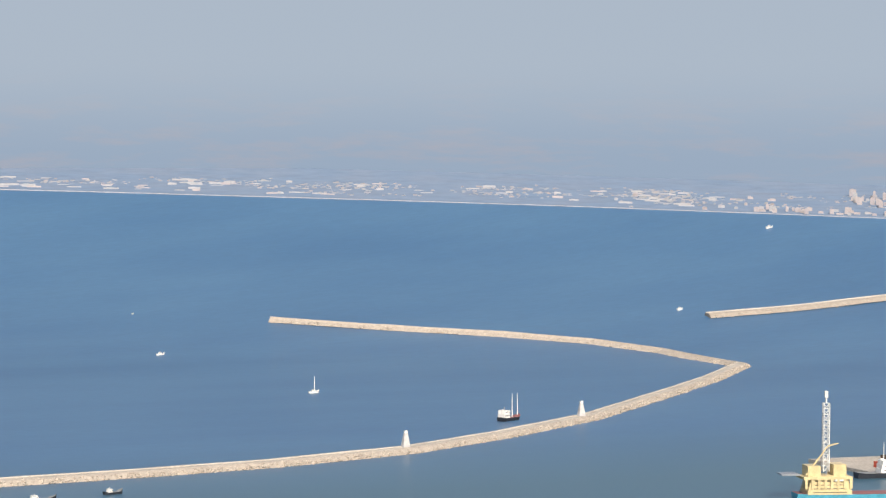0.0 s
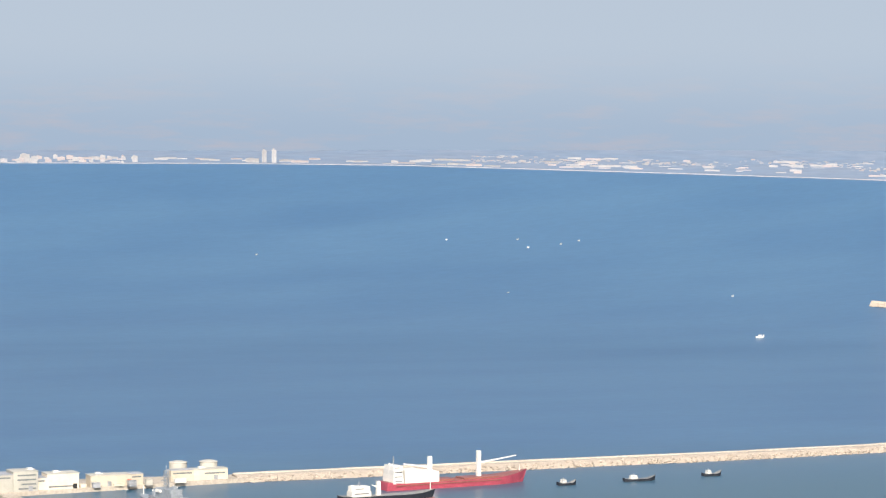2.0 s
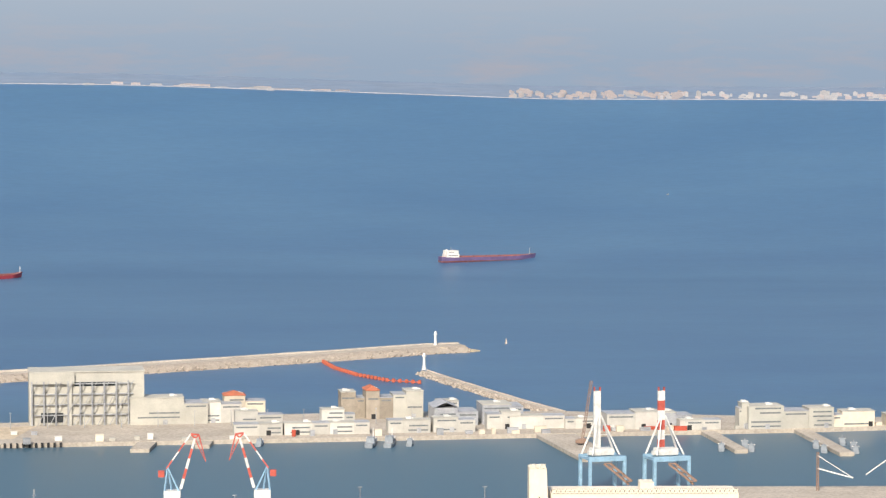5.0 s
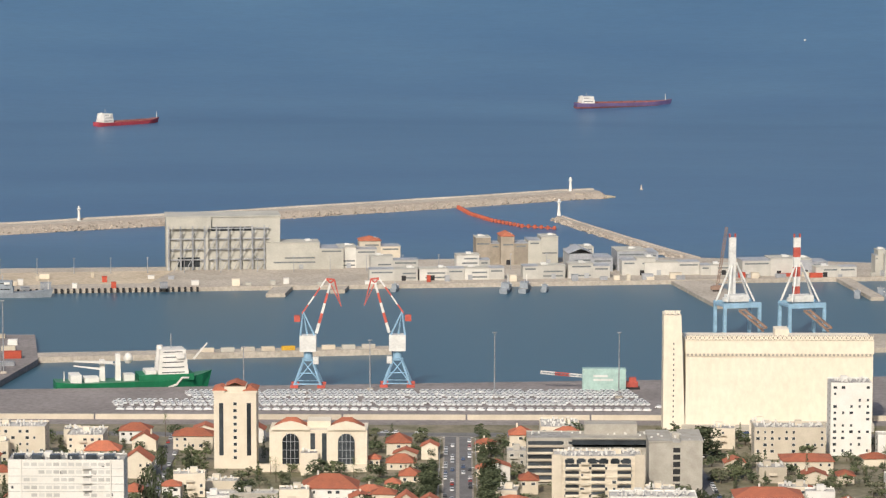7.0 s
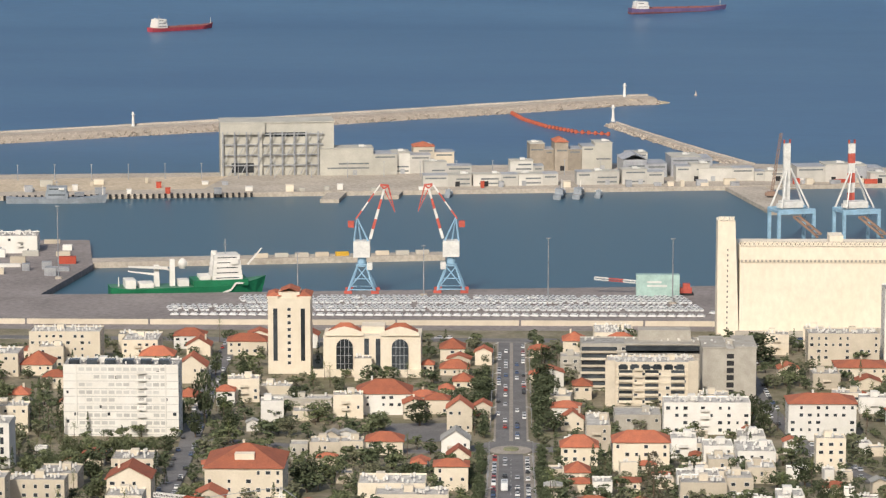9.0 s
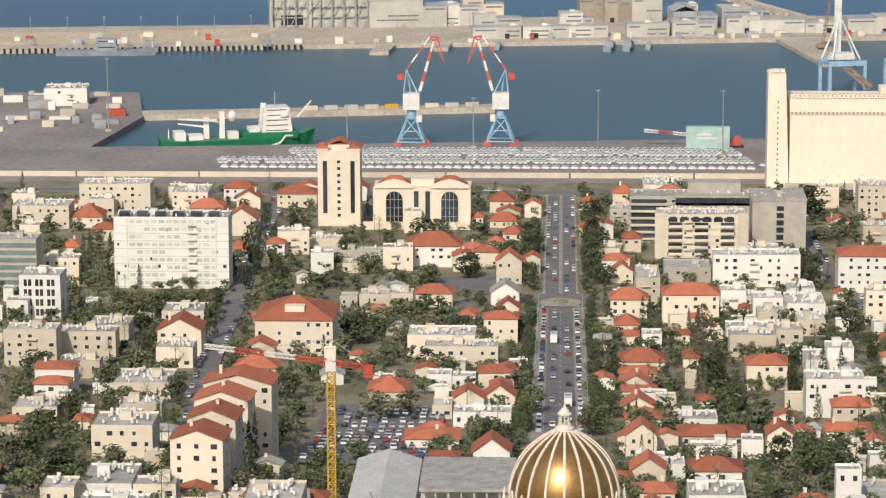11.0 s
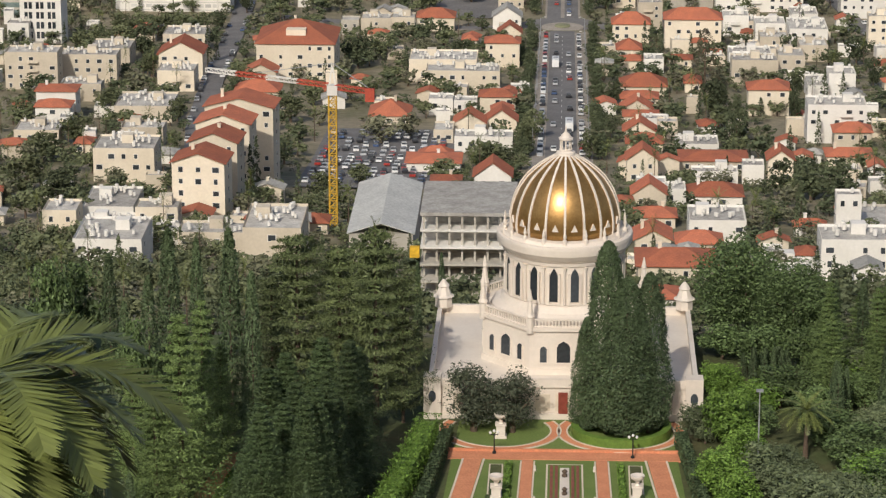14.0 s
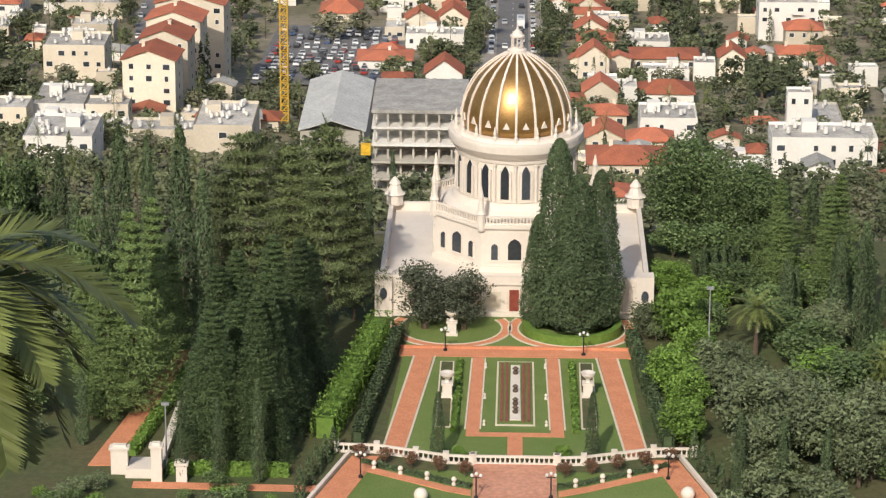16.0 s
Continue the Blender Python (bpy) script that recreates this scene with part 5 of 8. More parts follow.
tree("cypress", -21.9, 457.7, 17.4, 0.8)
tree("broad", -75.4, 458.3, 17.5, 5.5)
tree("broad", -77.6, 450.0, 20.8, 4.4)
tree("olive", -63.8, 408.7, 15.3, 5.8)
tree("olive", -67.5, 406.3, 13.4, 4.0)
tree("broad", -61.2, 425.2, 19.0, 3.7)
tree("olive", -56.0, 440.4, 12.5, 3.8)
tree("conifer", 41.0, 451.9, 17.2, 5.2)
tree("conifer", 50.2, 452.6, 18.0, 5.7)
tree("conifer", 46.3, 457.8, 13.7, 4.9)
tree("cypress", 40.5, 431.3, 10.9, 1.3)
tree("cypress", 48.7, 436.8, 13.1, 1.6)
tree("cypress", 51.4, 426.9, 18.1, 1.7)
tree("cypress", 46.2, 447.1, 4.4, 1.1)
tree("cypress", 54.2, 424.4, 9.5, 1.2)
tree("cypress", 29.5, 367.3, 11.7, 1.1)
tree("cypress", 35.3, 369.4, 10.3, 1.1)
tree("cypress", 41.0, 370.0, 8.7, 1.0)
tree("cypress", 29.8, 451.7, 6.3, 0.9)
tree("cypress", 31.5, 451.6, 6.2, 0.9)
tree("cypress", 33.1, 452.0, 6.4, 0.9)
tree("cypress", 34.8, 451.9, 5.9, 0.9)
tree("cypress", -9.1, 378.0, 9.6, 1.0)
tree("cypress", 11.1, 378.5, 9.7, 1.0)
tree("cypress", -21.1, 530.9, 12.7, 0.8)
tree("broad_big", 28.5, 474.0, 19.0, 9.0)
tree("broad_big", 37.0, 466.0, 16.5, 7.5)
tree("hedge_tree", 25.0, 447.0, 5.2, 3.6)
tree("hedge_tree", 29.5, 436.0, 6.6, 4.2)
tree("hedge_tree", 26.5, 416.0, 7.0, 3.6)
tree("broad", 33.0, 440.0, 7.6, 4.6)
tree("broad", 38.5, 432.0, 7.0, 4.6)
tree("broad", 28.5, 428.0, 5.5, 4.0)
tree("olive", 31.0, 412.0, 5.6, 4.2)
tree("broad", 25.5, 463.0, 7.0, 4.4)
tree("broad", 31.5, 458.0, 8.0, 5.0)
tree("broad", 38.5, 455.0, 8.6, 5.2)
tree("olive", 45.0, 450.0, 8.0, 5.0)
tree("hedge_tree", 7.2, 378.6, 2.4, 1.5)
tree("hedge_tree", -6.4, 378.6, 1.9, 1.3)
tree("broad", 40.1, 423.8, 6.0, 5.4)
tree("broad", 46.6, 399.0, 8.2, 5.9)
tree("broad", 42.5, 414.5, 7.6, 5.3)
tree("hedge_tree", 23.5, 446.3, 6.2, 3.2)
tree("hedge_tree", 24.5, 423.4, 10.3, 4.9)
tree("hedge_tree", 22.6, 402.7, 8.2, 4.3)
tree("hedge_tree", 23.2, 383.8, 7.8, 4.0)
tree("hedge_tree", 24.4, 396.2, 7.3, 3.5)
tree("old_olive", -12.3, 428.2, 11.8, 5.3)
tree("old_olive", -6.6, 428.0, 11.2, 4.6)
tree("olive", 31.8, 386.0, 11.2, 5.7)
tree("olive", 37.0, 376.3, 13.2, 5.9)
tree("olive", 42.7, 374.6, 12.4, 5.9)
tree("olive", 48.5, 384.7, 10.3, 4.9)
tree("olive", 45.6, 421.7, 8.6, 4.9)
tree("olive", 20.5, 425.7, 6.8, 3.7)
tree("olive", 30.3, 398.4, 8.2, 4.3)
tree("olive", 35.4, 394.3, 8.1, 4.6)
tree("olive", 41.2, 390.5, 8.8, 5.0)
tree("olive", 45.2, 370.5, 10.8, 4.8)
tree("olive", 31.4, 369.8, 10.9, 4.4)
tree("palm", 35.3, 418.5, 8.5, 5.4)
tree("palm", 51.4, 399.5, 7.7, 3.9)
tree("cone", -22.9, 379.6, 4.0, 0.9)
tree("cone", -23.8, 376.3, 4.1, 0.9)
tree("cone", -24.7, 372.5, 4.4, 0.9)
tree("cone", -25.5, 368.6, 4.4, 0.9)
tree("cone", -26.3, 364.3, 4.7, 0.9)
tree("cone", 24.5, 379.4, 4.4, 0.9)
tree("cone", 25.4, 375.1, 4.7, 0.9)
tree("cone", 26.3, 371.3, 4.8, 0.9)
tree("cone", 27.3, 366.4, 5.1, 0.9)
tree("cypress_big", 7.0, 428.1, 29.6, 4.9)
tree("cypress_big", 13.1, 428.5, 24.9, 4.1)
tree("cypress_big", 9.8, 427.0, 24.5, 5.7)
tree("cypress_big", 4.1, 429.2, 17.8, 3.0)

# houses and trees that fill the blocks of the town
frnd = random.Random(21)


def free(x, y, hw, hd):
    return all(abs(x - a) > hw + c or abs(y - b) > hd + d for a, b, c, d in taken)


filled = 0
for _ in range(6000):
    y = frnd.uniform(640, 1535)
    x = frnd.uniform(-0.19 * y - 10, 0.145 * y + 10)
    kind = frnd.choice(("hip", "gable", "hip", "flat", "flat")) if x > 10 else frnd.choice(("hip", "flat", "flat", "gable"))
    w, d = (frnd.uniform(7, 12), frnd.uniform(7, 10)) if kind != "flat" else (frnd.uniform(8, 16), frnd.uniform(8, 13))
    if filled >= 70 or y < 1300:
        continue
    if free(x, y, w / 2 - 0.5, d / 2 - 0.5):
        house(x, y, round(w, 1), round(d, 1), frnd.choice((3.4, 6.4, 6.4, 9.5)) if kind == "flat" else frnd.choice((3.6, 6.2)), kind, 2.2, frnd.choice((CREAM, CREAM, BEIGE, WHITE)), frnd.uniform(-6, 6), sparse=0.66 if y < 1050 else 0.85)
        filled += 1
small = 0
for _ in range(9000):
    y = frnd.uniform(600, 1300)
    x = frnd.uniform(-0.19 * y - 6, 0.145 * y + 6)
    w, d = frnd.uniform(3.5, 8.5), frnd.uniform(3.5, 7)
    if small >= 190 or abs(x) < 14 or x < 0 and y < 690 or (x < -30 and frnd.random() < 0.45) or not free(x, y, w / 2 - 1.5, d / 2 - 1.5):
        continue
    kind = frnd.choice(("flat", "flat", "hip", "gable"))
    house(x, y, round(w, 1), round(d, 1), frnd.choice((2.8, 3.2, 4.6)), kind, 1.4, frnd.choice((CREAM, WHITE, WHITE, BEIGE)), frnd.uniform(-8, 8), name="annexe", windows=False,
          label="low pale garden annexe with a flat roof" if kind == "flat" else "low garden annexe with a red tile roof", tiles=frnd.choice((None, None, SHED_GREY)))
    small += 1
grid = np.zeros((600, 620), bool)  # two-metre cells that are built on


def cover(x, y, hw, hd):
    i0, i1, j0, j1 = int((y - hd - 460) / 2), int((y + hd - 460) / 2) + 1, int((x - hw + 420) / 2), int((x + hw + 420) / 2) + 1
    return slice(max(i0, 0), max(i1, 0)), slice(max(j0, 0), max(j1, 0))


for a, b, c, d in taken:
    grid[cover(a, b, max(c - 2, 1), max(d - 2, 1))] = True
specs = []
for _ in range(60000):
    y = frnd.uniform(475, 1545)
    x = frnd.uniform(-0.19 * y - 10, 0.145 * y + 12)
    if abs(x) < 10.5 and y > 600 or len(specs) > 4700 or grid[cover(x, y, 0.6, 0.6)].any():
        continue
    k = frnd.random()
    if k < 0.42:
        r = frnd.triangular(1.7, 5.4, 3.0)
        specs.append(("town_tree" if y < 900 else "town_far", x, y, r * frnd.uniform(1.4, 2.0), r))
    elif k < 0.92:
        r = frnd.uniform(1.2, 2.9)
        specs.append(("town_shrub", x, y, r * frnd.uniform(0.9, 1.4), r))
    elif k < 0.97:
        specs.append(("town_cypress", x, y, frnd.uniform(6, 12), frnd.uniform(0.9, 1.6)))
    else:
        specs.append(("town_palm", x, y, frnd.uniform(7, 11), 2.6))
    grid[cover(x, y, 1.0, 1.0)] = True
for side in (-1, 1):
    for k in range(68):
        y = 900 + k * 9.2
        if abs(y - 1229) > 24 and frnd.random() < 0.75:
            specs.append(("town_dark", side * (10.6 + frnd.uniform(0, 2)), y, frnd.uniform(5, 8), frnd.uniform(2.2, 3.4)))
heaps = {}
for kind, x, y, h, r in specs:
    crowns, stem, h0, r0, label = KINDS[kind]
    for me in (crowns[frnd.randrange(len(crowns))], stem):
        base = np.array([v.co[:] for v in me.vertices]) * (r / r0, r / r0, h / h0)
        a = frnd.uniform(0, 6.28)
        base = base @ np.array([[math.cos(a), math.sin(a), 0], [-math.sin(a), math.cos(a), 0], [0, 0, 1]]) + (x, y, hill(x, y))
        vs, fs = heaps.setdefault(me.materials[0], ([], []))
        n = len(vs)
        vs.extend(base.tolist())
        fs.extend(tuple(i + n for i in p.vertices) for p in me.polygons)
for m, (vs, fs) in heaps.items():
    tagged(grown("town_greenery" if m != TRUNK else "town_tree_trunks", vs, fs, m), "dense green trees and shrubs between the town's houses" if m != TRUNK else "brown trunks of the town's many trees", "trees", kind="stuff")
for x, y, h, r in ((14, 1330, 14, 7), (15, 1352, 15, 7.5), (13.5, 1306, 13, 6), (14.5, 1376, 14, 7), (15, 1402, 12, 6), (18, 1282, 11, 6), (-13.5, 1372, 11, 6), (-15, 1345, 9, 5), (-14, 1398, 11, 6), (16, 1478, 9, 5), (-17, 1300, 8, 5)):
    tree("town_dark", x, y, h, r)
for x, y, h, r in ((-270.1, 1520.0, 8.0, 7.4), (-225.0, 1346.5, 12.8, 6.3), (-172.5, 1189.0, 11.8, 4.9), (-165.3, 1193.5, 11.4, 4.9), (-157.1, 1190.5, 11.8, 4.9), (-150.2, 1198.5, 11.0, 4.5), (-142.8, 1202.5, 10.3, 4.5), (-182.7, 1147.0, 9.2, 5.2), (-176.6, 1156.5, 10.6, 5.2), (-166.7, 1148.5, 12.1, 5.6), (-71.6, 1321.5, 13.0, 6.4), (-102.0, 1300.5, 8.6, 6.1), (-82.9, 1306.0, 9.9, 6.8), (-56.2, 1279.0, 10.2, 7.1), (-66.4, 1127.5, 11.9, 6.3), (100.0, 1117.5, 7.2, 4.1), (99.0, 1161.0, 6.6, 3.2), (112.6, 1052.5, 12.1, 3.1), (8.6, 897.0, 10.4, 3.7), (-152.7, 879.5, 10.6, 6.7)):
    tree("town_grown", x, y, h, r)
for x, y, h, r in ((-144.6, 804.5, 14.5, 6.4), (-133.9, 854.5, 8.7, 5.2), (-146.6, 977.0, 11.7, 4.8), (-148.3, 917.0, 11.1, 6.3), (-112.8, 796.0, 6.6, 3.9), (-123.5, 966.0, 9.7, 3.7), (-117.1, 908.5, 7.4, 2.8), (-113.4, 1061.5, 8.6, 5.2), (-87.2, 968.5, 11.6, 5.8), (-82.7, 1007.5, 8.7, 4.9), (-173.1, 962.5, 9.7, 4.7), (-146.0, 1074.0, 10.3, 4.0), (-63.2, 800.0, 9.7, 4.9), (-56.2, 836.0, 6.9, 4.1), (-32.9, 838.0, 8.5, 5.7), (-16.4, 793.0, 6.5, 3.7), (-17.9, 878.0, 7.2, 5.8), (-10.0, 905.0, 12.6, 4.4), (-22.9, 891.5, 4.9, 4.2), (-8.3, 938.5, 11.2, 4.2)):
    tree("town_grown", x, y, h, r)
for x, y, h, r in ((-253.4, 1419.0, 12.1, 1.9), (-201.3, 1279.0, 20.7, 1.9), (-198.0, 1276.5, 23.0, 2.2), (-194.5, 1277.0, 21.4, 2.2), (-189.1, 1274.0, 22.3, 2.2), (-187.5, 1280.0, 19.5, 1.7), (-129.5, 1106.5, 15.3, 1.7), (-127.7, 1118.0, 10.7, 1.3), (31.2, 1155.5, 12.1, 1.5), (33.7, 1150.5, 12.7, 1.5), (37.2, 1152.5, 12.1, 1.5), (51.9, 933.5, 13.5, 1.4), (60.6, 757.5, 16.5, 1.8), (-81.6, 787.5, 17.3, 1.5), (-81.1, 798.5, 17.5, 1.5), (-82.3, 834.0, 15.5, 1.4), (-82.6, 872.0, 16.1, 1.3), (-38.3, 1077.5, 14.4, 1.4), (-24.3, 1063.5, 7.1, 1.6), (-26.8, 1063.5, 7.1, 1.4)):
    tree("town_cypress", x, y, h, r)
for x, y, h, r in ((-130.8, 1297.5, 29.0, 5.3), (-131.0, 1261.0, 14.4, 3.8), (-138.6, 1430.5, 14.8, 3.5), (-123.9, 1414.5, 13.9, 3.7), (-117.3, 1261.5, 14.4, 4.7), (-139.8, 1291.0, 12.3, 3.9), (-137.4, 1214.5, 9.3, 3.2), (-156.9, 1132.0, 14.1, 5.5), (-93.5, 1354.0, 9.2, 7.6), (-38.8, 1294.0, 12.7, 7.2), (-13.1, 1361.5, 12.3, 6.3), (-21.8, 1354.5, 8.2, 5.0), (-74.8, 1110.5, 13.2, 7.1), (-38.4, 1141.5, 7.6, 4.7), (118.8, 1476.0, 17.1, 11.9), (105.8, 1274.0, 17.3, 4.7), (103.4, 1312.0, 14.8, 4.4), (130.2, 1415.0, 10.6, 3.6), (108.5, 1125.0, 13.3, 5.4), (50.1, 991.0, 15.6, 5.5)):
    tree("town_dark", x, y, h, r)
for x, y, h, r in ((53.9, 931.5, 16.5, 3.5), (73.7, 956.0, 22.4, 2.7), (60.6, 822.5, 11.5, 4.9), (67.4, 811.5, 13.4, 6.1), (74.1, 801.0, 14.3, 6.7), (108.8, 1063.5, 12.2, 3.9), (-133.7, 794.0, 10.3, 6.1), (-126.0, 783.5, 7.7, 4.5), (-24.1, 771.0, 11.3, 8.2), (18.1, 1017.5, 10.7, 3.8), (15.2, 942.5, 9.1, 3.2), (-15.7, 1118.5, 8.6, 3.8)):
    tree("town_dark", x, y, h, r)
for x, y, h, r in ((-92.4, 1268.5, 9.6, 5.7), (-50.8, 1132.0, 8.7, 5.3), (-55.4, 924.0, 9.9, 7.3), (-47.3, 936.0, 9.1, 5.3)):
    tree("town_dry", x, y, h, r)
for x, y, h, r in ((49.1, 1045.0, 22.4, 5.4),):
    tree("town_cone", x, y, h, r)
for x, y, h, r in ((36.1, 1016.5, 7.8, 2.3), (42.8, 1003.5, 11.9, 2.6), (39.6, 756.0, 8.9, 4.0), (49.1, 756.5, 8.9, 4.3), (88.1, 849.0, 9.1, 3.8), (30.6, 899.0, 7.8, 2.0), (13.2, 864.0, 8.4, 2.9)):
    tree("town_palm", x, y, h, r)

# garden thickets on both sides of the parterre
for _ in range(60):
    side = frnd.random() < 0.58
    x, y = (frnd.uniform(27, 62), frnd.uniform(352, 412)) if side else (frnd.uniform(-82, -55), frnd.uniform(372, 462))
    r = frnd.uniform(2.4, 4.2)
    tree("thicket", x, y, r * frnd.uniform(1.5, 2.2), r)
for _ in range(26):
    r = frnd.uniform(1.2, 2.4)
    tree("thicket", frnd.uniform(-60, -28), frnd.uniform(350, 366), r * 1.6, r)

# slender cypresses, palms and shrubs on both sides of the parterre
tree("cypress", 40.5, 427.7, 11.7, 1.2)
tree("cypress", 48.0, 428.0, 15.5, 1.4)
tree("cypress", 51.4, 424.4, 18.1, 1.7)
tree("cypress", 53.9, 420.9, 12.7, 1.1)
tree("cypress", 29.6, 449.1, 7.0, 0.6)
tree("cypress", 31.2, 449.0, 7.0, 0.6)
tree("cypress", 32.6, 449.4, 7.0, 0.6)
tree("cypress", 33.8, 449.3, 7.0, 0.6)
tree("cypress", 29.4, 364.1, 10.9, 0.9)
tree("cypress", 34.9, 366.9, 9.5, 0.9)
tree("cypress", 40.6, 367.3, 8.2, 0.8)
tree("conifer", 40.4, 446.7, 17.3, 4.5)
tree("conifer", 47.6, 445.5, 18.4, 4.3)
tree("olive", 46.7, 425.4, 6.6, 4.6)
tree("hedge_tree", 45.3, 403.3, 7.3, 6.3)
tree("broad", 36.4, 441.2, 6.1, 4.3)
tree("olive", 33.0, 405.0, 6.5, 3.6)
tree("olive", 39.7, 400.7, 6.1, 4.1)
tree("thicket", 32.5, 386.9, 7.8, 4.6)
tree("thicket", 40.3, 380.8, 7.7, 4.5)
tree("thicket", 46.5, 383.3, 7.0, 3.8)
tree("broad", 50.2, 401.1, 6.5, 3.1)
tree("palm", 50.9, 396.7, 6.8, 3.1)
tree("hedge_tree", 24.3, 427.3, 7.7, 4.3)
tree("olive", 21.3, 424.3, 5.1, 2.1)
tree("thicket", 42.8, 447.0, 7.1, 3.5)
tree("broad", 45.6, 439.9, 6.6, 3.8)
tree("thicket", 53.1, 447.4, 7.1, 4.3)

# ---- the shrine ----
G = 135.3
AX = 1.0
shrine = thing("shrine", pose(0.7, 452, G), "pale stone domed shrine with a gilded ribbed dome", "shrine")
GOLD = mat("gilded_tiles", (0.42, 0.25, 0.09), (0.34, 0.2, 0.07), rough=0.32, metal=0.75, scale=0.6, fine=3.0, bump=0.12, spec=0.5, grain=0.18)
bm = bmesh.new()
box(bm, -19.6, 19.6, -18, 18, -1, 5.0)
box(bm, -19.9, 19.9, -18.3, 18.3, -1, 0.9)
part("arcade", bm, MARBLE, shrine)
for r in ((-19.9, 19.9, -18.3, -17.6), (-19.9, 19.9, 17.6, 18.3), (-19.9, -19.2, -17.6, 17.6), (19.2, 19.9, -17.6, 17.6)):
    part("parapet", boxes((*r, 5.0, 6.3)), MARBLE, shrine)


def pinnacle(parent, x, y, z, r, h):
    bm = bmesh.new()
    lathe(bm, [(r, 0), (r, h * 0.35), (r * 1.25, h * 0.38), (r * 0.9, h * 0.45), (r * 0.55, h * 0.72), (r * 0.7, h * 0.76), (r * 0.15, h)], 8, a0=math.pi / 8)
    ob = part("pinnacle", bm, MARBLE, parent)
    ob.location = (x, y, z)


for x in (-1, 1):
    pinnacle(shrine, x * 19, 17.4, 6.2, 1.4, 4.4)
    part("corner_pier", boxes((x * 19.3 - 1.3, x * 19.3 + 1.3, -18.7, -16.2, -1, 6.6)), MARBLE, shrine)
    bm = bmesh.new()
    lathe(bm, [(0.75, -0.05), (0.75, 0.05)], 14)
    bm.transform(Matrix.Translation((x * 19.3, -18.74, 3.6)) @ Matrix.Rotation(radians(90), 4, "X") @ Matrix.Diagonal((0.75, 1.2, 1, 1)))
    part("oval_window", bm, PANE, shrine)
for i in range(11):
    x = -15 + i * 3.0
    part("arcade_panel", boxes((x - 1.1, x + 1.1, -18.12, -17.9, 1.3, 3.9)), KERB, shrine)
OR = 13.2
oct_pts = [(OR * math.cos(math.pi / 8 + math.pi / 4 * i), OR * math.sin(math.pi / 8 + math.pi / 4 * i)) for i in range(8)]
bm = bmesh.new()
prism(bm, oct_pts, 4.9, 11.8)
prism(bm, [(x * 1.03, y * 1.03) for x, y in oct_pts], 11.8, 12.4)
prism(bm, [(x * 1.02, y * 1.02) for x, y in oct_pts], 4.9, 5.9)
part("octagon", bm, MARBLE, shrine)
for i in range(8):
    a, b = Vector((*oct_pts[i], 0)), Vector((*oct_pts[(i + 1) % 8], 0))
    mid, d = (a + b) / 2, (b - a).normalized()
    n = Vector((mid.x, mid.y, 0)).normalized()
    turn = math.degrees(math.atan2(d.y, d.x))
    for off, w, h in ((-3.0, 1.0, 2.5), (0, 2.0, 3.3), (3.0, 1.0, 2.5)):
        bm = bmesh.new()
        prism(bm, [(-w / 2, 0), (w / 2, 0), (w / 2, h - w / 2), (w * 0.35, h - w * 0.2), (0, h), (-w * 0.35, h - w * 0.2), (-w / 2, h - w / 2)], -0.05, 0.05)
        bm.transform(Matrix.Rotation(radians(90), 4, "X"))
        p = mid + d * off + n * 0.03
        ob = part("window", bm, PANE, shrine, "dark arched window")
        ob.matrix_basis = pose(p.x, p.y, 6.9, 0, 0, turn)
        bm = bmesh.new()
        for u0, u1, z0, z1 in ((-w / 2 - 0.25, -w / 2, 0, h - w * 0.3), (w / 2, w / 2 + 0.25, 0, h - w * 0.3), (-w / 2 - 0.3, w / 2 + 0.3, -0.3, 0)):
            box(bm, u0, u1, -0.16, 0.16, z0, z1)
        ob = part("window_surround", bm, MARBLE, shrine)
        ob.matrix_basis = pose(p.x, p.y, 6.9, 0, 0, turn)
    bm = bmesh.new()
    box(bm, -5.0, 5.0, -0.2, 0.2, 1.05, 1.25)
    box(bm, -5.0, 5.0, -0.2, 0.2, 0, 0.15)
    for k in range(20):
        box(bm, -4.8 + k * 0.5, -4.6 + k * 0.5, -0.1, 0.1, 0.15, 1.05)
    ob = part("balustrade", bm, MARBLE, shrine)
    p = mid * 0.985
    ob.matrix_basis = pose(p.x, p.y, 12.4, 0, 0, turn)
    pinnacle(shrine, *oct_pts[i], 11.5, 0.62, 6.8)
part("door", boxes((-0.7, 0.7, -18.16, -17.9, 0.9, 4.2)), mat("red_brown_door", (0.25, 0.06, 0.04)), shrine)
bm = bmesh.new()
lathe(bm, [(11.2, 12.4), (11.0, 12.9), (9.7, 13.6), (9.3, 14.4), (9.1, 14.6), (8.9, 14.8), (8.9, 20.6), (9.1, 20.8), (9.2, 21.3), (9.5, 21.6)], 72)
part("drum", bm, MARBLE, shrine, smooth=False)
lan = None
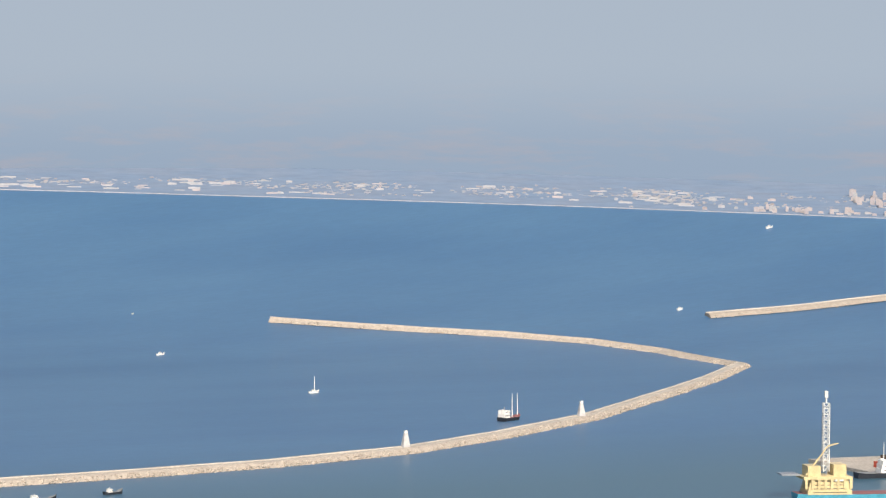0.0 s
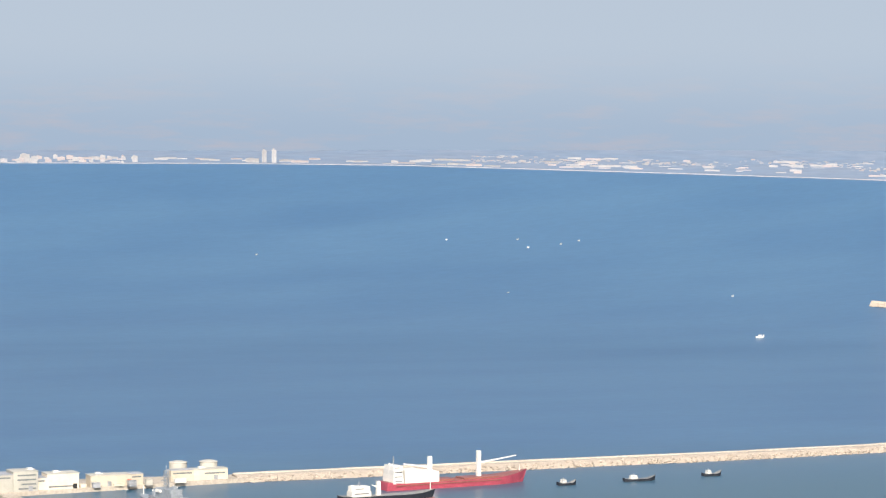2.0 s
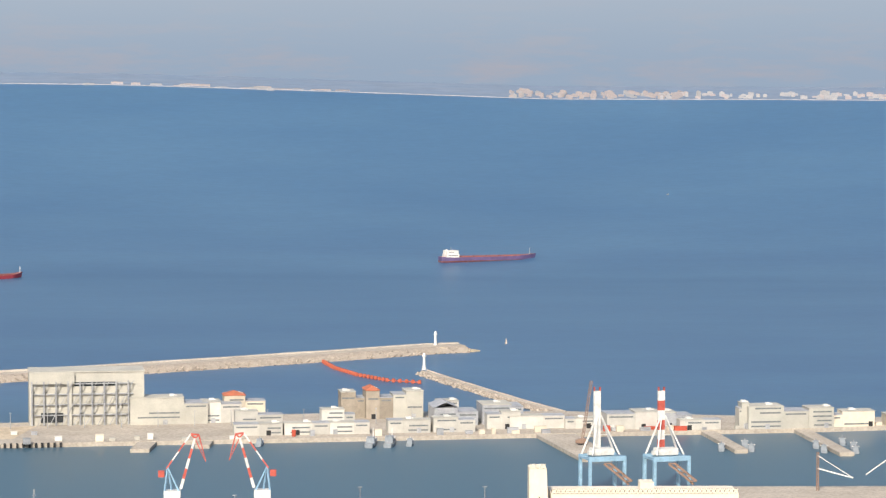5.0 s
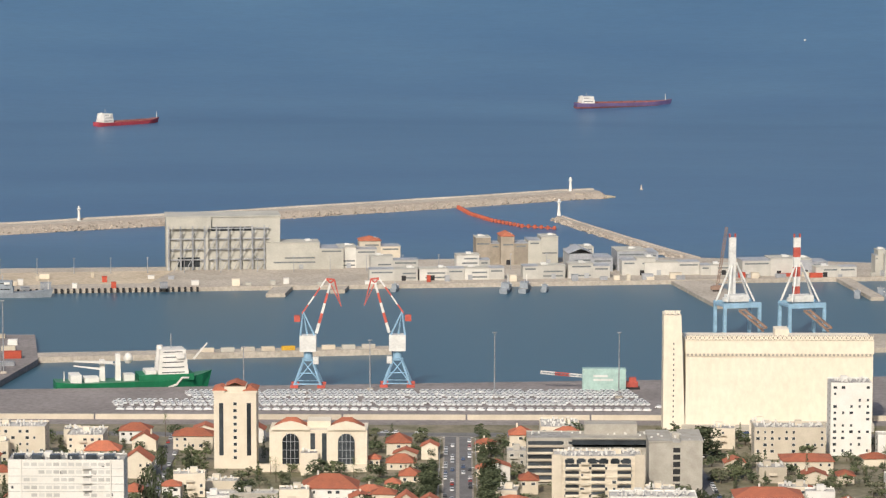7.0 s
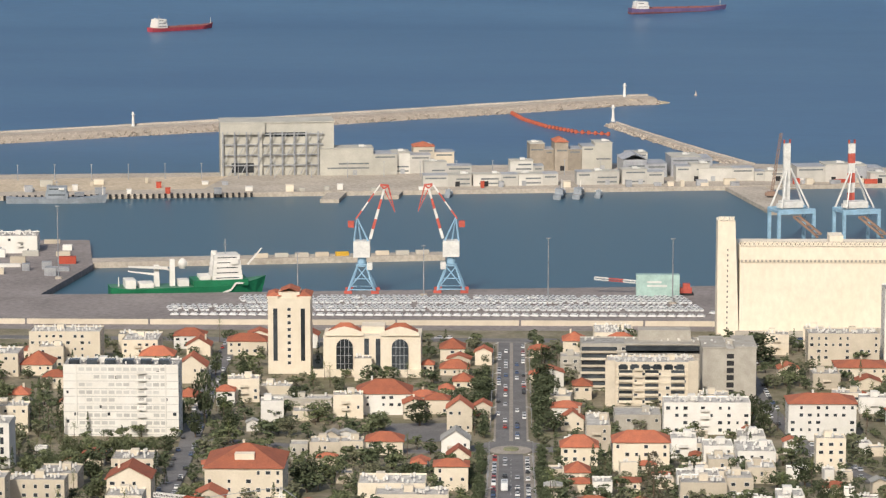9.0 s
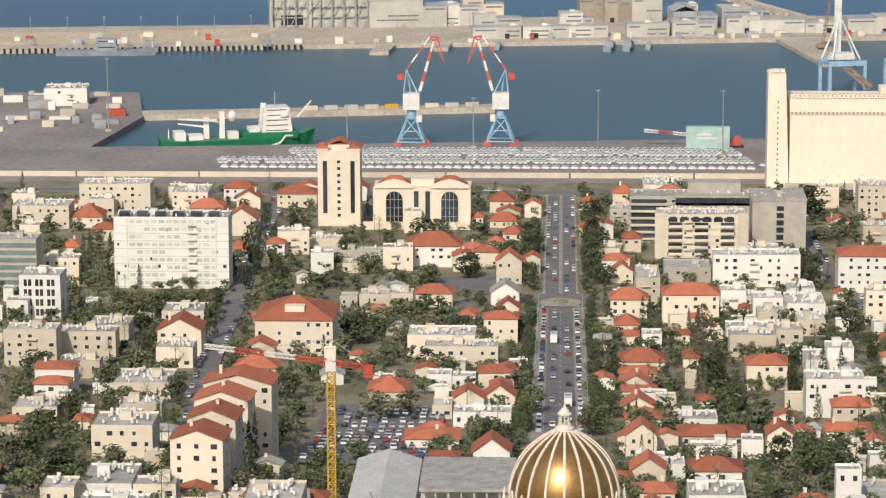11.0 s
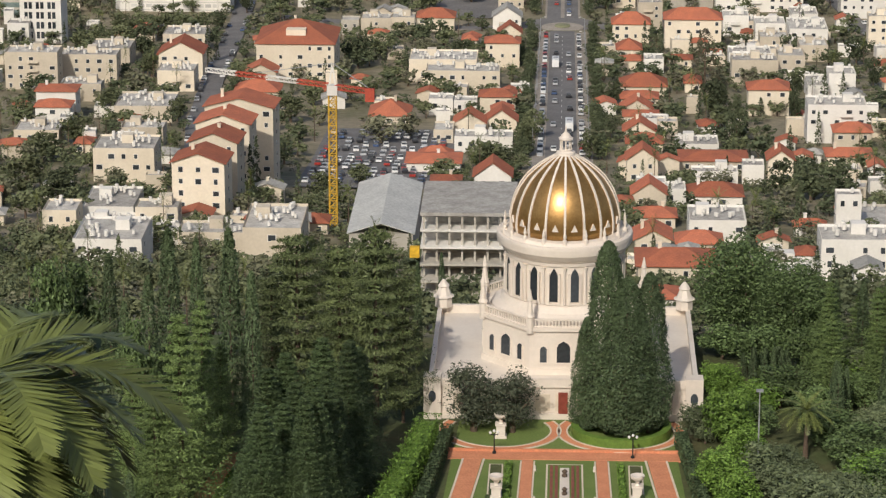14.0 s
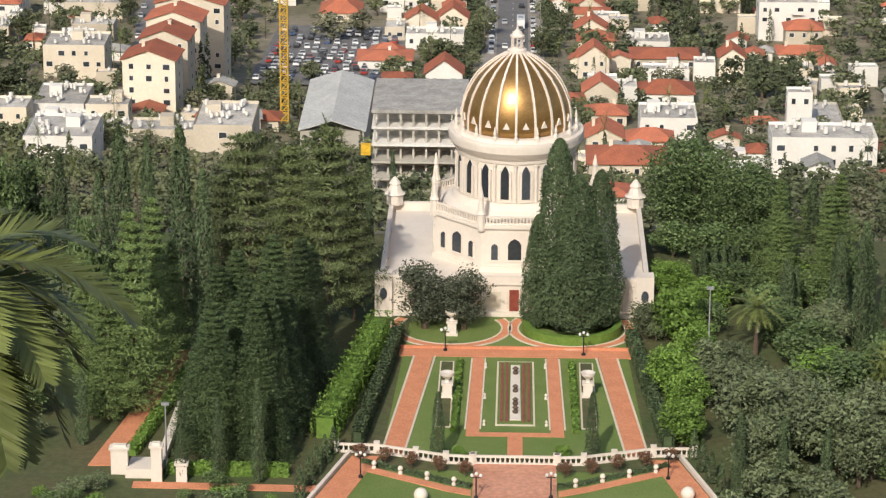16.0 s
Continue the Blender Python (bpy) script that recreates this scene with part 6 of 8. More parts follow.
for i in range(18):
    a = math.pi * 2 * (i + 0.5) / 18
    if lan is None:
        bm = bmesh.new()
        prism(bm, [(-0.62, 0), (0.62, 0), (0.62, 4.0), (0.35, 4.7), (0, 5.2), (-0.35, 4.7), (-0.62, 4.0)], -0.1, 0.1)
        bm.transform(Matrix.Rotation(radians(90), 4, "X"))
        lan = part("lancet_window", bm, PANE, shrine, "tall dark pointed window")
        sur = part("lancet_surround", boxes((-1.0, -0.64, -0.3, 0.2, -0.2, 4.4), (0.64, 1.0, -0.3, 0.2, -0.2, 4.4), (-1.1, 1.1, -0.3, 0.2, -0.5, -0.2)), MARBLE, shrine)
        col = part("engaged_column", lathe(bmesh.new(), [(0.3, 0), (0.24, 0.3), (0.22, 5.2), (0.38, 5.7)], 8), MARBLE, shrine)
        lan.matrix_basis = pose(8.92 * math.sin(a), -8.92 * math.cos(a), 15.3, 0, 0, math.degrees(a))
        sur.matrix_basis = pose(8.9 * math.sin(a), -8.9 * math.cos(a), 15.3, 0, 0, math.degrees(a))
        col.matrix_basis = pose(9.1 * math.sin(a + math.pi / 18), -9.1 * math.cos(a + math.pi / 18), 14.9)
    else:
        shared("lancet_window", lan.data, shrine, pose(8.92 * math.sin(a), -8.92 * math.cos(a), 15.3, 0, 0, math.degrees(a)))
        shared("lancet_surround", sur.data, shrine, pose(8.9 * math.sin(a), -8.9 * math.cos(a), 15.3, 0, 0, math.degrees(a)))
        shared("engaged_column", col.data, shrine, pose(9.1 * math.sin(a + math.pi / 18), -9.1 * math.cos(a + math.pi / 18), 14.9))
bm = bmesh.new()
lathe(bm, [(9.0, 21.3), (9.6, 21.8), (10.2, 22.6), (10.3, 23.6), (10.25, 24.0), (9.9, 24.1), (9.5, 24.0), (9.3, 24.5), (8.6, 24.6)], 72)
part("brim", bm, MARBLE, shrine, smooth=False)
DOME = [(8.2, 0.0), (8.3, 1.0), (8.25, 2.3), (8.0, 3.7), (7.5, 5.2), (6.8, 6.6), (5.9, 7.9), (4.8, 9.0), (3.5, 10.0), (2.2, 10.8), (1.1, 11.35), (0.8, 11.6)]
bm = bmesh.new()
lathe(bm, [(r, z + 24.5) for r, z in DOME], 90)
part("dome", bm, GOLD, shrine, "gilded tiled dome", smooth=True)
rib = None
for i in range(18):
    a = math.pi * 2 * i / 18
    if rib is None:
        rib = part("rib", bars([((0, -r0 - 0.02, z0 + 24.5), (0, -r1 - 0.02, z1 + 24.5), 0.34, 0.34 if r1 > 3 else 0.26) for (r0, z0), (r1, z1) in zip(DOME, DOME[1:])]), MARBLE, shrine, "pale stone dome rib")
        bm = bmesh.new()
        prism(bm, [(-0.5, 0), (0.5, 0), (0, 1.05)], -0.3, 0.15)
        bm.transform(Matrix.Rotation(radians(90), 4, "X"))
        dor = part("dormer", bm, MARBLE, shrine)
        pin = part("finial", lathe(bmesh.new(), [(0.34, 0), (0.34, 0.7), (0.18, 0.9), (0.26, 1.3), (0.05, 2.3)], 8), MARBLE, shrine)
        dor.matrix_basis = pose(8.3 * math.sin(a + math.pi / 18), -8.3 * math.cos(a + math.pi / 18), 26.0, 0, 0, math.degrees(a + math.pi / 18))
        pin.matrix_basis = pose(9.2 * math.sin(a), -9.2 * math.cos(a), 24.2)
    else:
        shared("rib", rib.data, shrine, pose(0, 0, 0, 0, 0, math.degrees(a)))
        shared("dormer", dor.data, shrine, pose(8.3 * math.sin(a + math.pi / 18), -8.3 * math.cos(a + math.pi / 18), 26.0, 0, 0, math.degrees(a + math.pi / 18)))
        shared("finial", pin.data, shrine, pose(9.2 * math.sin(a), -9.2 * math.cos(a), 24.2))
lantern = part("lantern", lathe(bmesh.new(), [(1.5, 35.8), (1.45, 36.2), (1.0, 36.4), (1.0, 36.7)], 16), MARBLE, shrine)
for i in range(8):
    a = math.pi / 4 * i
    part("lantern_column", bars([((0.8 * math.cos(a), 0.8 * math.sin(a), 36.6), (0.8 * math.cos(a), 0.8 * math.sin(a), 38.2), 0.22, 0.22, 6)]), MARBLE, lantern)
part("lantern_cap", lathe(bmesh.new(), [(1.05, 38.1), (1.1, 38.35), (0.85, 38.5), (0.6, 38.9), (0.2, 39.3), (0.12, 39.7), (0.05, 40.3)], 16), MARBLE, lantern)

# ---- the formal garden ----


def slab(name, outline, top, material, label, category, kind="structure", deep=0.6):
    bm = bmesh.new()
    prism(bm, outline, G + top - deep, G + top)
    return tagged(part(name, bm, material), label, category, kind=kind)


def strip(x0, y0, x1, y1, w0, w1):
    return [(x0 - w0 / 2, y0), (x0 + w0 / 2, y0), (x1 + w1 / 2, y1), (x1 - w1 / 2, y1)]


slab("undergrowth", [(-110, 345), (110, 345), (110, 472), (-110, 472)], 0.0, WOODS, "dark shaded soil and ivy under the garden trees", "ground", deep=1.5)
slab("lawn", [(AX - 17.5, 379.5), (AX + 17.5, 379.5), (AX + 15.5, 433.6), (AX - 15.5, 433.6)], 0.08, LAWN, "mown green lawn of the formal garden", "lawn")
slab("lawn", [(-22, 345), (24, 345), (23, 374), (-20, 374)], 0.06, LAWN, "mown green lawn below the balustrade", "lawn")
for s in (-1, 1):
    slab("path", strip(AX + s * 16.1, 379.5, AX + s * 13.0, 418, 2.7, 2.7), 0.14, REDPATH, "straight path of crushed red tile", "path")
    slab("path", strip(AX + s * 5.7, 387.2, AX + s * 5.25, 417, 1.75, 1.6), 0.14, REDPATH, "narrow path of crushed red tile", "path")
    for e in (-1, 1):
        slab("path_kerb", strip(AX + s * 16.1 + e * 1.5, 379.5, AX + s * 13.0 + e * 1.5, 416.4, 0.28, 0.28), 0.2, KERB, "low pale stone path edging", "kerb")
        slab("path_kerb", strip(AX + s * 5.7 + e * 1.02, 388.6, AX + s * 5.25 + e * 0.95, 415.8, 0.22, 0.22), 0.2, KERB, "low pale stone path edging", "kerb")
slab("path", [(AX - 6.6, 386.0), (AX + 6.6, 386.0), (AX + 6.6, 387.4), (AX - 6.6, 387.4)], 0.145, REDPATH, "cross path of crushed red tile", "path")
slab("path", [(AX - 1, 379.5), (AX + 1, 379.5), (AX + 1, 386.1), (AX - 1, 386.1)], 0.15, REDPATH, "short middle path of crushed red tile", "path")
slab("path", [(AX - 17, 416.4), (AX + 17, 416.4), (AX + 17, 419.6), (AX - 17, 419.6)], 0.16, REDPATH, "cross walk of crushed red tile before the shrine", "path")
slab("path_kerb", [(AX - 17, 419.6), (AX + 17, 419.6), (AX + 17, 420.0), (AX - 17, 420.0)], 0.5, REDPATH, "low red brick edging", "kerb")


def ring(name, cx, cy, r0, r1, a0, a1, top, material, label, category, bottom=-0.5):
    bm = bmesh.new()
    n = 40
    rows = []
    for i in range(n + 1):
        a = radians(a0 + (a1 - a0) * i / n)
        rows.append([bm.verts.new((cx + r * math.sin(a), cy - r * math.cos(a) * 0.95, G + z)) for r, z in ((r0, bottom), (r0, top), (r1, top), (r1, bottom))])
    for lo, hi in zip(rows, rows[1:]):
        for i in range(3):
            bm.faces.new((lo[i], lo[i + 1], hi[i + 1], hi[i]))
    return tagged(part(name, bm, material), label, category, kind="structure")


for cx, r in ((-8.5, 7.6), (9.2, 8.0)):
    ring("path", cx, 428.5, r, r + 1.2, -120, 120, 0.15, REDPATH, "curved path of crushed red tile", "path")
    ring("path_kerb", cx, 428.5, r - 0.25, r, -120, 120, 0.22, KERB, "curved pale stone edging", "kerb")
    ring("path_kerb", cx, 428.5, r + 1.2, r + 1.45, -120, 120, 0.22, KERB, "curved pale stone edging", "kerb")
ring("hedge", 9.2, 428.0, 6.2, 7.3, -180, 180, 1.5, HEDGE, "clipped green ring hedge round the old cypresses", "hedge")
BED = mat("flower_bed_soil", (0.3, 0.1, 0.075), (0.2, 0.085, 0.06), scale=1.2, fine=6, bump=0.8)
slab("flower_bed", [(AX - 2.7, 389.9), (AX + 2.7, 389.9), (AX + 2.6, 414.5), (AX - 2.6, 414.5)], 0.18, KERB, "pale stone rim of the middle bed", "flower bed", "structure")
slab("flower_bed", [(AX - 2.45, 390.3), (AX + 2.45, 390.3), (AX + 2.35, 414.1), (AX - 2.35, 414.1)], 0.26, LAWN, "green border of the middle bed", "flower bed", "structure")
for s in (-1, 1):
    for o in (1.15, 1.85):
        slab("flower_row", strip(AX + s * o, 391, AX + s * o, 413.4, 0.42, 0.4), 0.42, BED, "low row of dark red bedding plants", "flower bed", "structure")
slab("stone_strip", [(AX - 0.75, 391.5), (AX + 0.75, 391.5), (AX + 0.65, 412.5), (AX - 0.65, 412.5)], 0.4, MARBLE, "white pebbled strip in the middle bed", "flower bed", "structure")
for y in (394, 397, 402, 409):
    ob = tagged(part("ornament", lathe(bmesh.new(), [(0.35, 0), (0.4, 0.3), (0.2, 0.5), (0.45, 0.8), (0.1, 1.1)], 10), TRUNK), "small dark ornament on the white strip", "ornament", "ornaments of the bed")
    ob.location = (AX, y, G + 0.4)


def hedge_row(x0, y0, x1, y1, w, h, material, label, n, ball=False):
    """A hedge: sprays of leaves over a solid heart."""
    a, b = Vector((x0, y0, G)), Vector((x1, y1, G))
    d = (b - a)
    side = Vector((d.y, -d.x, 0)).normalized()
    bm = bmesh.new()
    e0, e1 = a + d * 0.015, b - d * 0.015
    prism(bm, [tuple((p + side * w * o)[:2]) for p, o in ((e0, 0.36), (e1, 0.36), (e1, -0.36), (e0, -0.36))], G - 0.3, G + h * 0.85)
    ob = tagged(part("hedge", bm, material), label, "hedge")
    pts, nrm = [], []
    for _ in range(n):
        s, u, v = trnd.uniform(0, 1), trnd.uniform(-1, 1), trnd.uniform(0, 1)
        k = trnd.randint(3)
        lump = 1 + (0.22 if ball else 0.05) * math.sin(s * d.length * (2.2 if ball else 6))
        if k == 0:
            p, q = side * w / 2 * u * lump + Vector((0, 0, h * lump)), Vector((0, 0, 1))
        else:
            e = 1 if k == 1 else -1
            p, q = side * w / 2 * e * lump + Vector((0, 0, h * v)), side * e
        pts.append(tuple(a + d * s + p))
        nrm.append(tuple(q))
    me = cloud("foliage", pts, nrm, 0.2, material)
    o = new("foliage", me)
    o.parent = ob
    return ob


hedge_row(-15.9, 424, -19.9, 381, 1.5, 2.6, CYPRESS, "tall dark clipped hedge beside the parterre", 5200)
hedge_row(17.6, 424, 21.2, 381, 1.5, 2.6, CYPRESS, "tall dark clipped hedge beside the parterre", 5200)
hedge_row(-18.6, 425, -24.4, 384, 3.2, 3.4, HEDGE, "bright green rounded hedge along the dark pines", 7000, True)
hedge_row(22.2, 412, 24.4, 384, 2.6, 3.0, HEDGE, "bright green rounded hedge beside the garden", 5000, True)
hedge_row(-7.2, 387, -6.9, 414, 0.8, 0.8, HEDGE, "low row of clipped green shrubs", 1300, True)
hedge_row(9.2, 387, 8.9, 414, 0.8, 0.8, HEDGE, "low row of clipped green shrubs", 1300, True)
hedge_row(-44, 372, -28, 371.5, 1.4, 1.6, HEDGE, "clipped hedge beside the lower path", 1800)
hedge_row(-49.4, 377, -43.4, 418, 1.6, 1.3, HEDGE, "clipped hedge beside the lower path", 2200)
slab("path", [(-54.6, 374), (-51.2, 374), (-44.6, 418), (-47.2, 418)], 0.12, REDPATH, "red side path under the pines", "path")
slab("path", [(-48, 366.8), (-24, 366.2), (-24, 368.2), (-48, 368.8)], 0.12, REDPATH, "red cross path by the cypresses", "path")
for s in (-1, 1):
    slab("path", strip(AX + s * 25.5, 356, AX + s * 19.6, 378.5, 4.2, 3.6), 0.13, REDPATH, "broad red path beside the lower lawn", "path")
    slab("path_kerb", strip(AX + s * 28, 356, AX + s * 21.8, 379, 0.5, 0.5), 0.6, MARBLE, "pale stone wall beside the path", "kerb")

# balustrade in a shallow curve, with shrubs and lamps
POST = lathe(bmesh.new(), [(0.1, 0), (0.16, 0.25), (0.08, 0.6), (0.12, 0.8)], 6)
balustrade = thing("balustrade", pose(0, 0, G), "white stone balustrade in a shallow curve", "balustrade")
line = [(-22.6, 380), (-17.2, 379.8), (-12, 378), (-8, 376.6), (-4.6, 376.2)], [(-4.4, 376.4), (6.4, 376.4)], [(6.6, 376.2), (10, 376.6), (14, 378), (19.2, 379.8), (24.6, 380)]
baluster = None
for pts in line:
    for a, b in zip(pts, pts[1:]):
        d = Vector((b[0] - a[0], b[1] - a[1], 0))
        part("rail", bars([((*a, 1.15), (*b, 1.15), 0.3), ((*a, 0.12), (*b, 0.12), 0.34)]), MARBLE, balustrade)
        n = int(d.length / 0.62)
        for k in range(n):
            p = Vector((*a, 0.2)) + d * (k + 0.5) / n
            if baluster is None:
                baluster = part("baluster", POST, MARBLE, balustrade)
                baluster.location = p
            else:
                shared("baluster", baluster.data, balustrade, pose(*p))
    for p in pts:
        part("pier", boxes((p[0] - 0.3, p[0] + 0.3, p[1] - 0.3, p[1] + 0.3, -0.2, 1.5), (p[0] - 0.4, p[0] + 0.4, p[1] - 0.4, p[1] + 0.4, 1.5, 1.65)), MARBLE, balustrade)
slab("path", [(-4.4, 345), (6.4, 345), (6.4, 376.2), (-4.4, 376.2)], 0.15, mat("pale_red_paving", (0.6, 0.3, 0.2), (0.53, 0.25, 0.16)), "broad pale red paved stair landing", "path")
for s in (-1, 1):
    pts = [(AX + s * x, y) for x, y in ((5.6, 366.5), (9, 368), (14, 371), (20, 374.5))]
    for a, b in zip(pts, pts[1:]):
        slab("path", [(a[0], a[1] - 0.9), (b[0], b[1] - 0.9), (b[0], b[1] + 0.9), (a[0], a[1] + 0.9)], 0.16, REDPATH, "curved path of crushed red tile", "path")
        hedge_row(a[0], a[1] + 1.9, b[0], b[1] + 1.9, 0.7, 0.55, CYPRESS, "low dark hedge along the curved path", 350)
    for k in range(5):
        x, y = AX + s * (6.4 + k * 3.5), 372.0 + k * 1.35
        tree("rust_shrub", x, y, 2.5, 1.2, G)
    for k in range(4):
        ob = tagged(part("marble_ball", lathe(bmesh.new(), [(0.3, 0), (0.3, 0.3), (0.12, 0.4), (0.3, 0.6), (0.36, 0.8), (0.25, 1.05), (0.05, 1.15)], 12), MARBLE), "small white stone ornament on the path edge", "ornament", "path ornaments")
        ob.location = (AX + s * (7.8 + k * 3.5), 369.0 + k * 1.7, G + 0.15)
ball = tagged(part("stone_sphere", lathe(bmesh.new(), [(0.9 * math.sin(math.pi * i / 14) + 0.01, 1.6 - 0.9 * math.cos(math.pi * i / 14)) for i in range(15)], 24), MARBLE, smooth=True), "large white stone sphere by the lower lawn", "stone sphere", "stone spheres")
for x, y in ((-10.9, 364), (23, 365.6)):
    o = ball if x < 0 else shared("stone_sphere", ball.data, None, pose(0, 0, 0))
    o.matrix_basis = pose(x, y, G - 0.75)
    if x > 0:
        tagged(o, ball["label"], "stone sphere", "stone spheres")


def urn(x, y, z=G):
    ob = thing("urn", pose(x, y, z), "white stone urn on a tall pedestal", "urn", "garden urns")
    part("pedestal", boxes((-0.85, 0.85, -0.85, 0.85, -0.1, 0.4), (-0.65, 0.65, -0.65, 0.65, 0.4, 2.0), (-0.8, 0.8, -0.8, 0.8, 2.0, 2.25)), MARBLE, ob)
    part("bowl", lathe(bmesh.new(), [(0.4, 2.25), (0.25, 2.5), (0.35, 2.8), (0.9, 3.3), (1.0, 3.7), (0.85, 3.72), (0.3, 3.5)], 20), MARBLE, ob)
    return ob


urn(-8.4, 400.5)
urn(11.0, 401.2)
urn(-8.3, 425.8)
for x in (-8.7, 11.0):
    slab("flower_bed", [(x - 1.1, 389), (x + 1.1, 389), (x + 1.0, 414.5), (x - 1.0, 414.5)], 0.12, KERB, "pale stone rim of a side bed", "flower bed")
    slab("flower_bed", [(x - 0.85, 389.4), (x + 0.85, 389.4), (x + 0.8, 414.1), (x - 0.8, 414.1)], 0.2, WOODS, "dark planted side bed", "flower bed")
IRON = mat("black_iron", (0.02, 0.022, 0.022), rough=0.5)
GLOBE = mat("lamp_glass", (0.8, 0.8, 0.78), rough=0.3)


def garden_lamp(x, y):
    ob = thing("garden_lamp", pose(x, y, G), "black iron garden lamp with white globes", "lamp", "garden lamps")
    part("post", lathe(bmesh.new(), [(0.3, 0), (0.28, 0.4), (0.1, 0.6), (0.09, 3.0), (0.12, 3.1)], 8), IRON, ob)
    arm = part("arm", boxes((-0.6, 0.6, -0.05, 0.05, 2.95, 3.05)), IRON, ob)
    for s in (-0.55, 0.55, 0):
        part("globe", lathe(bmesh.new(), [(0.05, 0), (0.2, 0.15), (0.22, 0.3), (0.12, 0.45), (0.03, 0.5)], 10), GLOBE, arm).location = (s, 0, 3.05 if s else 3.3)


for x, y in ((-9.1, 418.7), (10.7, 417.6), (-18.9, 371.1), (-3.9, 364.7), (5.6, 365.1), (20.8, 372.1)):
    garden_lamp(x, y)
for x in (-3.2, 5.2):
    for y in (390, 400, 412):
        ob = tagged(part("path_light", lathe(bmesh.new(), [(0.2, 0), (0.2, 0.3), (0.08, 0.4), (0.2, 0.6), (0.1, 0.85)], 8), MARBLE), "small white stone light on the lawn", "light", "lawn lights")
        ob.location = (x, y, G + 0.05)
for x, y, h in ((28.0, 410, 13), (-44.0, 371.5, 9.6)):
    ob = thing("lamp_post", pose(x, y, G), "slim grey metal floodlight mast", "lamp post", "floodlight masts")
    part("pole", lathe(bmesh.new(), [(0.14, -0.3), (0.08, h)], 8), METAL, ob)
    part("lamp_head", boxes((-0.5, 0.5, -0.2, 0.2, h, h + 0.35)), METAL, ob)
for x, y, w, h in ((-50.1, 371.8, 2.2, 3.4), (-45.0, 369.2, 1.4, 4.8), (-41.8, 369.3, 1.4, 2.4)):
    ob = thing("stone_pier", pose(x, y, G), "white stone gate pier by the side path", "gate pier", "gate piers")
    part("shaft", boxes((-w / 2, w / 2, -0.6, 0.6, -0.2, h)), MARBLE, ob)
    part("cap", boxes((-w / 2 - 0.2, w / 2 + 0.2, -0.8, 0.8, h, h + 0.3), (-w / 2 + 0.2, w / 2 - 0.2, -0.4, 0.4, h + 0.3, h + 0.6)), MARBLE, ob)
stair_wall = tagged(part("stair_wall", bars([((-45.2, 370.5, G + 0.6), (-44.4, 394.0, G + 0.9), 1.1)]), MARBLE), "white stone wall beside the garden steps", "wall")
for k in range(7):
    ob = tagged(part("garden_step", boxes((-1.8, 1.8, -0.5, 0.5, 0, 0.18 * (7 - k))), MARBLE), "pale stone step of the side stair", "step", "garden steps")
    ob.location = (-47.4, 370.5 + k, G - 0.02)


# palms close to the eye


def near_palm(x, y, z, high, count, long, seed, label, first=0.0):
    r = random.Random(seed)
    ob = thing("palm_tree", pose(x, y, z), label, "palm", "palms by the lookout")
    part("trunk", lathe(bmesh.new(), [(0.34, -1)] + [(0.3 + 0.04 * (i % 2), high * i / 24) for i in range(25)], 12), TRUNK, ob)
    for k in range(count):
        a = first + k * 2.399
        up = 0.75 - 1.55 * k / count
        prev = Vector((0, 0, high))
        d = Vector((math.cos(a) * math.cos(up), math.sin(a) * math.cos(up), math.sin(up)))
        vs, fs, pairs = [], [], 70
        ln = long * r.uniform(0.85, 1.1)
        for i in range(pairs):
            d = (d + Vector((0, 0, -0.017 - 0.012 * i / pairs))).normalized()
            p = prev + d * ln / pairs
            side = d.cross(Vector((0, 0, 1))).normalized()
            over = side.cross(d)
            f = i / pairs
            w = side * 0.028 * (1.15 - f)
            j = len(vs)
            vs += [tuple(prev - w), tuple(prev + w), tuple(p + w), tuple(p - w)]
            fs.append((j, j + 1, j + 2, j + 3))
            if f > 0.12:
                lf = 0.54 * math.sin(math.pi * min(0.96, 0.2 + 0.78 * f)) ** 0.5 * r.uniform(0.9, 1.1)
                for s in (-1, 1):
                    t = (side * s * 0.75 + d * 0.62 + over * r.uniform(0.05, 0.3) - Vector((0, 0, 0.12))).normalized()
                    j = len(vs)
                    vs += [tuple(p - d * 0.026), tuple(p + t * lf * 0.5 - d * 0.026), tuple(p + t * lf), tuple(p + t * lf * 0.5 + d * 0.034), tuple(p + d * 0.026)]
                    fs.append((j, j + 1, j + 2, j + 3, j + 4))
            prev = p
        grown("frond", vs, fs, PALM, ob)


near_palm(-6.36, 32.00, 270.91, 7.99, 44, 2.35, 1, "large date palm with arching feathery fronds near the lookout", 0.4)
near_palm(4.47, 30.00, 271.88, 4.82, 22, 1.7, 2, "small pale palm below the lookout", 1.0)
near_palm(-2.87, 26.00, 273.83, 4.20, 22, 1.4, 3, "small pale palm below the lookout", 2.0)

# ---- the harbour ----


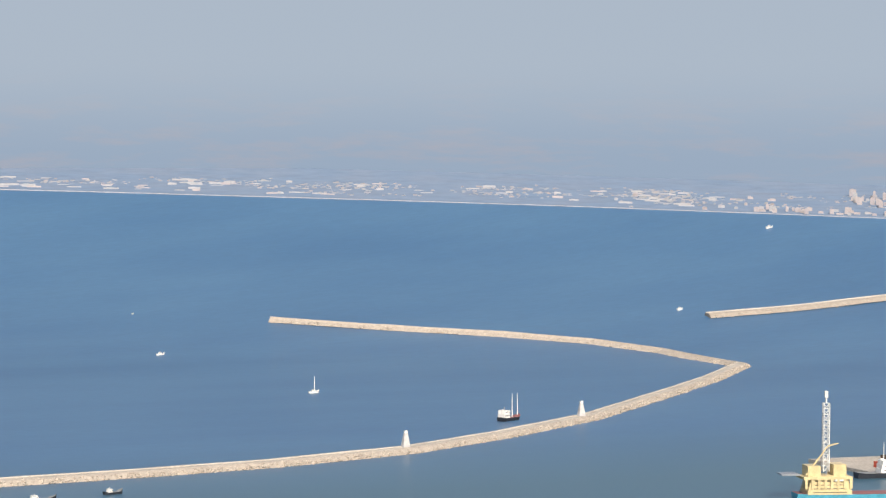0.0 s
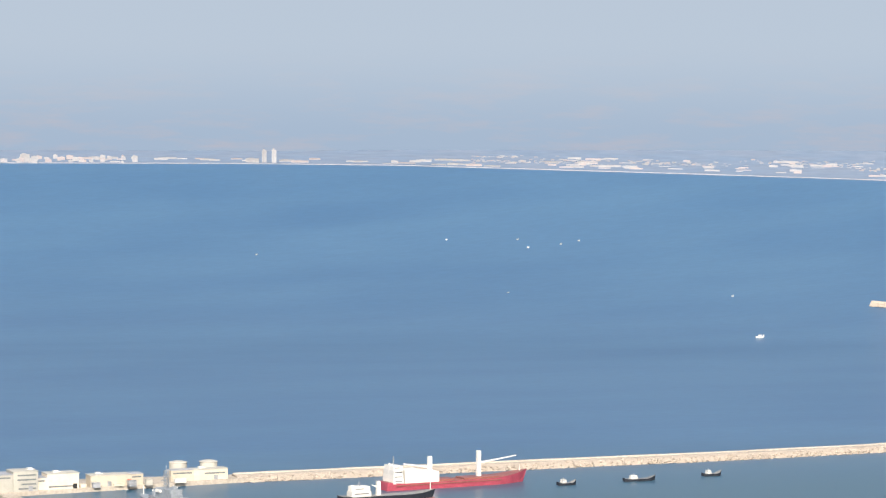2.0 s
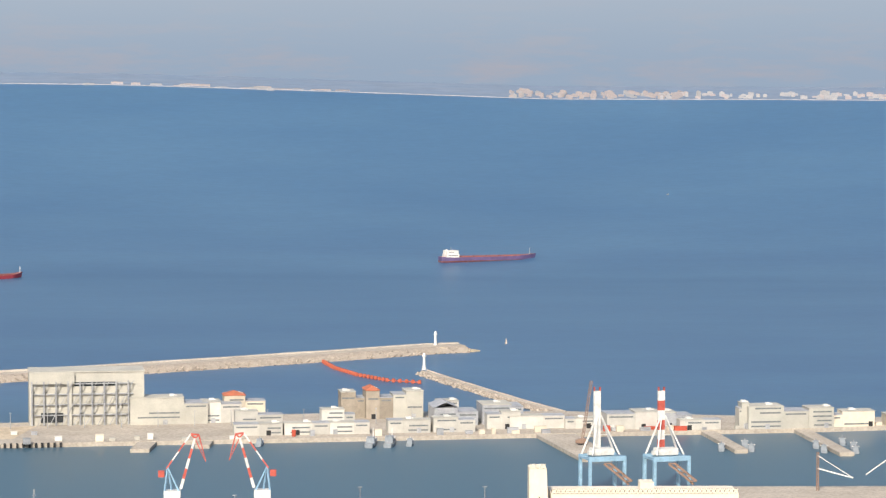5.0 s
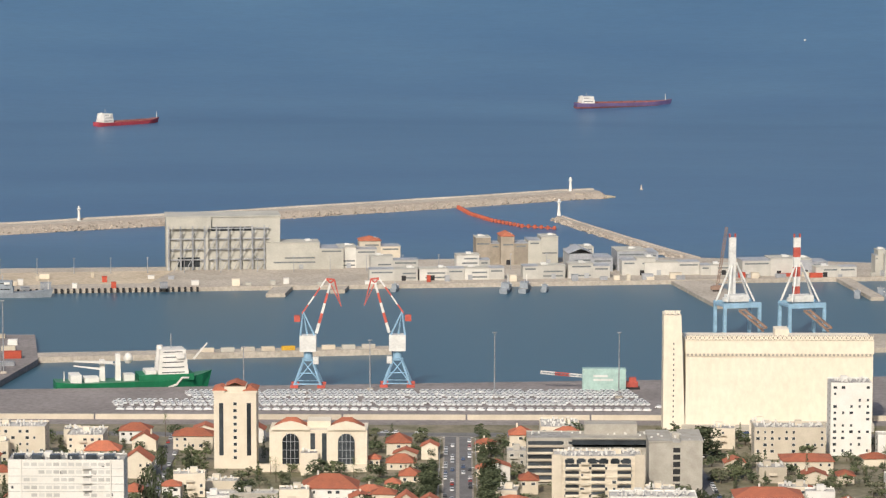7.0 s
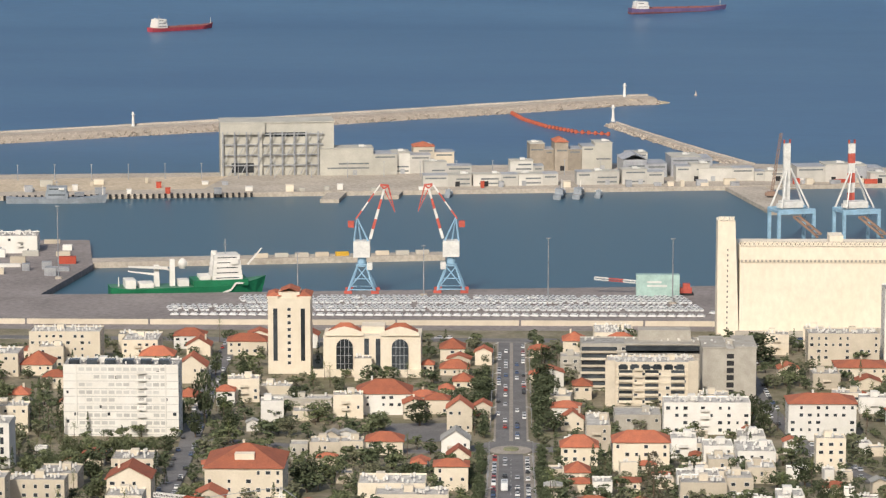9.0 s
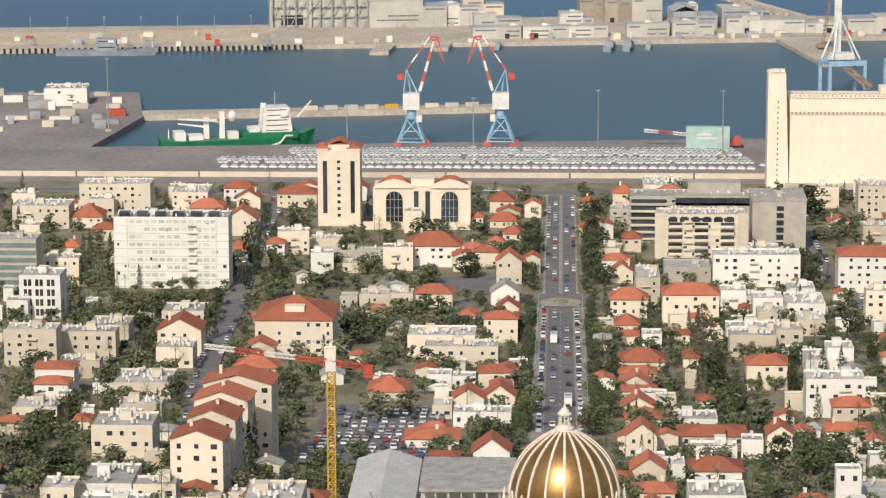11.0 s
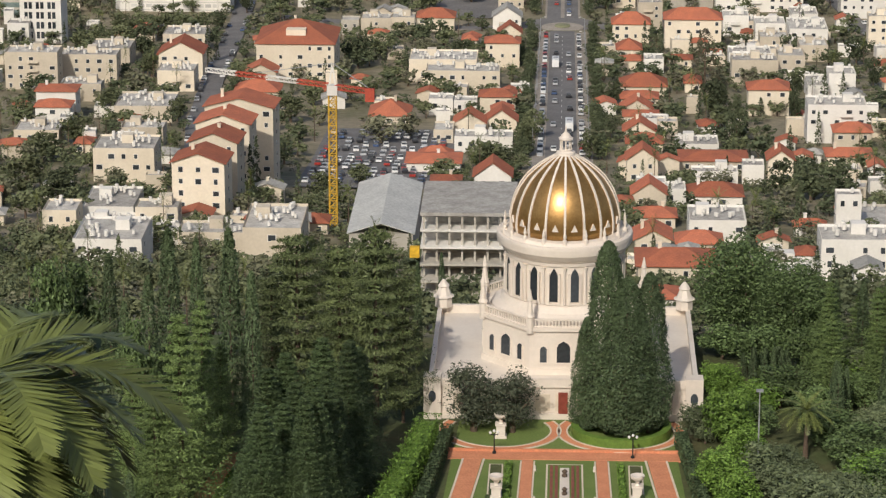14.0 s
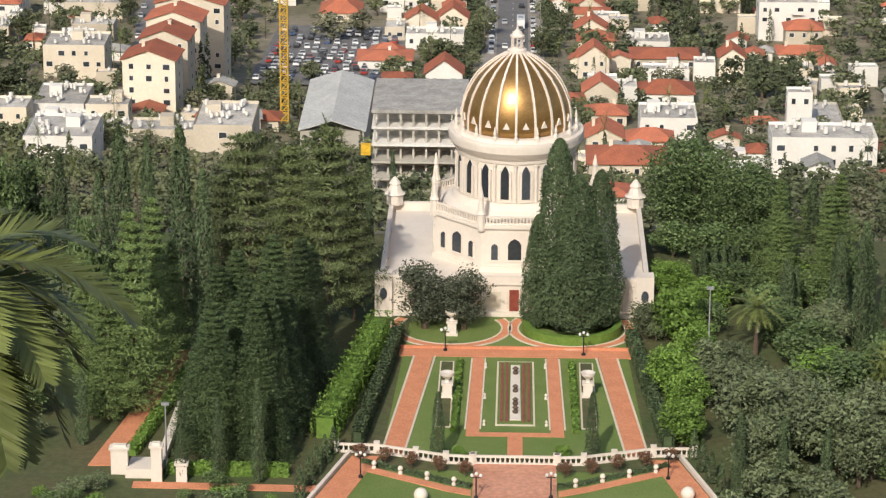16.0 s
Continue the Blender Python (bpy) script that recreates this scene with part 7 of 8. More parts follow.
def hull_mesh(long, beam, free, sheer=1.5, draft=1.5, blunt=0.75):
    """A ship's hull along +x, bow ahead: waterline at 0, deck at free, rising at the bow."""
    bm = bmesh.new()
    rows = []
    n = 16
    for i in range(n + 1):
        f = i / n
        x = -long / 2 + long * f
        w = beam / 2 * (min(1, 0.8 + f * 2) if f < 0.1 else 1) * (1 - max(0, (f - blunt) / (1 - blunt)) ** 2.2 * 0.97)
        wl = w * (0.85 if f < blunt else 0.85 - 0.5 * (f - blunt) / (1 - blunt))
        z = free + sheer * max(0, (f - 0.7) / 0.3) ** 1.5 + 0.3 * sheer * max(0, 0.12 - f) / 0.12
        xo = long * 0.03 * max(0, (f - 0.9) / 0.1)
        rows.append([bm.verts.new(p) for p in ((x - xo, -wl, -draft), (x, -w, z), (x, w, z), (x - xo, wl, -draft))])
    for lo, hi in zip(rows, rows[1:]):
        for a in range(3):
            bm.faces.new((lo[a], lo[a + 1], hi[a + 1], hi[a])).material_index = 1 if a == 1 else 0
    bm.faces.new(rows[0][::-1])
    bm.faces.new(rows[-1])
    return bm


def ship(stern, bow, beam, free, paint, deck, label, house_at=0.12, house_size=(0.14, 0.8, 12), name="ship", category="ship", sheer=2.5, hmat=WHITE, masts=((0.95, 8),), holds=0, trim=None, cranes=()):
    a, b = Vector((*stern, 0)), Vector((*bow, 0))
    long = (b - a).length
    mid = (a + b) / 2
    ob = thing(name, pose(mid.x, mid.y, sea_z(mid.length), 0, 0, math.degrees(math.atan2(b.y - a.y, b.x - a.x))), label, category, "ships of the harbour")
    part("hull", hull_mesh(long, beam, free, sheer), [paint, deck], ob)
    if trim:
        part("boot_stripe", hull_mesh(long * 1.003, beam * 1.01, 0.9, 0, 1.0), [trim, trim], ob)
    hl, hw, hh = house_size
    x0 = -long / 2 + house_at * long
    hl *= long
    hw *= beam
    tiers_n = max(2, int(hh / 2.8))
    for k in range(tiers_n):
        s, t = 1 - 0.03 * k, 1 - 0.22 * k / tiers_n
        z = free + k * hh / tiers_n
        tier = part("deckhouse", boxes((x0 - hl / 2 * t, x0 + hl / 2 * t, -hw / 2 * s, hw / 2 * s, z, z + hh / tiers_n)), hmat, ob)
        part("window_band", boxes((x0 - hl / 2 * t * 0.75, x0 + hl / 2 * t * 0.75, -hw / 2 * s - 0.05, -hw / 2 * s + 0.02, z + hh / tiers_n * 0.5, z + hh / tiers_n * 0.68)), PANE, tier)
    part("bridge_wing", boxes((x0 + hl * 0.1, x0 + hl * 0.35, -beam / 2, beam / 2, free + hh * 0.72, free + hh * 0.9)), WHITE, ob)
    part("funnel", lathe(bmesh.new(), [(min(hl * 0.12, 2.0), free + hh * 0.5), (min(hl * 0.1, 1.7), free + hh * 1.12)], 10, (x0 - hl * 0.36, 0, 0)), hmat, ob)
    part("mast", bars([((x0, 0, free + hh), (x0, 0, free + hh * 1.5), 0.5), ((x0 - 1.2, 0, free + hh * 1.3), (x0 + 1.2, 0, free + hh * 1.3), 0.25)]), METAL, ob)
    for f, h in masts:
        part("foremast", bars([((-long / 2 + f * long, 0, free), (-long / 2 + f * long, 0, free + h), 0.7, 0.35)]), WHITE, ob)
    for k in range(holds):
        x = x0 + hl * 0.7 + (k + 0.5) * (long * 0.9 - house_at * long - hl) / holds
        w = (long * 0.9 - house_at * long - hl) / holds * 0.42
        part("hatch_cover", boxes((x - w, x + w, -beam * 0.34, beam * 0.34, free, free + 1.2)), deck, ob)
    for f, h, reach in cranes:
        x = -long / 2 + f * long
        part("deck_crane", bars([((x, 0, free), (x, 0, free + h), 3.0, 2.6), ((x, 0, free + h * 0.55), (x + reach, 0, free + h * 0.75), 1.2, 0.6)]), WHITE, ob, "white deck crane")
    return ob


def paint(name, c, rough=0.5):
    return mat(name, c, tuple(v * 0.75 for v in c), rough=rough, scale=0.15, fine=0.8, grain=0.12, bump=0.05)


HULL_RED, HULL_CRIMSON, HULL_GREEN, HULL_BLUE, HULL_GREY, HULL_BLACK, HULL_CYAN = (paint(n, c) for n, c in (("red_hull", (0.45, 0.07, 0.09)), ("crimson_hull", (0.5, 0.09, 0.13)), ("green_hull", (0.02, 0.2, 0.09)), ("violet_hull", (0.16, 0.12, 0.25)), ("grey_hull", (0.3, 0.33, 0.36)), ("black_hull", (0.03, 0.035, 0.045)), ("cyan_hull", (0.1, 0.42, 0.55))))
DECK_RED, DECK_GREY, DECK_GREEN = paint("red_deck", (0.32, 0.12, 0.1)), paint("grey_deck", (0.3, 0.29, 0.27)), paint("green_deck", (0.08, 0.22, 0.13))
PALEBLUE = paint("pale_blue_steel", (0.3, 0.48, 0.63))
CRANEWHITE = paint("white_steel", (0.75, 0.74, 0.7))
CRANERED = paint("red_steel", (0.55, 0.12, 0.09))

ship((-411, 3515), (-345, 3572), 16, 4.0, HULL_RED, DECK_RED, "red cargo ship with a white house aft at anchor", 0.14, (0.16, 0.9, 10), holds=3, masts=((0.96, 9),))
ship((140, 3714), (258, 3752), 17, 5.0, HULL_BLUE, DECK_RED, "long violet-blue cargo ship with red deck at anchor", 0.11, (0.13, 0.9, 8), holds=5, masts=((0.93, 9),), trim=DECK_RED)
crimson = ship((612, 2166), (730, 2190), 19, 5.0, HULL_CRIMSON, DECK_RED, "crimson cargo ship with white house and deck cranes", 0.07, (0.07, 0.9, 13), holds=2, cranes=((0.32, 18, -22), (0.66, 20, 32)), sheer=4.5)
part("deck_store", boxes((-46, -18, -8, 8, 5, 12.5), (-46, -32, -7, 7, 12.5, 14.5)), WHITE, crimson)
part("hold_line", boxes((-54, 34, -9.62, -9.5, 3.4, 4.2)), DECK_RED, crimson)
ship((563, 2104), (636, 2114), 12, 4.5, HULL_BLACK, DECK_GREY, "black-hulled workboat with white house and yellow crane", 0.2, (0.2, 0.8, 7), cranes=((0.4, 10, -5),), trim=paint("pink_boot_stripe", (0.55, 0.3, 0.27)))
ship((-225, 1711), (-139, 1733), 17, 5.5, HULL_GREEN, DECK_GREEN, "green offshore supply ship with white house and crane", 0.74, (0.2, 0.95, 17), sheer=4, masts=((0.74, 24), (0.06, 6)), cranes=((0.3, 12, -16), (0.4, 15, -8)))
ship((-345, 2096), (-276, 2099), 9, 3.5, HULL_GREY, HULL_GREY, "grey patrol ship moored at the quay", 0.5, hmat=HULL_GREY, house_size= (0.22, 0.8, 8), category="patrol ship")
naval = ship((452, 2062), (428, 2140), 12, 5, HULL_GREY, HULL_GREY, "grey naval vessel moored by the pier", 0.5, hmat=HULL_GREY, house_size=(0.3, 0.8, 10), category="patrol ship")
part("lattice_mast", lattice((4, 0, 15), (4, 0, 27), 2.4, 5, 0.35), HULL_GREY, naval)
part("antenna", bars([((4, -4, 23), (4, 4, 23), 0.5), ((4, 0, 27), (4, 0, 31), 0.3), ((6, -3, 20), (6, 3, 20), 0.5)]), METAL, naval)
part("gun_deck", boxes((-30, -16, -4, 4, 5, 8.5), (-26, -20, -2.5, 2.5, 8.5, 11), (16, 24, -3, 3, 5, 8)), METAL, naval)
ship((31, 2120), (35, 2150), 7, 2.5, HULL_GREY, HULL_GREY, "small grey patrol boat at the quay", 0.5, (0.3, 0.8, 3.4), hmat=HULL_GREY, category="patrol boat")
ship((44, 2122), (48, 2148), 7, 2.5, HULL_GREY, DECK_GREY, "small grey patrol boat at the quay", 0.5, (0.4, 0.8, 4), hmat=HULL_GREY, category="patrol boat")
for x, y in ((363, 2085), (365, 2105), (361, 2128), (342, 2090), (340, 2112), (293, 2096), (291, 2115), (273, 2100), (-44, 2128), (60, 2128), (446, 2168), (462, 2180)):
    ship((x - 1, y), (x + 1, y + 16), 5, 1.8, HULL_GREY, HULL_GREY, "small grey launch moored by the pier", 0.45, (0.3, 0.7, 3), hmat=HULL_GREY, category="launch", name="boat", masts=((0.6, 4),))
ship((1412, 2548), (1439, 2560), 10, 3.2, HULL_BLACK, DECK_RED, "dark work barge with two white masts and red deck gear", 0.2, (0.3, 0.8, 7), name="work_barge", category="barge", masts=((0.62, 22), (0.9, 22)))
for x, y, n in ((813, 2170, 26), (877, 2185, 16), (752, 2160, 15)):
    ship((x - n / 2, y), (x + n / 2, y + 2), 6, 1.8, HULL_BLACK, DECK_GREY, "low dark barge moored inside the breakwater", 0.3, (0.2, 0.7, 2.5), name="barge", category="barge", masts=())
helideck = bpy.data.objects["ship.004"]
part("forecastle", boxes((2, 33, -8.2, 8.2, 5.4, 9.0)), HULL_GREEN, helideck)
for gear in ((-36, -30, -6, 6, 5.5, 10), (-28, -20, -5, 5, 5.5, 8), (6, 12, -6, 6, 9.0, 11), (-6, 0, -4, 4, 5.5, 9)):
    part("deck_gear", boxes(gear), WHITE, helideck)
part("radome", lathe(bmesh.new(), [(1.5, 15), (2.6, 17), (2.6, 18.5), (1.4, 20.4), (0.3, 20.9)], 14, (-3, 0, 0)), WHITE, helideck)
part("crane_boom", bars([((-12, -3, 16), (-34, -3, 17.5), 1.6, 0.8), ((34, 0, 16), (42, 0, 25), 1.0, 0.7)]), WHITE, helideck)
part("bow_mark", bars([((18, -8.6, 1.5), (23, -8.6, 3.2), 0.9), ((23, -8.6, 3.2), (26, -8.7, 7), 0.9), ((26, -8.7, 7), (30, -8.2, 6.8), 0.9)]), WHITE, helideck)
# drill ship with its derrick, and the far dock behind it
CREAMY = paint("cream_steel", (0.68, 0.55, 0.3))
drill = ship((1332, 1944), (1450, 1905), 22, 3.5, HULL_CYAN, DECK_RED, "cyan drill ship with cream house and tall white derrick", 0.2, (0.28, 0.95, 14), hmat=CREAMY, name="drill_ship", category="ship", masts=())
part("deck_frame", boxes(*[(-57 + i * 5, -55 + i * 5, -11.2, -10.5, 8, 15) for i in range(8)], (-58, -20, -11.2, 10, 15, 17)), CREAMY, drill)
part("module", boxes((-54, -44, -8, 8, 17, 25), (-34, -24, -8, 8, 17, 26)), CREAMY, drill)
part("derrick", lattice((-38, 0, 20), (-38, 0, 72), 4.4, 12, 0.55), CRANEWHITE, drill)
part("derrick_head", boxes((-39.2, -36.8, -1.2, 1.2, 76, 81), (-38.6, -37.4, -0.6, 0.6, 72, 76)), CRANEWHITE, drill)
part("helideck", boxes((-74, -60, -8, 8, 18, 19)), METAL, drill)
part("boom", bars([((-55, -6, 18), (-38, -6, 40), 1.2, 0.8), ((-38, -6, 40), (-30, -6, 42), 1.0, 0.8)]), CREAMY, drill)
quay([(1470, 2030), (1900, 1960), (1900, 2090), (1480, 2140)], 3.0, "concrete dock with red stores in the far basin")
for i in range(7):
    ob = thing("container_stack", pose(1500 + i * 17, 2062 + (i % 3) * 14, 3), "stack of rust-red cargo units on the dock", "containers", "container stacks")
    part("stack", boxes((-7, 7, -4, 4, 0, 5 + (i * 3) % 5)), (RED, TRUNK, RED)[i % 3], ob)
ship((1450, 2030), (1510, 2020), 12, 4, HULL_BLACK, DECK_GREY, "black and white tug at the far dock", 0.5, (0.35, 0.85, 10), masts=((0.4, 24),))

# small craft under way
SAIL = mat("white_sail", (0.82, 0.82, 0.8))
for x, y, n, sail in ((1380, 2887, 12, True), (1417, 3384, 11, False), (2131, 3372, 9, False), (2469, 3672, 12, False)):
    ob = ship((x - n / 2, y), (x + n / 2, y + 1), 3, 1.4, WHITE, WHITE, "small white boat out on the bay", 0.45, (0.35, 0.7, 2), name="boat", category="boat", masts=((0.55, 16),) if sail else ())
    if sail:
        part("furled_sail", bars([((-2.5, 0, 2.6), (1, 0, 3), 0.7, 0.5)]), SAIL, ob)


BOATGREY = paint("weathered_white_hull", (0.5, 0.5, 0.5))


def buoy_boat(az_x, y, n=3.2):
    ship((az_x - n / 2, y), (az_x + n / 2, y), 1.5, 0.5, BOATGREY, BOATGREY, "tiny white motor boat far out on the bay", 0.45, (0.4, 0.7, 0.8), name="boat", category="boat", masts=())


buoy_boat(1330, 4035)
buoy_boat(1331, 3992)
buoy_boat(1379, 3995)
buoy_boat(1408, 4004)
buoy_boat(1236, 4061)
buoy_boat(1228, 3762)
buoy_boat(1492, 3655)
buoy_boat(967, 4050)
buoy_boat(458, 4116)


def luffing_crane(x, y, lean):
    """A level-luffing quay crane: portal, turning cab, A-frame, jib with a fly jib."""
    ob = thing("harbour_crane", pose(x, y, 3.6), "blue harbour crane with red and white luffing jib", "crane", "luffing cranes on the quay")
    for i, (sx, sy) in enumerate(((-1, -1), (1, -1), (1, 1), (-1, 1))):
        part("portal_leg", bars([((sx * 7.5, sy * 6, 1.2), (sx * 2.4, sy * 2, 15), 1.1, 0.9)]), PALEBLUE, ob)
        part("bogie", boxes((sx * 7.5 - 2.2, sx * 7.5 + 2.2, sy * 6 - 0.9, sy * 6 + 0.9, 0, 1.6)), CRANERED, ob)
    for brace in (((-7, -6, 3), (2.4, -2, 14), 0.5), ((7, -6, 3), (-2.4, -2, 14), 0.5), ((-7, -6, 2.2), (7, -6, 2.2), 0.6), ((-7, 6, 2.2), (7, 6, 2.2), 0.6), ((-5, -4, 8), (5, -4, 8), 0.5)):
        part("portal_brace", bars([brace]), PALEBLUE, ob)
    part("turntable", lathe(bmesh.new(), [(3.4, 14.6), (3.6, 15.6), (2.6, 16), (2.4, 19.5), (3.2, 20)], 20), PALEBLUE, ob)
    part("machinery_house", boxes((-4.6, 4.6, -4, 4, 20, 29)), CRANEWHITE, ob)
    part("cab", boxes((lean * 4.4 - 1.5, lean * 4.4 + 1.5, -3.5, -1, 13, 17)), CRANEWHITE, ob)
    part("a_frame", bars([((-lean * 4.2, -2, 29), (-lean * 2.6, 0, 42), 0.8, 0.6), ((lean * 3.6, -2, 29), (-lean * 2.6, 0, 42), 0.8, 0.6), ((-lean * 0.6, 2, 29), (-lean * 2.6, 0, 42), 0.8, 0.6)]), PALEBLUE, ob)
    part("counterweight", boxes((-lean * 6 - 1.7, -lean * 6 + 1.7, -1.6, 1.6, 36.5, 40)), CRANERED, ob)
    foot, top = Vector((lean * 4.6, 0, 30)), Vector((lean * 12.5, 0, 58))
    for k in range(5):
        part("jib", bars([(foot.lerp(top, k / 5), foot.lerp(top, (k + 1) / 5), 1.7 - 0.12 * k, 1.6 - 0.12 * k)]), (CRANEWHITE, CRANERED)[k % 2], ob)
    tie0 = Vector((-lean * 3.4, 0, 41))
    tie1 = top + Vector((-lean * 2.2, 0, 2.5))
    for k in range(4):
        part("tie_beam", bars([(tie0.lerp(tie1, k / 4), tie0.lerp(tie1, (k + 1) / 4), 0.8)]), (CRANERED, CRANEWHITE)[k % 2], ob)
    part("jib_head", bars([(tie1, top + Vector((lean * 2.4, 0, 2)), 0.9), (top, tie1, 0.8), (top, top + Vector((lean * 2.4, 0, 2)), 0.8)]), CRANERED, ob)
    part("fly_jib", bars([(top + Vector((lean * 2.2, 0, 2)), top + Vector((lean * 6, 0, -13)), 0.9, 0.3), (top, top + Vector((lean * 6, 0, -13)), 0.6, 0.3)]), CRANERED, ob)


luffing_crane(-83.5, 1712, 1)
luffing_crane(-33.8, 1715, -1)


def gantry_crane(x, y):
    """A ship-to-shore gantry with its boom raised."""
    ob = thing("gantry_crane", pose(x, y, 3.2, 0, 0, 17), "pale blue gantry crane with raised red and white boom", "crane", "gantry cranes")
    for sx in (-1, 1):
        for sy in (-1, 1):
            part("leg", bars([((sx * 11.5, sy * 8, 0), (sx * 11.5, sy * 8, 21), 1.9)]), PALEBLUE, ob)
        part("side_beam", bars([((sx * 11.5, -8, 20), (sx * 11.5, 8, 20), 1.6)]), PALEBLUE, ob)
        part("a_frame", bars([((sx * 11, 8, 21), (sx * 1.5, 6, 45), 1.1, 0.8), ((sx * 9, -6, 22), (sx * 1.5, 5, 44), 0.8, 0.6), ((sx * 6, 7, 33), (-sx * 6, 7, 33), 0.6)]), CRANEWHITE, ob)
    for sy in (-1, 1):
        part("portal_beam", boxes((-12.3, 12.3, sy * 8 - 1, sy * 8 + 1, 18.5, 21.5)), PALEBLUE, ob)
    part("machinery_house", boxes((-6.5, 6.5, -3, 6, 21.6, 25.5), (-9, -6.5, 0, 3, 21.6, 24)), CRANEWHITE, ob)
    part("trolley_girder", bars([((-2, -8, 17), (8, -19, 7), 1.2), ((2, -8, 17), (12, -19, 7), 1.2), ((0, -8, 15.5), (10, -19, 5), 1.0)] + [((-2 + 2.5 * i, -8 - 2.75 * i, 17 - 2.5 * i), (2 + 2.5 * i, -8 - 2.75 * i, 17 - 2.5 * i), 0.7) for i in range(5)]), RUSTY, ob)
    for k in range(6):
        z0, z1 = 24 + k * 6.1, 24 + (k + 1) * 6.1
        part("boom", boxes((-3.1, 1.3, 6.4, 8.0, z0, z1), (-1.3, -0.5, 6.3, 6.4, z0 + 2, z0 + 4)), (CRANEWHITE, CRANERED)[(k + 1) % 2 if x > 200 else 0], ob)
    part("boom_tip", boxes((-3.1, -2.4, 6.4, 8, 60.6, 63), (0.6, 1.3, 6.4, 8, 60.6, 63)), CRANERED, ob)


RUSTY = paint("rusty_steel", (0.3, 0.2, 0.15))
gantry_crane(173, 1908)
gantry_crane(213, 1908)
quay([(150, 1858), (420, 1868), (420, 1919), (150, 1919)], 3.0, "concrete crane quay behind the silo")
ob = thing("crawler_crane", pose(178, 2118, 2.6), "rusty lattice crawler crane on the finger pier", "crane")
part("boom", lattice((0, 0, 2), (6, 0, 44), 1.6, 14, 0.3), RUSTY, ob)
part("body", boxes((-3, 3, -2, 2, 1, 4), (-4.5, -3, -1.6, 1.6, 1.2, 3.4)), RUSTY, ob)
part("track", boxes((-3, 3, -2.6, -1.6, 0, 1), (-3, 3, 1.6, 2.6, 0, 1)), DARK, ob)
ob = thing("orange_mast", pose(306, 1900, 3), "orange lattice loading mast with white jib", "crane")
part("mast", lattice((0, 0, 0), (0, 0, 24), 1.2, 9, 0.3), RUSTY, ob)
part("jib", bars([((0, 0, 14), (22, 0, 8), 0.8), ((0, 0, 22), (22, 0, 8), 0.5), ((44, 0, 20), (30, 0, 10), 0.6)]), CRANEWHITE, ob)
part("far_mast", lattice((44, 0, 0), (44, 0, 25), 1.2, 9, 0.3), RUSTY, ob)
ob = thing("mobile_crane", pose(92, 1706, 3.6), "red and white mobile crane with its boom lowered", "crane")
part("body", boxes((-2, 8, -2, 2, 0.5, 4), (3, 7, -1.8, 1.8, 4, 6.5)), CRANERED, ob)
for k in range(6):
    part("boom", lattice((2 - k * 8, 0, 5 + k * 0.7), (-6 - k * 8, 0, 5.7 + k * 0.7), 1.4, 4, 0.3), (CRANERED, CRANEWHITE)[k % 2], ob)
part("track", boxes((-3, 9, -2.6, -1.4, 0, 1.2), (-3, 9, 1.4, 2.6, 0, 1.2)), DARK, ob)
ob = thing("billboard_shed", pose(81, 1700, 3.6), "pale turquoise shed with a printed front", "shed")
part("wall", boxes((-12, 12, 0, 6, 0, 12)), paint("turquoise_sheet", (0.42, 0.58, 0.53)), ob)
part("sign_bars", boxes((-6, 2, -0.1, 0.02, 7.5, 8.6), (-6, 5, -0.1, 0.02, 5.4, 6.4)), CRANEWHITE, ob)

# light masts along the port
for x, y, h in ((-259.7, 1754, 42), (-118.7, 1700, 24), (-48.7, 1700, 28), (20, 1676, 36), (87.9, 1676, 36)):
    ob = thing("light_mast", pose(x, y, 3.6), "tall slim grey floodlight mast of the port", "light mast", "port light masts")
    part("pole", lathe(bmesh.new(), [(0.45, 0), (0.25, h)], 8), METAL, ob)
    part("lamp_ring", lathe(bmesh.new(), [(0.3, h - 0.5), (1.3, h - 0.3), (1.3, h + 0.2), (0.3, h + 0.4)], 10), METAL, ob)
    part("foot", lathe(bmesh.new(), [(2.2, 0), (2.0, 1.0), (0.6, 1.2)], 8), QUAY, ob)


def beacon(x, y, z, h, r, label, material=WHITE):
    ob = thing("beacon", pose(x, y, z), label, "lighthouse", "harbour beacons")
    part("tower", lathe(bmesh.new(), [(r * 1.5, -1), (r, h * 0.15), (r * 0.75, h * 0.75), (r * 1.5, h * 0.78), (r * 1.5, h * 0.82)], 12), material, ob)
    part("lantern", lathe(bmesh.new(), [(r * 0.8, h * 0.82), (r * 0.8, h * 0.95), (r * 0.2, h)], 10), WHITE, ob)


beacon(99.9, 2757, 5, 13, 1.3, "white round beacon tower on the breakwater")
beacon(84, 2578, 4.5, 13, 1.3, "white round beacon tower on the short mole")
beacon(-309, 2515, 5.5, 12, 1.2, "white round beacon tower on the breakwater")
MARK = paint("weathered_white_stone", (0.55, 0.52, 0.5))
for x, y in ((1210, 2350), (1486, 2524)):
    ob = thing("beacon_tower", pose(x, y, 4.5), "white tapering stone leading mark on the breakwater", "beacon", "leading marks")
    bm = bmesh.new()
    prism(bm, [(-3.4, -2.6), (3.4, -2.6), (3.4, 2.6), (-3.4, 2.6)], 0, 12)
    for v in bm.verts:
        if v.co.z > 6:
            v.co.x *= 0.42
            v.co.y *= 0.42
    part("tower", bm, MARK, ob)
    part("lantern", boxes((-1.3, 1.3, -1.2, 1.2, 12, 14.2)), WHITE, ob)
ob = thing("buoy", pose(167, 2823, 0), "small pale conical harbour buoy", "buoy")
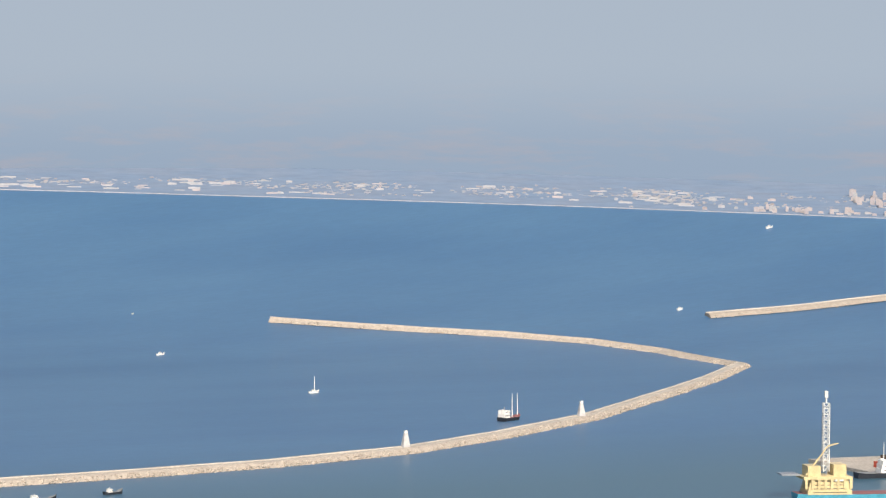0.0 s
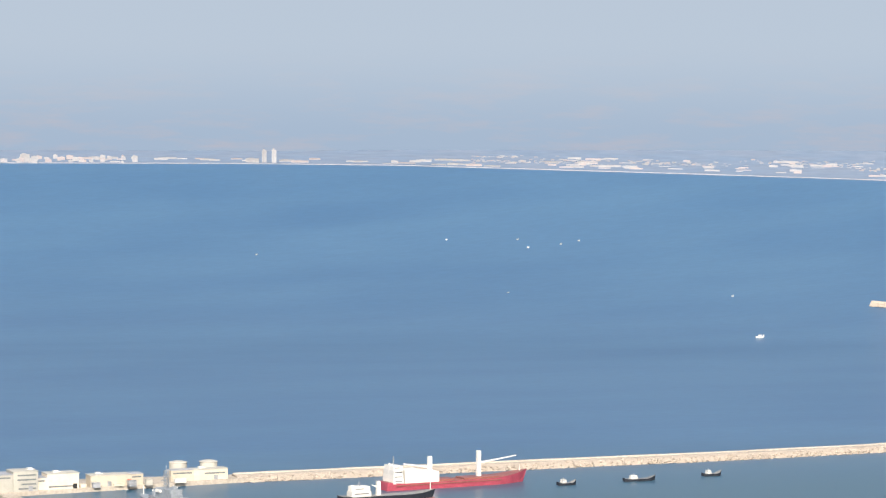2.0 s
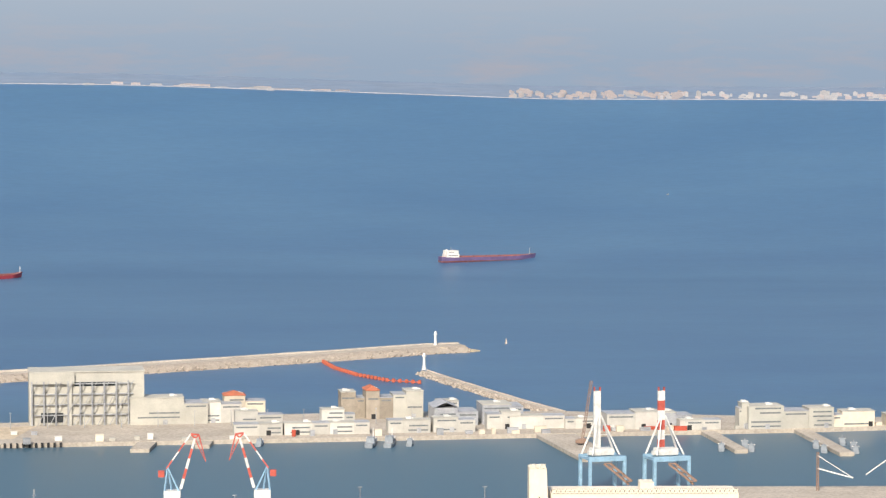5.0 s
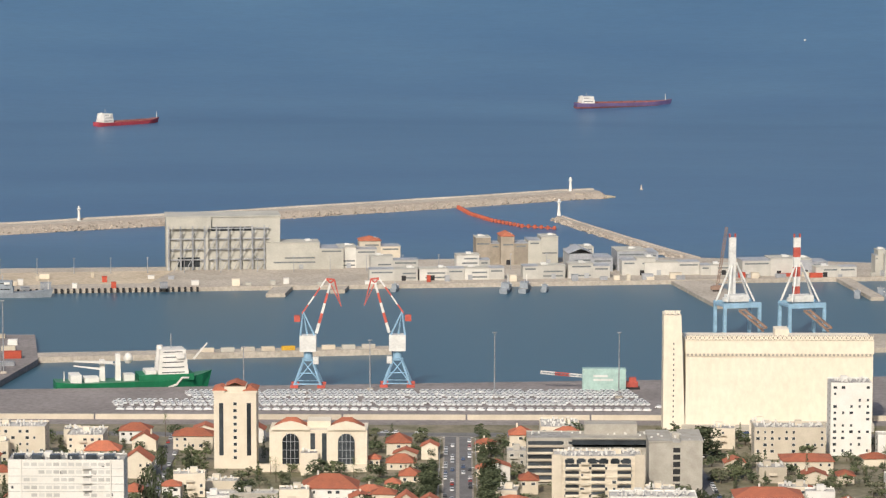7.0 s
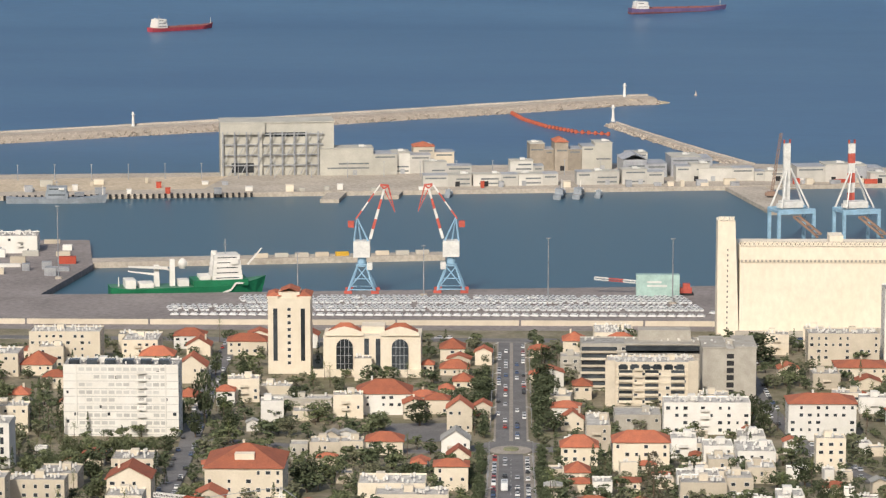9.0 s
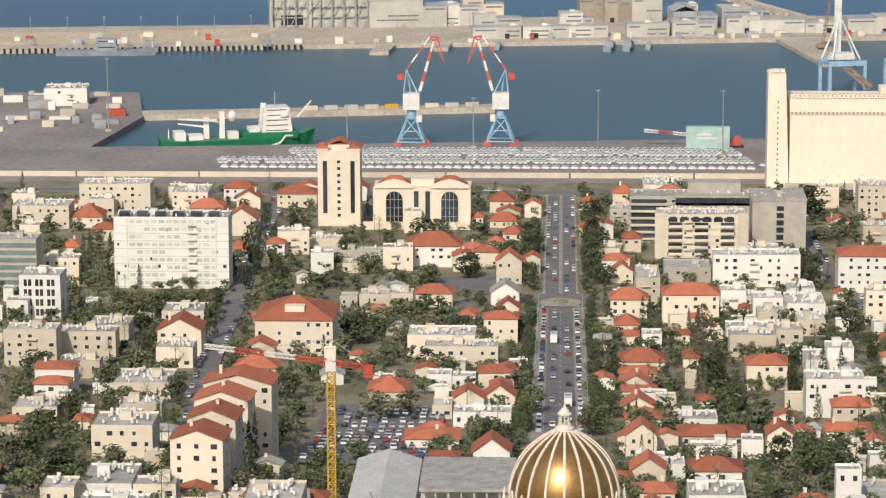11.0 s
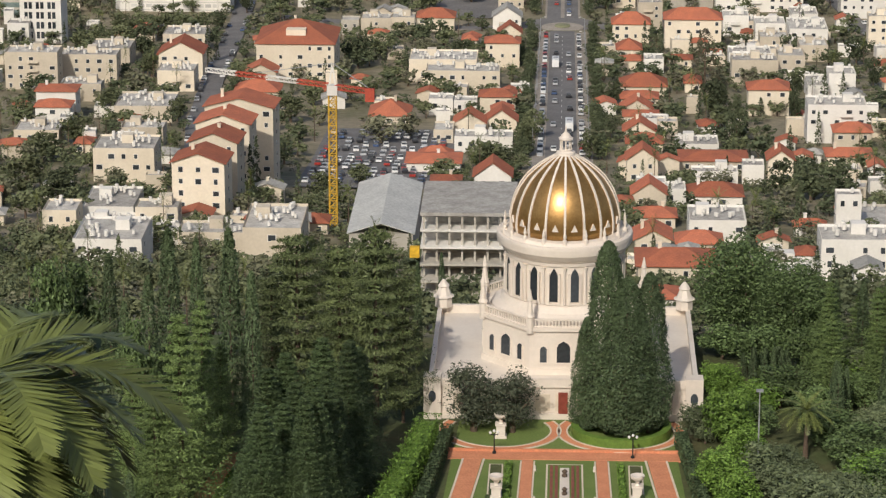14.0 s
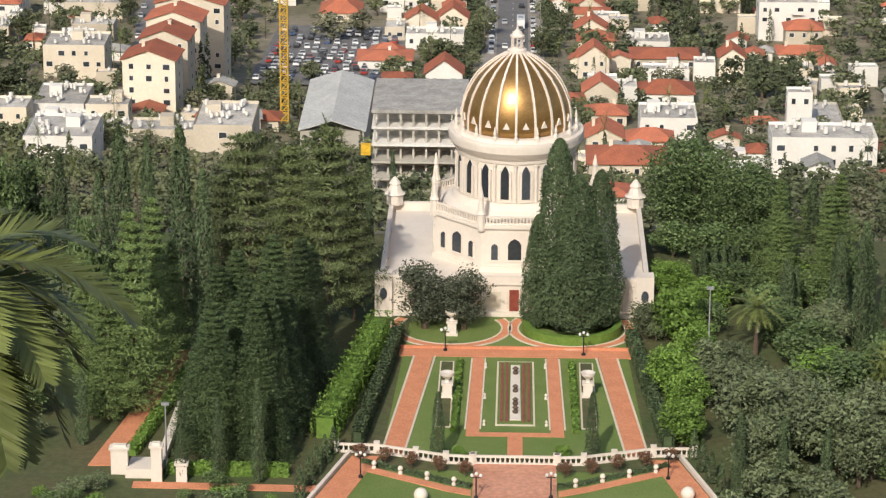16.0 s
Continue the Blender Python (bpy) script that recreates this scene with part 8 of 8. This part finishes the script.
part("body", lathe(bmesh.new(), [(1.2, -0.5), (1.3, 0.8), (0.6, 1.8), (0.4, 4), (0.1, 5)], 12), mat("buoy_paint", (0.6, 0.5, 0.42)), ob)

# breakwater head of pale sand, and the orange floating barrier
bm = bmesh.new()
prism(bm, [(104, 2742), (132, 2748), (140, 2756), (132, 2770), (100, 2776)], -1, 5)
for v in bm.verts:
    if v.co.z > 0 and v.co.x > 128:
        v.co.z = 1.0
tagged(part("breakwater_head", bm, mat("pale_sand", (0.66, 0.54, 0.36), (0.56, 0.46, 0.32))), "pale sandy head of the long breakwater", "breakwater", kind="structure")
boom = thing("floating_barrier", pose(0, 0, 0), "orange floating barrier across the basin mouth", "barrier")
BUOY = mat("barrier_orange", (0.5, 0.13, 0.07), (0.4, 0.1, 0.06))
pts = along([(0, 2660, 0), (10, 2610, 0), (28, 2560, 0), (52, 2520, 0), (78, 2505, 0)], 5.5)
flo = None
for k, p in enumerate(pts):
    if flo is None:
        flo = part("float", lathe(bmesh.new(), [(1.3, -0.6), (1.5, 0.6), (1.4, 2.6), (0.9, 3.0)], 10), BUOY, boom)
        flo.location = p
    else:
        shared("float", flo.data, boom, pose(*p))
part("cable", bars([(a + Vector((0, 0, 1.2)), b + Vector((0, 0, 1.2)), 0.9) for a, b in zip(pts, pts[1:])]), BUOY, boom)

# sandy yard and timber fenders of the naval quay
yard = bmesh.new()
prism(yard, [(-900, 2060), (-420, 2122), (-215, 2150), (-205, 2218), (-420, 2190), (-900, 2140)], 2.9, 3.06)
tagged(part("yard", yard, mat("sandy_yard", (0.6, 0.5, 0.37), (0.48, 0.39, 0.28), scale=0.03, fine=0.3)), "pale sandy yard along the sea wall", "yard", kind="structure")
fender = None
for k in range(70):
    x = -470 + k * 4.2
    if fender is None:
        fender = tagged(part("fender_pile", boxes((-0.8, 0.8, -0.5, 0.5, -1, 3.4)), DARK), "dark timber fender pile along the quay", "pile", "fender piles")
        fender.location = (x, 2151.2 + 0.126 * x, 0)
    else:
        tagged(shared("fender_pile", fender.data, None, pose(x, 2151.2 + 0.126 * x, 0)), "dark timber fender pile along the quay", "pile", "fender piles")
# buildings on the harbour quay
SHED = mat("grey_sheet_roof", (0.42, 0.43, 0.45), (0.33, 0.34, 0.36), rough=0.5)
CONC = mat("raw_concrete", (0.5, 0.48, 0.42), (0.4, 0.385, 0.34), scale=0.06, grain=0.1)


def quay_house(x, y, w, d, h, wall, label, kind="flat", rise=0, sparse=0.6, base=3.0):
    """A plain harbour building: stepped blocks, long window strips, wide doors, plant on the roof."""
    wall = QWHITE if wall == WHITE else wall
    ob = thing("harbour_building", pose(x, y, base, 0, 0, 7), label, "building", "buildings of the harbour")
    taken.append((x, y, w / 2, d / 2))
    cut = hrnd.uniform(0.45, 0.75) * w
    low = h * (hrnd.uniform(0.72, 0.9) if h > 9 else 1.0)
    flip = hrnd.choice((-1, 1))
    x0, x1 = (-w / 2, -w / 2 + cut) if flip < 0 else (w / 2 - cut, w / 2)
    y0, y1 = (-w / 2 + cut, w / 2) if flip < 0 else (-w / 2, w / 2 - cut)
    part("wall", boxes((x0, x1, -d / 2, d / 2, -1, h)), wall, ob)
    part("wing", boxes((y0, y1, -d / 2 + 0.6, d / 2, -1, low)), wall, ob)
    if kind == "flat":
        part("roof", boxes((x0 - 0.3, x1 + 0.3, -d / 2 - 0.3, d / 2 + 0.3, h, h + 0.45)), CONC, ob)
    else:
        r = part("roof", roof_mesh(x1 - x0, d, max(rise, 2), kind), SHED if wall == SHED else ROOF, ob)
        r.location = ((x0 + x1) / 2, 0, h + 0.02)
    part("wing_roof", boxes((y0 - 0.2, y1 + 0.2, -d / 2 + 0.3, d / 2 + 0.3, low, low + 0.4)), SHED, ob)
    floors = max(1, int(h / 3.2))
    for k in range(floors):
        z = 1.4 + k * 3.2
        if hrnd.random() < sparse:
            continue
        e0 = hrnd.uniform(0.05, 0.35)
        part("window_strip", boxes((x0 + (x1 - x0) * e0, x1 - (x1 - x0) * 0.08, -d / 2 - 0.04, -d / 2 + 0.1, z, z + 1.1)), STRIP, ob)
    part("window_strip", boxes((y0 + 1.5, y1 - 1.5, -d / 2 + 0.55, -d / 2 + 0.7, low - 2.6, low - 1.5)), STRIP, ob)
    dx = hrnd.uniform(x0 + 2, x1 - 4)
    part("gate", boxes((dx, dx + 3.2, -d / 2 - 0.06, -d / 2 + 0.1, 0, min(3.6, h - 1))), hrnd.choice((METAL, SHED, DARK)), ob)
    px = hrnd.uniform(x0 + 2, x1 - 5)
    part("roof_plant", boxes((px, px + 3.5, -1, 2.5, h, h + 1.8), (px + 4, px + 5.2, 0, 1.2, h, h + 1.1)), CRANEWHITE, ob)
    return ob


hrnd = random.Random(77)
QWHITE = mat("weathered_white_wall", (0.58, 0.56, 0.51), (0.48, 0.46, 0.42), vary=0.18, scale=0.1, grain=0.1)
QBROWN = mat("sooty_concrete", (0.36, 0.31, 0.25), (0.27, 0.235, 0.19), vary=0.2, scale=0.1, grain=0.15)
STRIP = mat("dull_window_strip", (0.13, 0.15, 0.16), (0.2, 0.21, 0.21), rough=0.35, scale=0.6, grain=0.2, bump=0)
hall = thing("open_hall", pose(-172, 2222, 3, 0, 0, 7), "huge unfinished grey concrete hall with open steel front", "hall")
part("back_wall", boxes((-38, 44, 3.2, 34, 0, 38)), CONC, hall)
part("roof", boxes((-38.5, 44.5, 2.5, 34.5, 38, 38.8)), CONC, hall)
for k in range(9):
    part("column", boxes((-37 + k * 8.6, -35.8 + k * 8.6, 0, 1.2, 0, 32)), METAL, hall)
for k in range(4):
    part("gallery", boxes((-38, 36, 1.5, 3.2, 7 + k * 7.5, 7.8 + k * 7.5)), METAL, hall)
part("scaffold", bars([((-37 + k * 4.3, -0.2, 8 * j), (-37 + (k + 1) * 4.3, -0.2, 8 * (j + 1)), 0.45) for k in range(17) for j in range(4) if (k + j) % 2]), METAL, hall)
for x in (-9, -37):
    part("side_wall", boxes((x - 1, x + 1, 0.5, 4, 0, 34)), CONC, hall)
part("upper_wall", boxes((-38, -6, 0.4, 2, 30, 38)), CONC, hall)
part("dark_bay", boxes((-30, -14, 3.0, 3.4, 2, 9), (-6, 24, 3.0, 3.4, 28, 31)), PANE, hall)
quay_house(-112, 2238, 56, 22, 19, CONC, "large plain concrete store on the quay", sparse=0.8)
quay_house(-74, 2246, 28, 20, 15, WHITE, "pale harbour building with terraces")
quay_house(-58, 2260, 30, 16, 18, BEIGE, "beige harbour building with reddish roof", "hip", 3)
for x, w, h in ((-46, 34, 8), (-12, 32, 8), (18, 28, 8), (60, 30, 9), (92, 30, 10)):
    quay_house(x, 2176 + 0.124 * x, w, 12, h, WHITE, "long white two-storey barrack on the quay", sparse=0.1)
quay_house(-46, 2196, 34, 12, 14, WHITE, "white stepped harbour office")
quay_house(10, 2205, 24, 12, 14, WHITE, "white stepped harbour office")
quay_house(21, 2270, 18, 18, 19, QBROWN, "dark weathered concrete block on the mole", sparse=0.85)
quay_house(40, 2266, 20, 20, 21, QBROWN, "tall beige harbour building with reddish roof", "hip", 3, 0.85)
quay_house(61, 2268, 22, 20, 20, CONC, "tall beige harbour building with open top floor", sparse=0.85)
quay_house(88, 2262, 20, 16, 13, WHITE, "white harbour building with a flat roof")
quay_house(94, 2230, 32, 26, 13, SHED, "broad shed with a grey sheet roof", "gable", 4, 0.6)
quay_house(128, 2238, 30, 26, 14, SHED, "broad grey sheet-metal shed", sparse=0.7)
quay_house(128, 2204, 24, 12, 12, WHITE, "white quay office with a flat roof")
quay_house(152, 2206, 40, 12, 9, WHITE, "cream quay store with a flat roof")
quay_house(184, 2206, 24, 12, 7, WHITE, "white quay store with a flat roof")
quay_house(220, 2206, 38, 20, 12, WHITE, "pale metal workshop on the quay", sparse=0.8)
quay_house(250, 2212, 26, 20, 11, SHED, "white workshop on the quay", sparse=0.7)
quay_house(268, 2196, 30, 10, 7, WHITE, "low white store on the quay")
quay_house(300, 2204, 7, 12, 18, CONC, "narrow concrete tower of a harbour works", sparse=0.8)
quay_house(324, 2206, 44, 20, 16, CONC, "broad concrete harbour works with gallery windows", sparse=0.4)
quay_house(352, 2210, 26, 18, 14, CONC, "beige harbour works annexe", sparse=0.4)
quay_house(374, 2214, 44, 14, 11, CREAM, "long low cream store on the quay")
quay_house(425, 2222, 40, 12, 8, BEIGE, "long low store on the quay")
quay_house(490, 2238, 44, 10, 8, BEIGE, "low store below two round tanks", base=2.8)
for x in (478, 501):
    ob = thing("storage_tank", pose(x, 2250, 3), "round pale storage tank with a flat lid", "tank", "storage tanks")
    part("shell", lathe(bmesh.new(), [(6.6, -1), (6.6, 11.5), (6.9, 11.6), (6.9, 12), (6.0, 12.3)], 28), CONC, ob)
    part("lid", lathe(bmesh.new(), [(6.0, 12.2), (3.5, 12.8), (0.5, 13)], 28), CONC, ob)
qr = random.Random(31)
CLUTTER = [WHITE, BEIGE, RED, METAL, CREAM, CONC, SHED]
for k in range(90):
    x = qr.uniform(-560, -200) if k < 45 else qr.uniform(-200, 540)
    y = 2152 + 0.127 * x + (qr.uniform(-18, 62) if x < -200 else qr.uniform(3, 14))
    w, h = qr.uniform(2, 9), qr.uniform(1.5, 4.5)
    ob = tagged(part("quay_cabin", boxes((-w / 2, w / 2, -2, 2, 0, h), (-w / 2 - 0.2, w / 2 + 0.2, -2.2, 2.2, h, h + 0.2)), CLUTTER[k % 7]), "small cabin or crate stored on the quay", "cabin", "cabins on the quay")
    ob.matrix_world = pose(x, y, 3, 0, 0, 7)
for k in range(26):
    x = -560 + k * 26
    ob = thing("lamp_post", pose(x, 2225 + 0.1 * x, 3), "slim lamp post along the sea wall", "lamp post", "sea wall lamps")
    part("pole", lathe(bmesh.new(), [(0.3, 0), (0.18, 11)], 6), METAL, ob)
    part("lamp_head", boxes((-0.8, 0.8, -0.3, 0.3, 11, 11.4)), METAL, ob)
# stores on the near pier and the port apron
for k in range(46):
    x, y = qr.uniform(-420, -255), qr.uniform(1740, 1890)
    w, h = qr.uniform(3, 14), qr.uniform(1.5, 5)
    ob = tagged(part("cargo_crate", boxes((-w / 2, w / 2, -2, 2, 0, h)), CLUTTER[k % 7]), "stacked cargo and cabins on the pier", "cargo", "cargo on the pier")
    ob.matrix_world = pose(x, y, 3.6, 0, 0, 4)
ob = house(-300, 1858, 26, 20, 10, "flat", 0, WHITE, 4, 3.6, "warehouse", True, "white warehouse on the pier", 0.8)
for x in range(-320, 330, 65):
    ob = tagged(part("port_fence", boxes((0, 64, 0, 0.5, 0, 3)), BEIGE), "long beige wall between port and road", "wall", "port wall panels", "structure")
    ob.matrix_world = pose(x, 1606, 3.4)
for k in range(9):
    ob = tagged(part("pier_cargo", boxes((-4, 4, -1.5, 1.5, 0, 2.4)), (YELLOW if k == 4 else (BEIGE, CONC, STONE)[k % 3])), "cargo standing along the narrow pier", "cargo", "cargo on the narrow pier")
    ob.matrix_world = pose(-150 + k * 12, 1837 + (k * 12) * 0.17, 3.4, 0, 0, 9)

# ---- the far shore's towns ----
# wall colours of the far towns are greyed and blued to carry haze
FARWHITE = mat("hazed_white_walls", (0.37, 0.36, 0.365), (0.3, 0.31, 0.335), scale=0.05, vary=0.15, spec=0.1, bump=0)
FARPINK = mat("hazed_pink_walls", (0.39, 0.345, 0.335), (0.33, 0.305, 0.32), scale=0.05, vary=0.15, spec=0.1, bump=0)
bm = boxes((-0.5, 0.5, -0.5, 0.5, -0.6, 1), (-0.3, 0.1, -0.3, 0.3, 1, 1.12))
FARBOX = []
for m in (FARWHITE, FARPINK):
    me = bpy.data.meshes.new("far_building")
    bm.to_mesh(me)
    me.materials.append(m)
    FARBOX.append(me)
bm.free()


def far_town(az0, az1, n, s0, s1, w, h, pink, seed):
    r = random.Random(seed)
    vs, fs, mi = [], [], []
    for _ in range(n):
        az = r.uniform(az0, az1)
        x, y, z = far_land(az, r.uniform(s0, s1))
        k = int(r.random() < pink)
        m = pose(x, y, z - 1, 0, 0, -az) @ Matrix.Diagonal((r.uniform(0.5, 1.5) * w, 8, r.uniform(0.5, 1.4) * h, 1))
        if n < 50:
            tagged(shared("far_building", FARBOX[k], None, m), "pale hazy building of the far shore", "building", "buildings of the far shore")
            continue
        o = len(vs)
        vs += [tuple(m @ v.co) for v in FARBOX[k].vertices]
        fs += [tuple(i + o for i in p.vertices) for p in FARBOX[k].polygons]
        mi += [k] * len(FARBOX[k].polygons)
    if vs:
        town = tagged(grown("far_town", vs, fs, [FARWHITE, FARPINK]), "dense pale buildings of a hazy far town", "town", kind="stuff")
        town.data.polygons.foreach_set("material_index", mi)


far_town(3.4, 6.6, 110, 6, 120, 7, 5.5, 0.85, 1)
far_town(6.2, 11.2, 80, 6, 100, 7, 5, 0.4, 2)
far_town(10.2, 20, 44, 20, 110, 20, 3, 0.3, 3)
far_town(19, 33, 95, 30, 170, 16, 2.6, 0.3, 4)
far_town(31, 34, 30, 15, 130, 8, 3.5, 0.5, 5)
far_town(33.6, 37.8, 60, 12, 40, 7, 6, 0.7, 8)
far_town(35.4, 37.8, 60, 90, 190, 7, 8, 0.8, 9)
far_town(-4.4, 0.5, 24, 3, 25, 20, 3, 0.5, 6)
for az, w, h in ((13.57, 7, 19), (13.75, 7, 20), (13.35, 20, 7), (11.2, 8, 10), (9.2, 14, 12), (6.9, 7, 11)):
    x, y, z = far_land(az, 25)
    ob = shared("far_tower", FARBOX[0], None, pose(x, y, z - 1, 0, 0, -az) @ Matrix.Diagonal((w, 10, h, 1)))
    tagged(ob, "pale hazy tower of the far shore", "tower", "towers of the far shore")

# the countless small buildings of the far towns, in clusters along the plain
vs, fs, mi = [], [], []
for _ in range(70):
    az0, s0 = frnd.uniform(17, 38), frnd.triangular(40, 190, 110)
    for _ in range(frnd.randint(6, 22)):
        x, y, z = far_land(az0 + frnd.gauss(0, 0.35), max(25, s0 + frnd.gauss(0, 9)))
        w, h = frnd.uniform(1.5, 7), frnd.uniform(0.6, 1.9)
        c, s = math.cos(math.atan2(x, y)), math.sin(math.atan2(x, y))
        n = len(vs)
        vs += [(x + a * w * c + b * 3 * s, y - a * w * s + b * 3 * c, z + k * h - 0.4) for k in (0, 1) for a, b in ((-0.5, -0.5), (0.5, -0.5), (0.5, 0.5), (-0.5, 0.5))]
        fs += [tuple(n + i for i in f) for f in ((4, 5, 6, 7), (0, 1, 5, 4), (1, 2, 6, 5), (2, 3, 7, 6), (3, 0, 4, 7))]
        mi += [frnd.random() < 0.4] * 5
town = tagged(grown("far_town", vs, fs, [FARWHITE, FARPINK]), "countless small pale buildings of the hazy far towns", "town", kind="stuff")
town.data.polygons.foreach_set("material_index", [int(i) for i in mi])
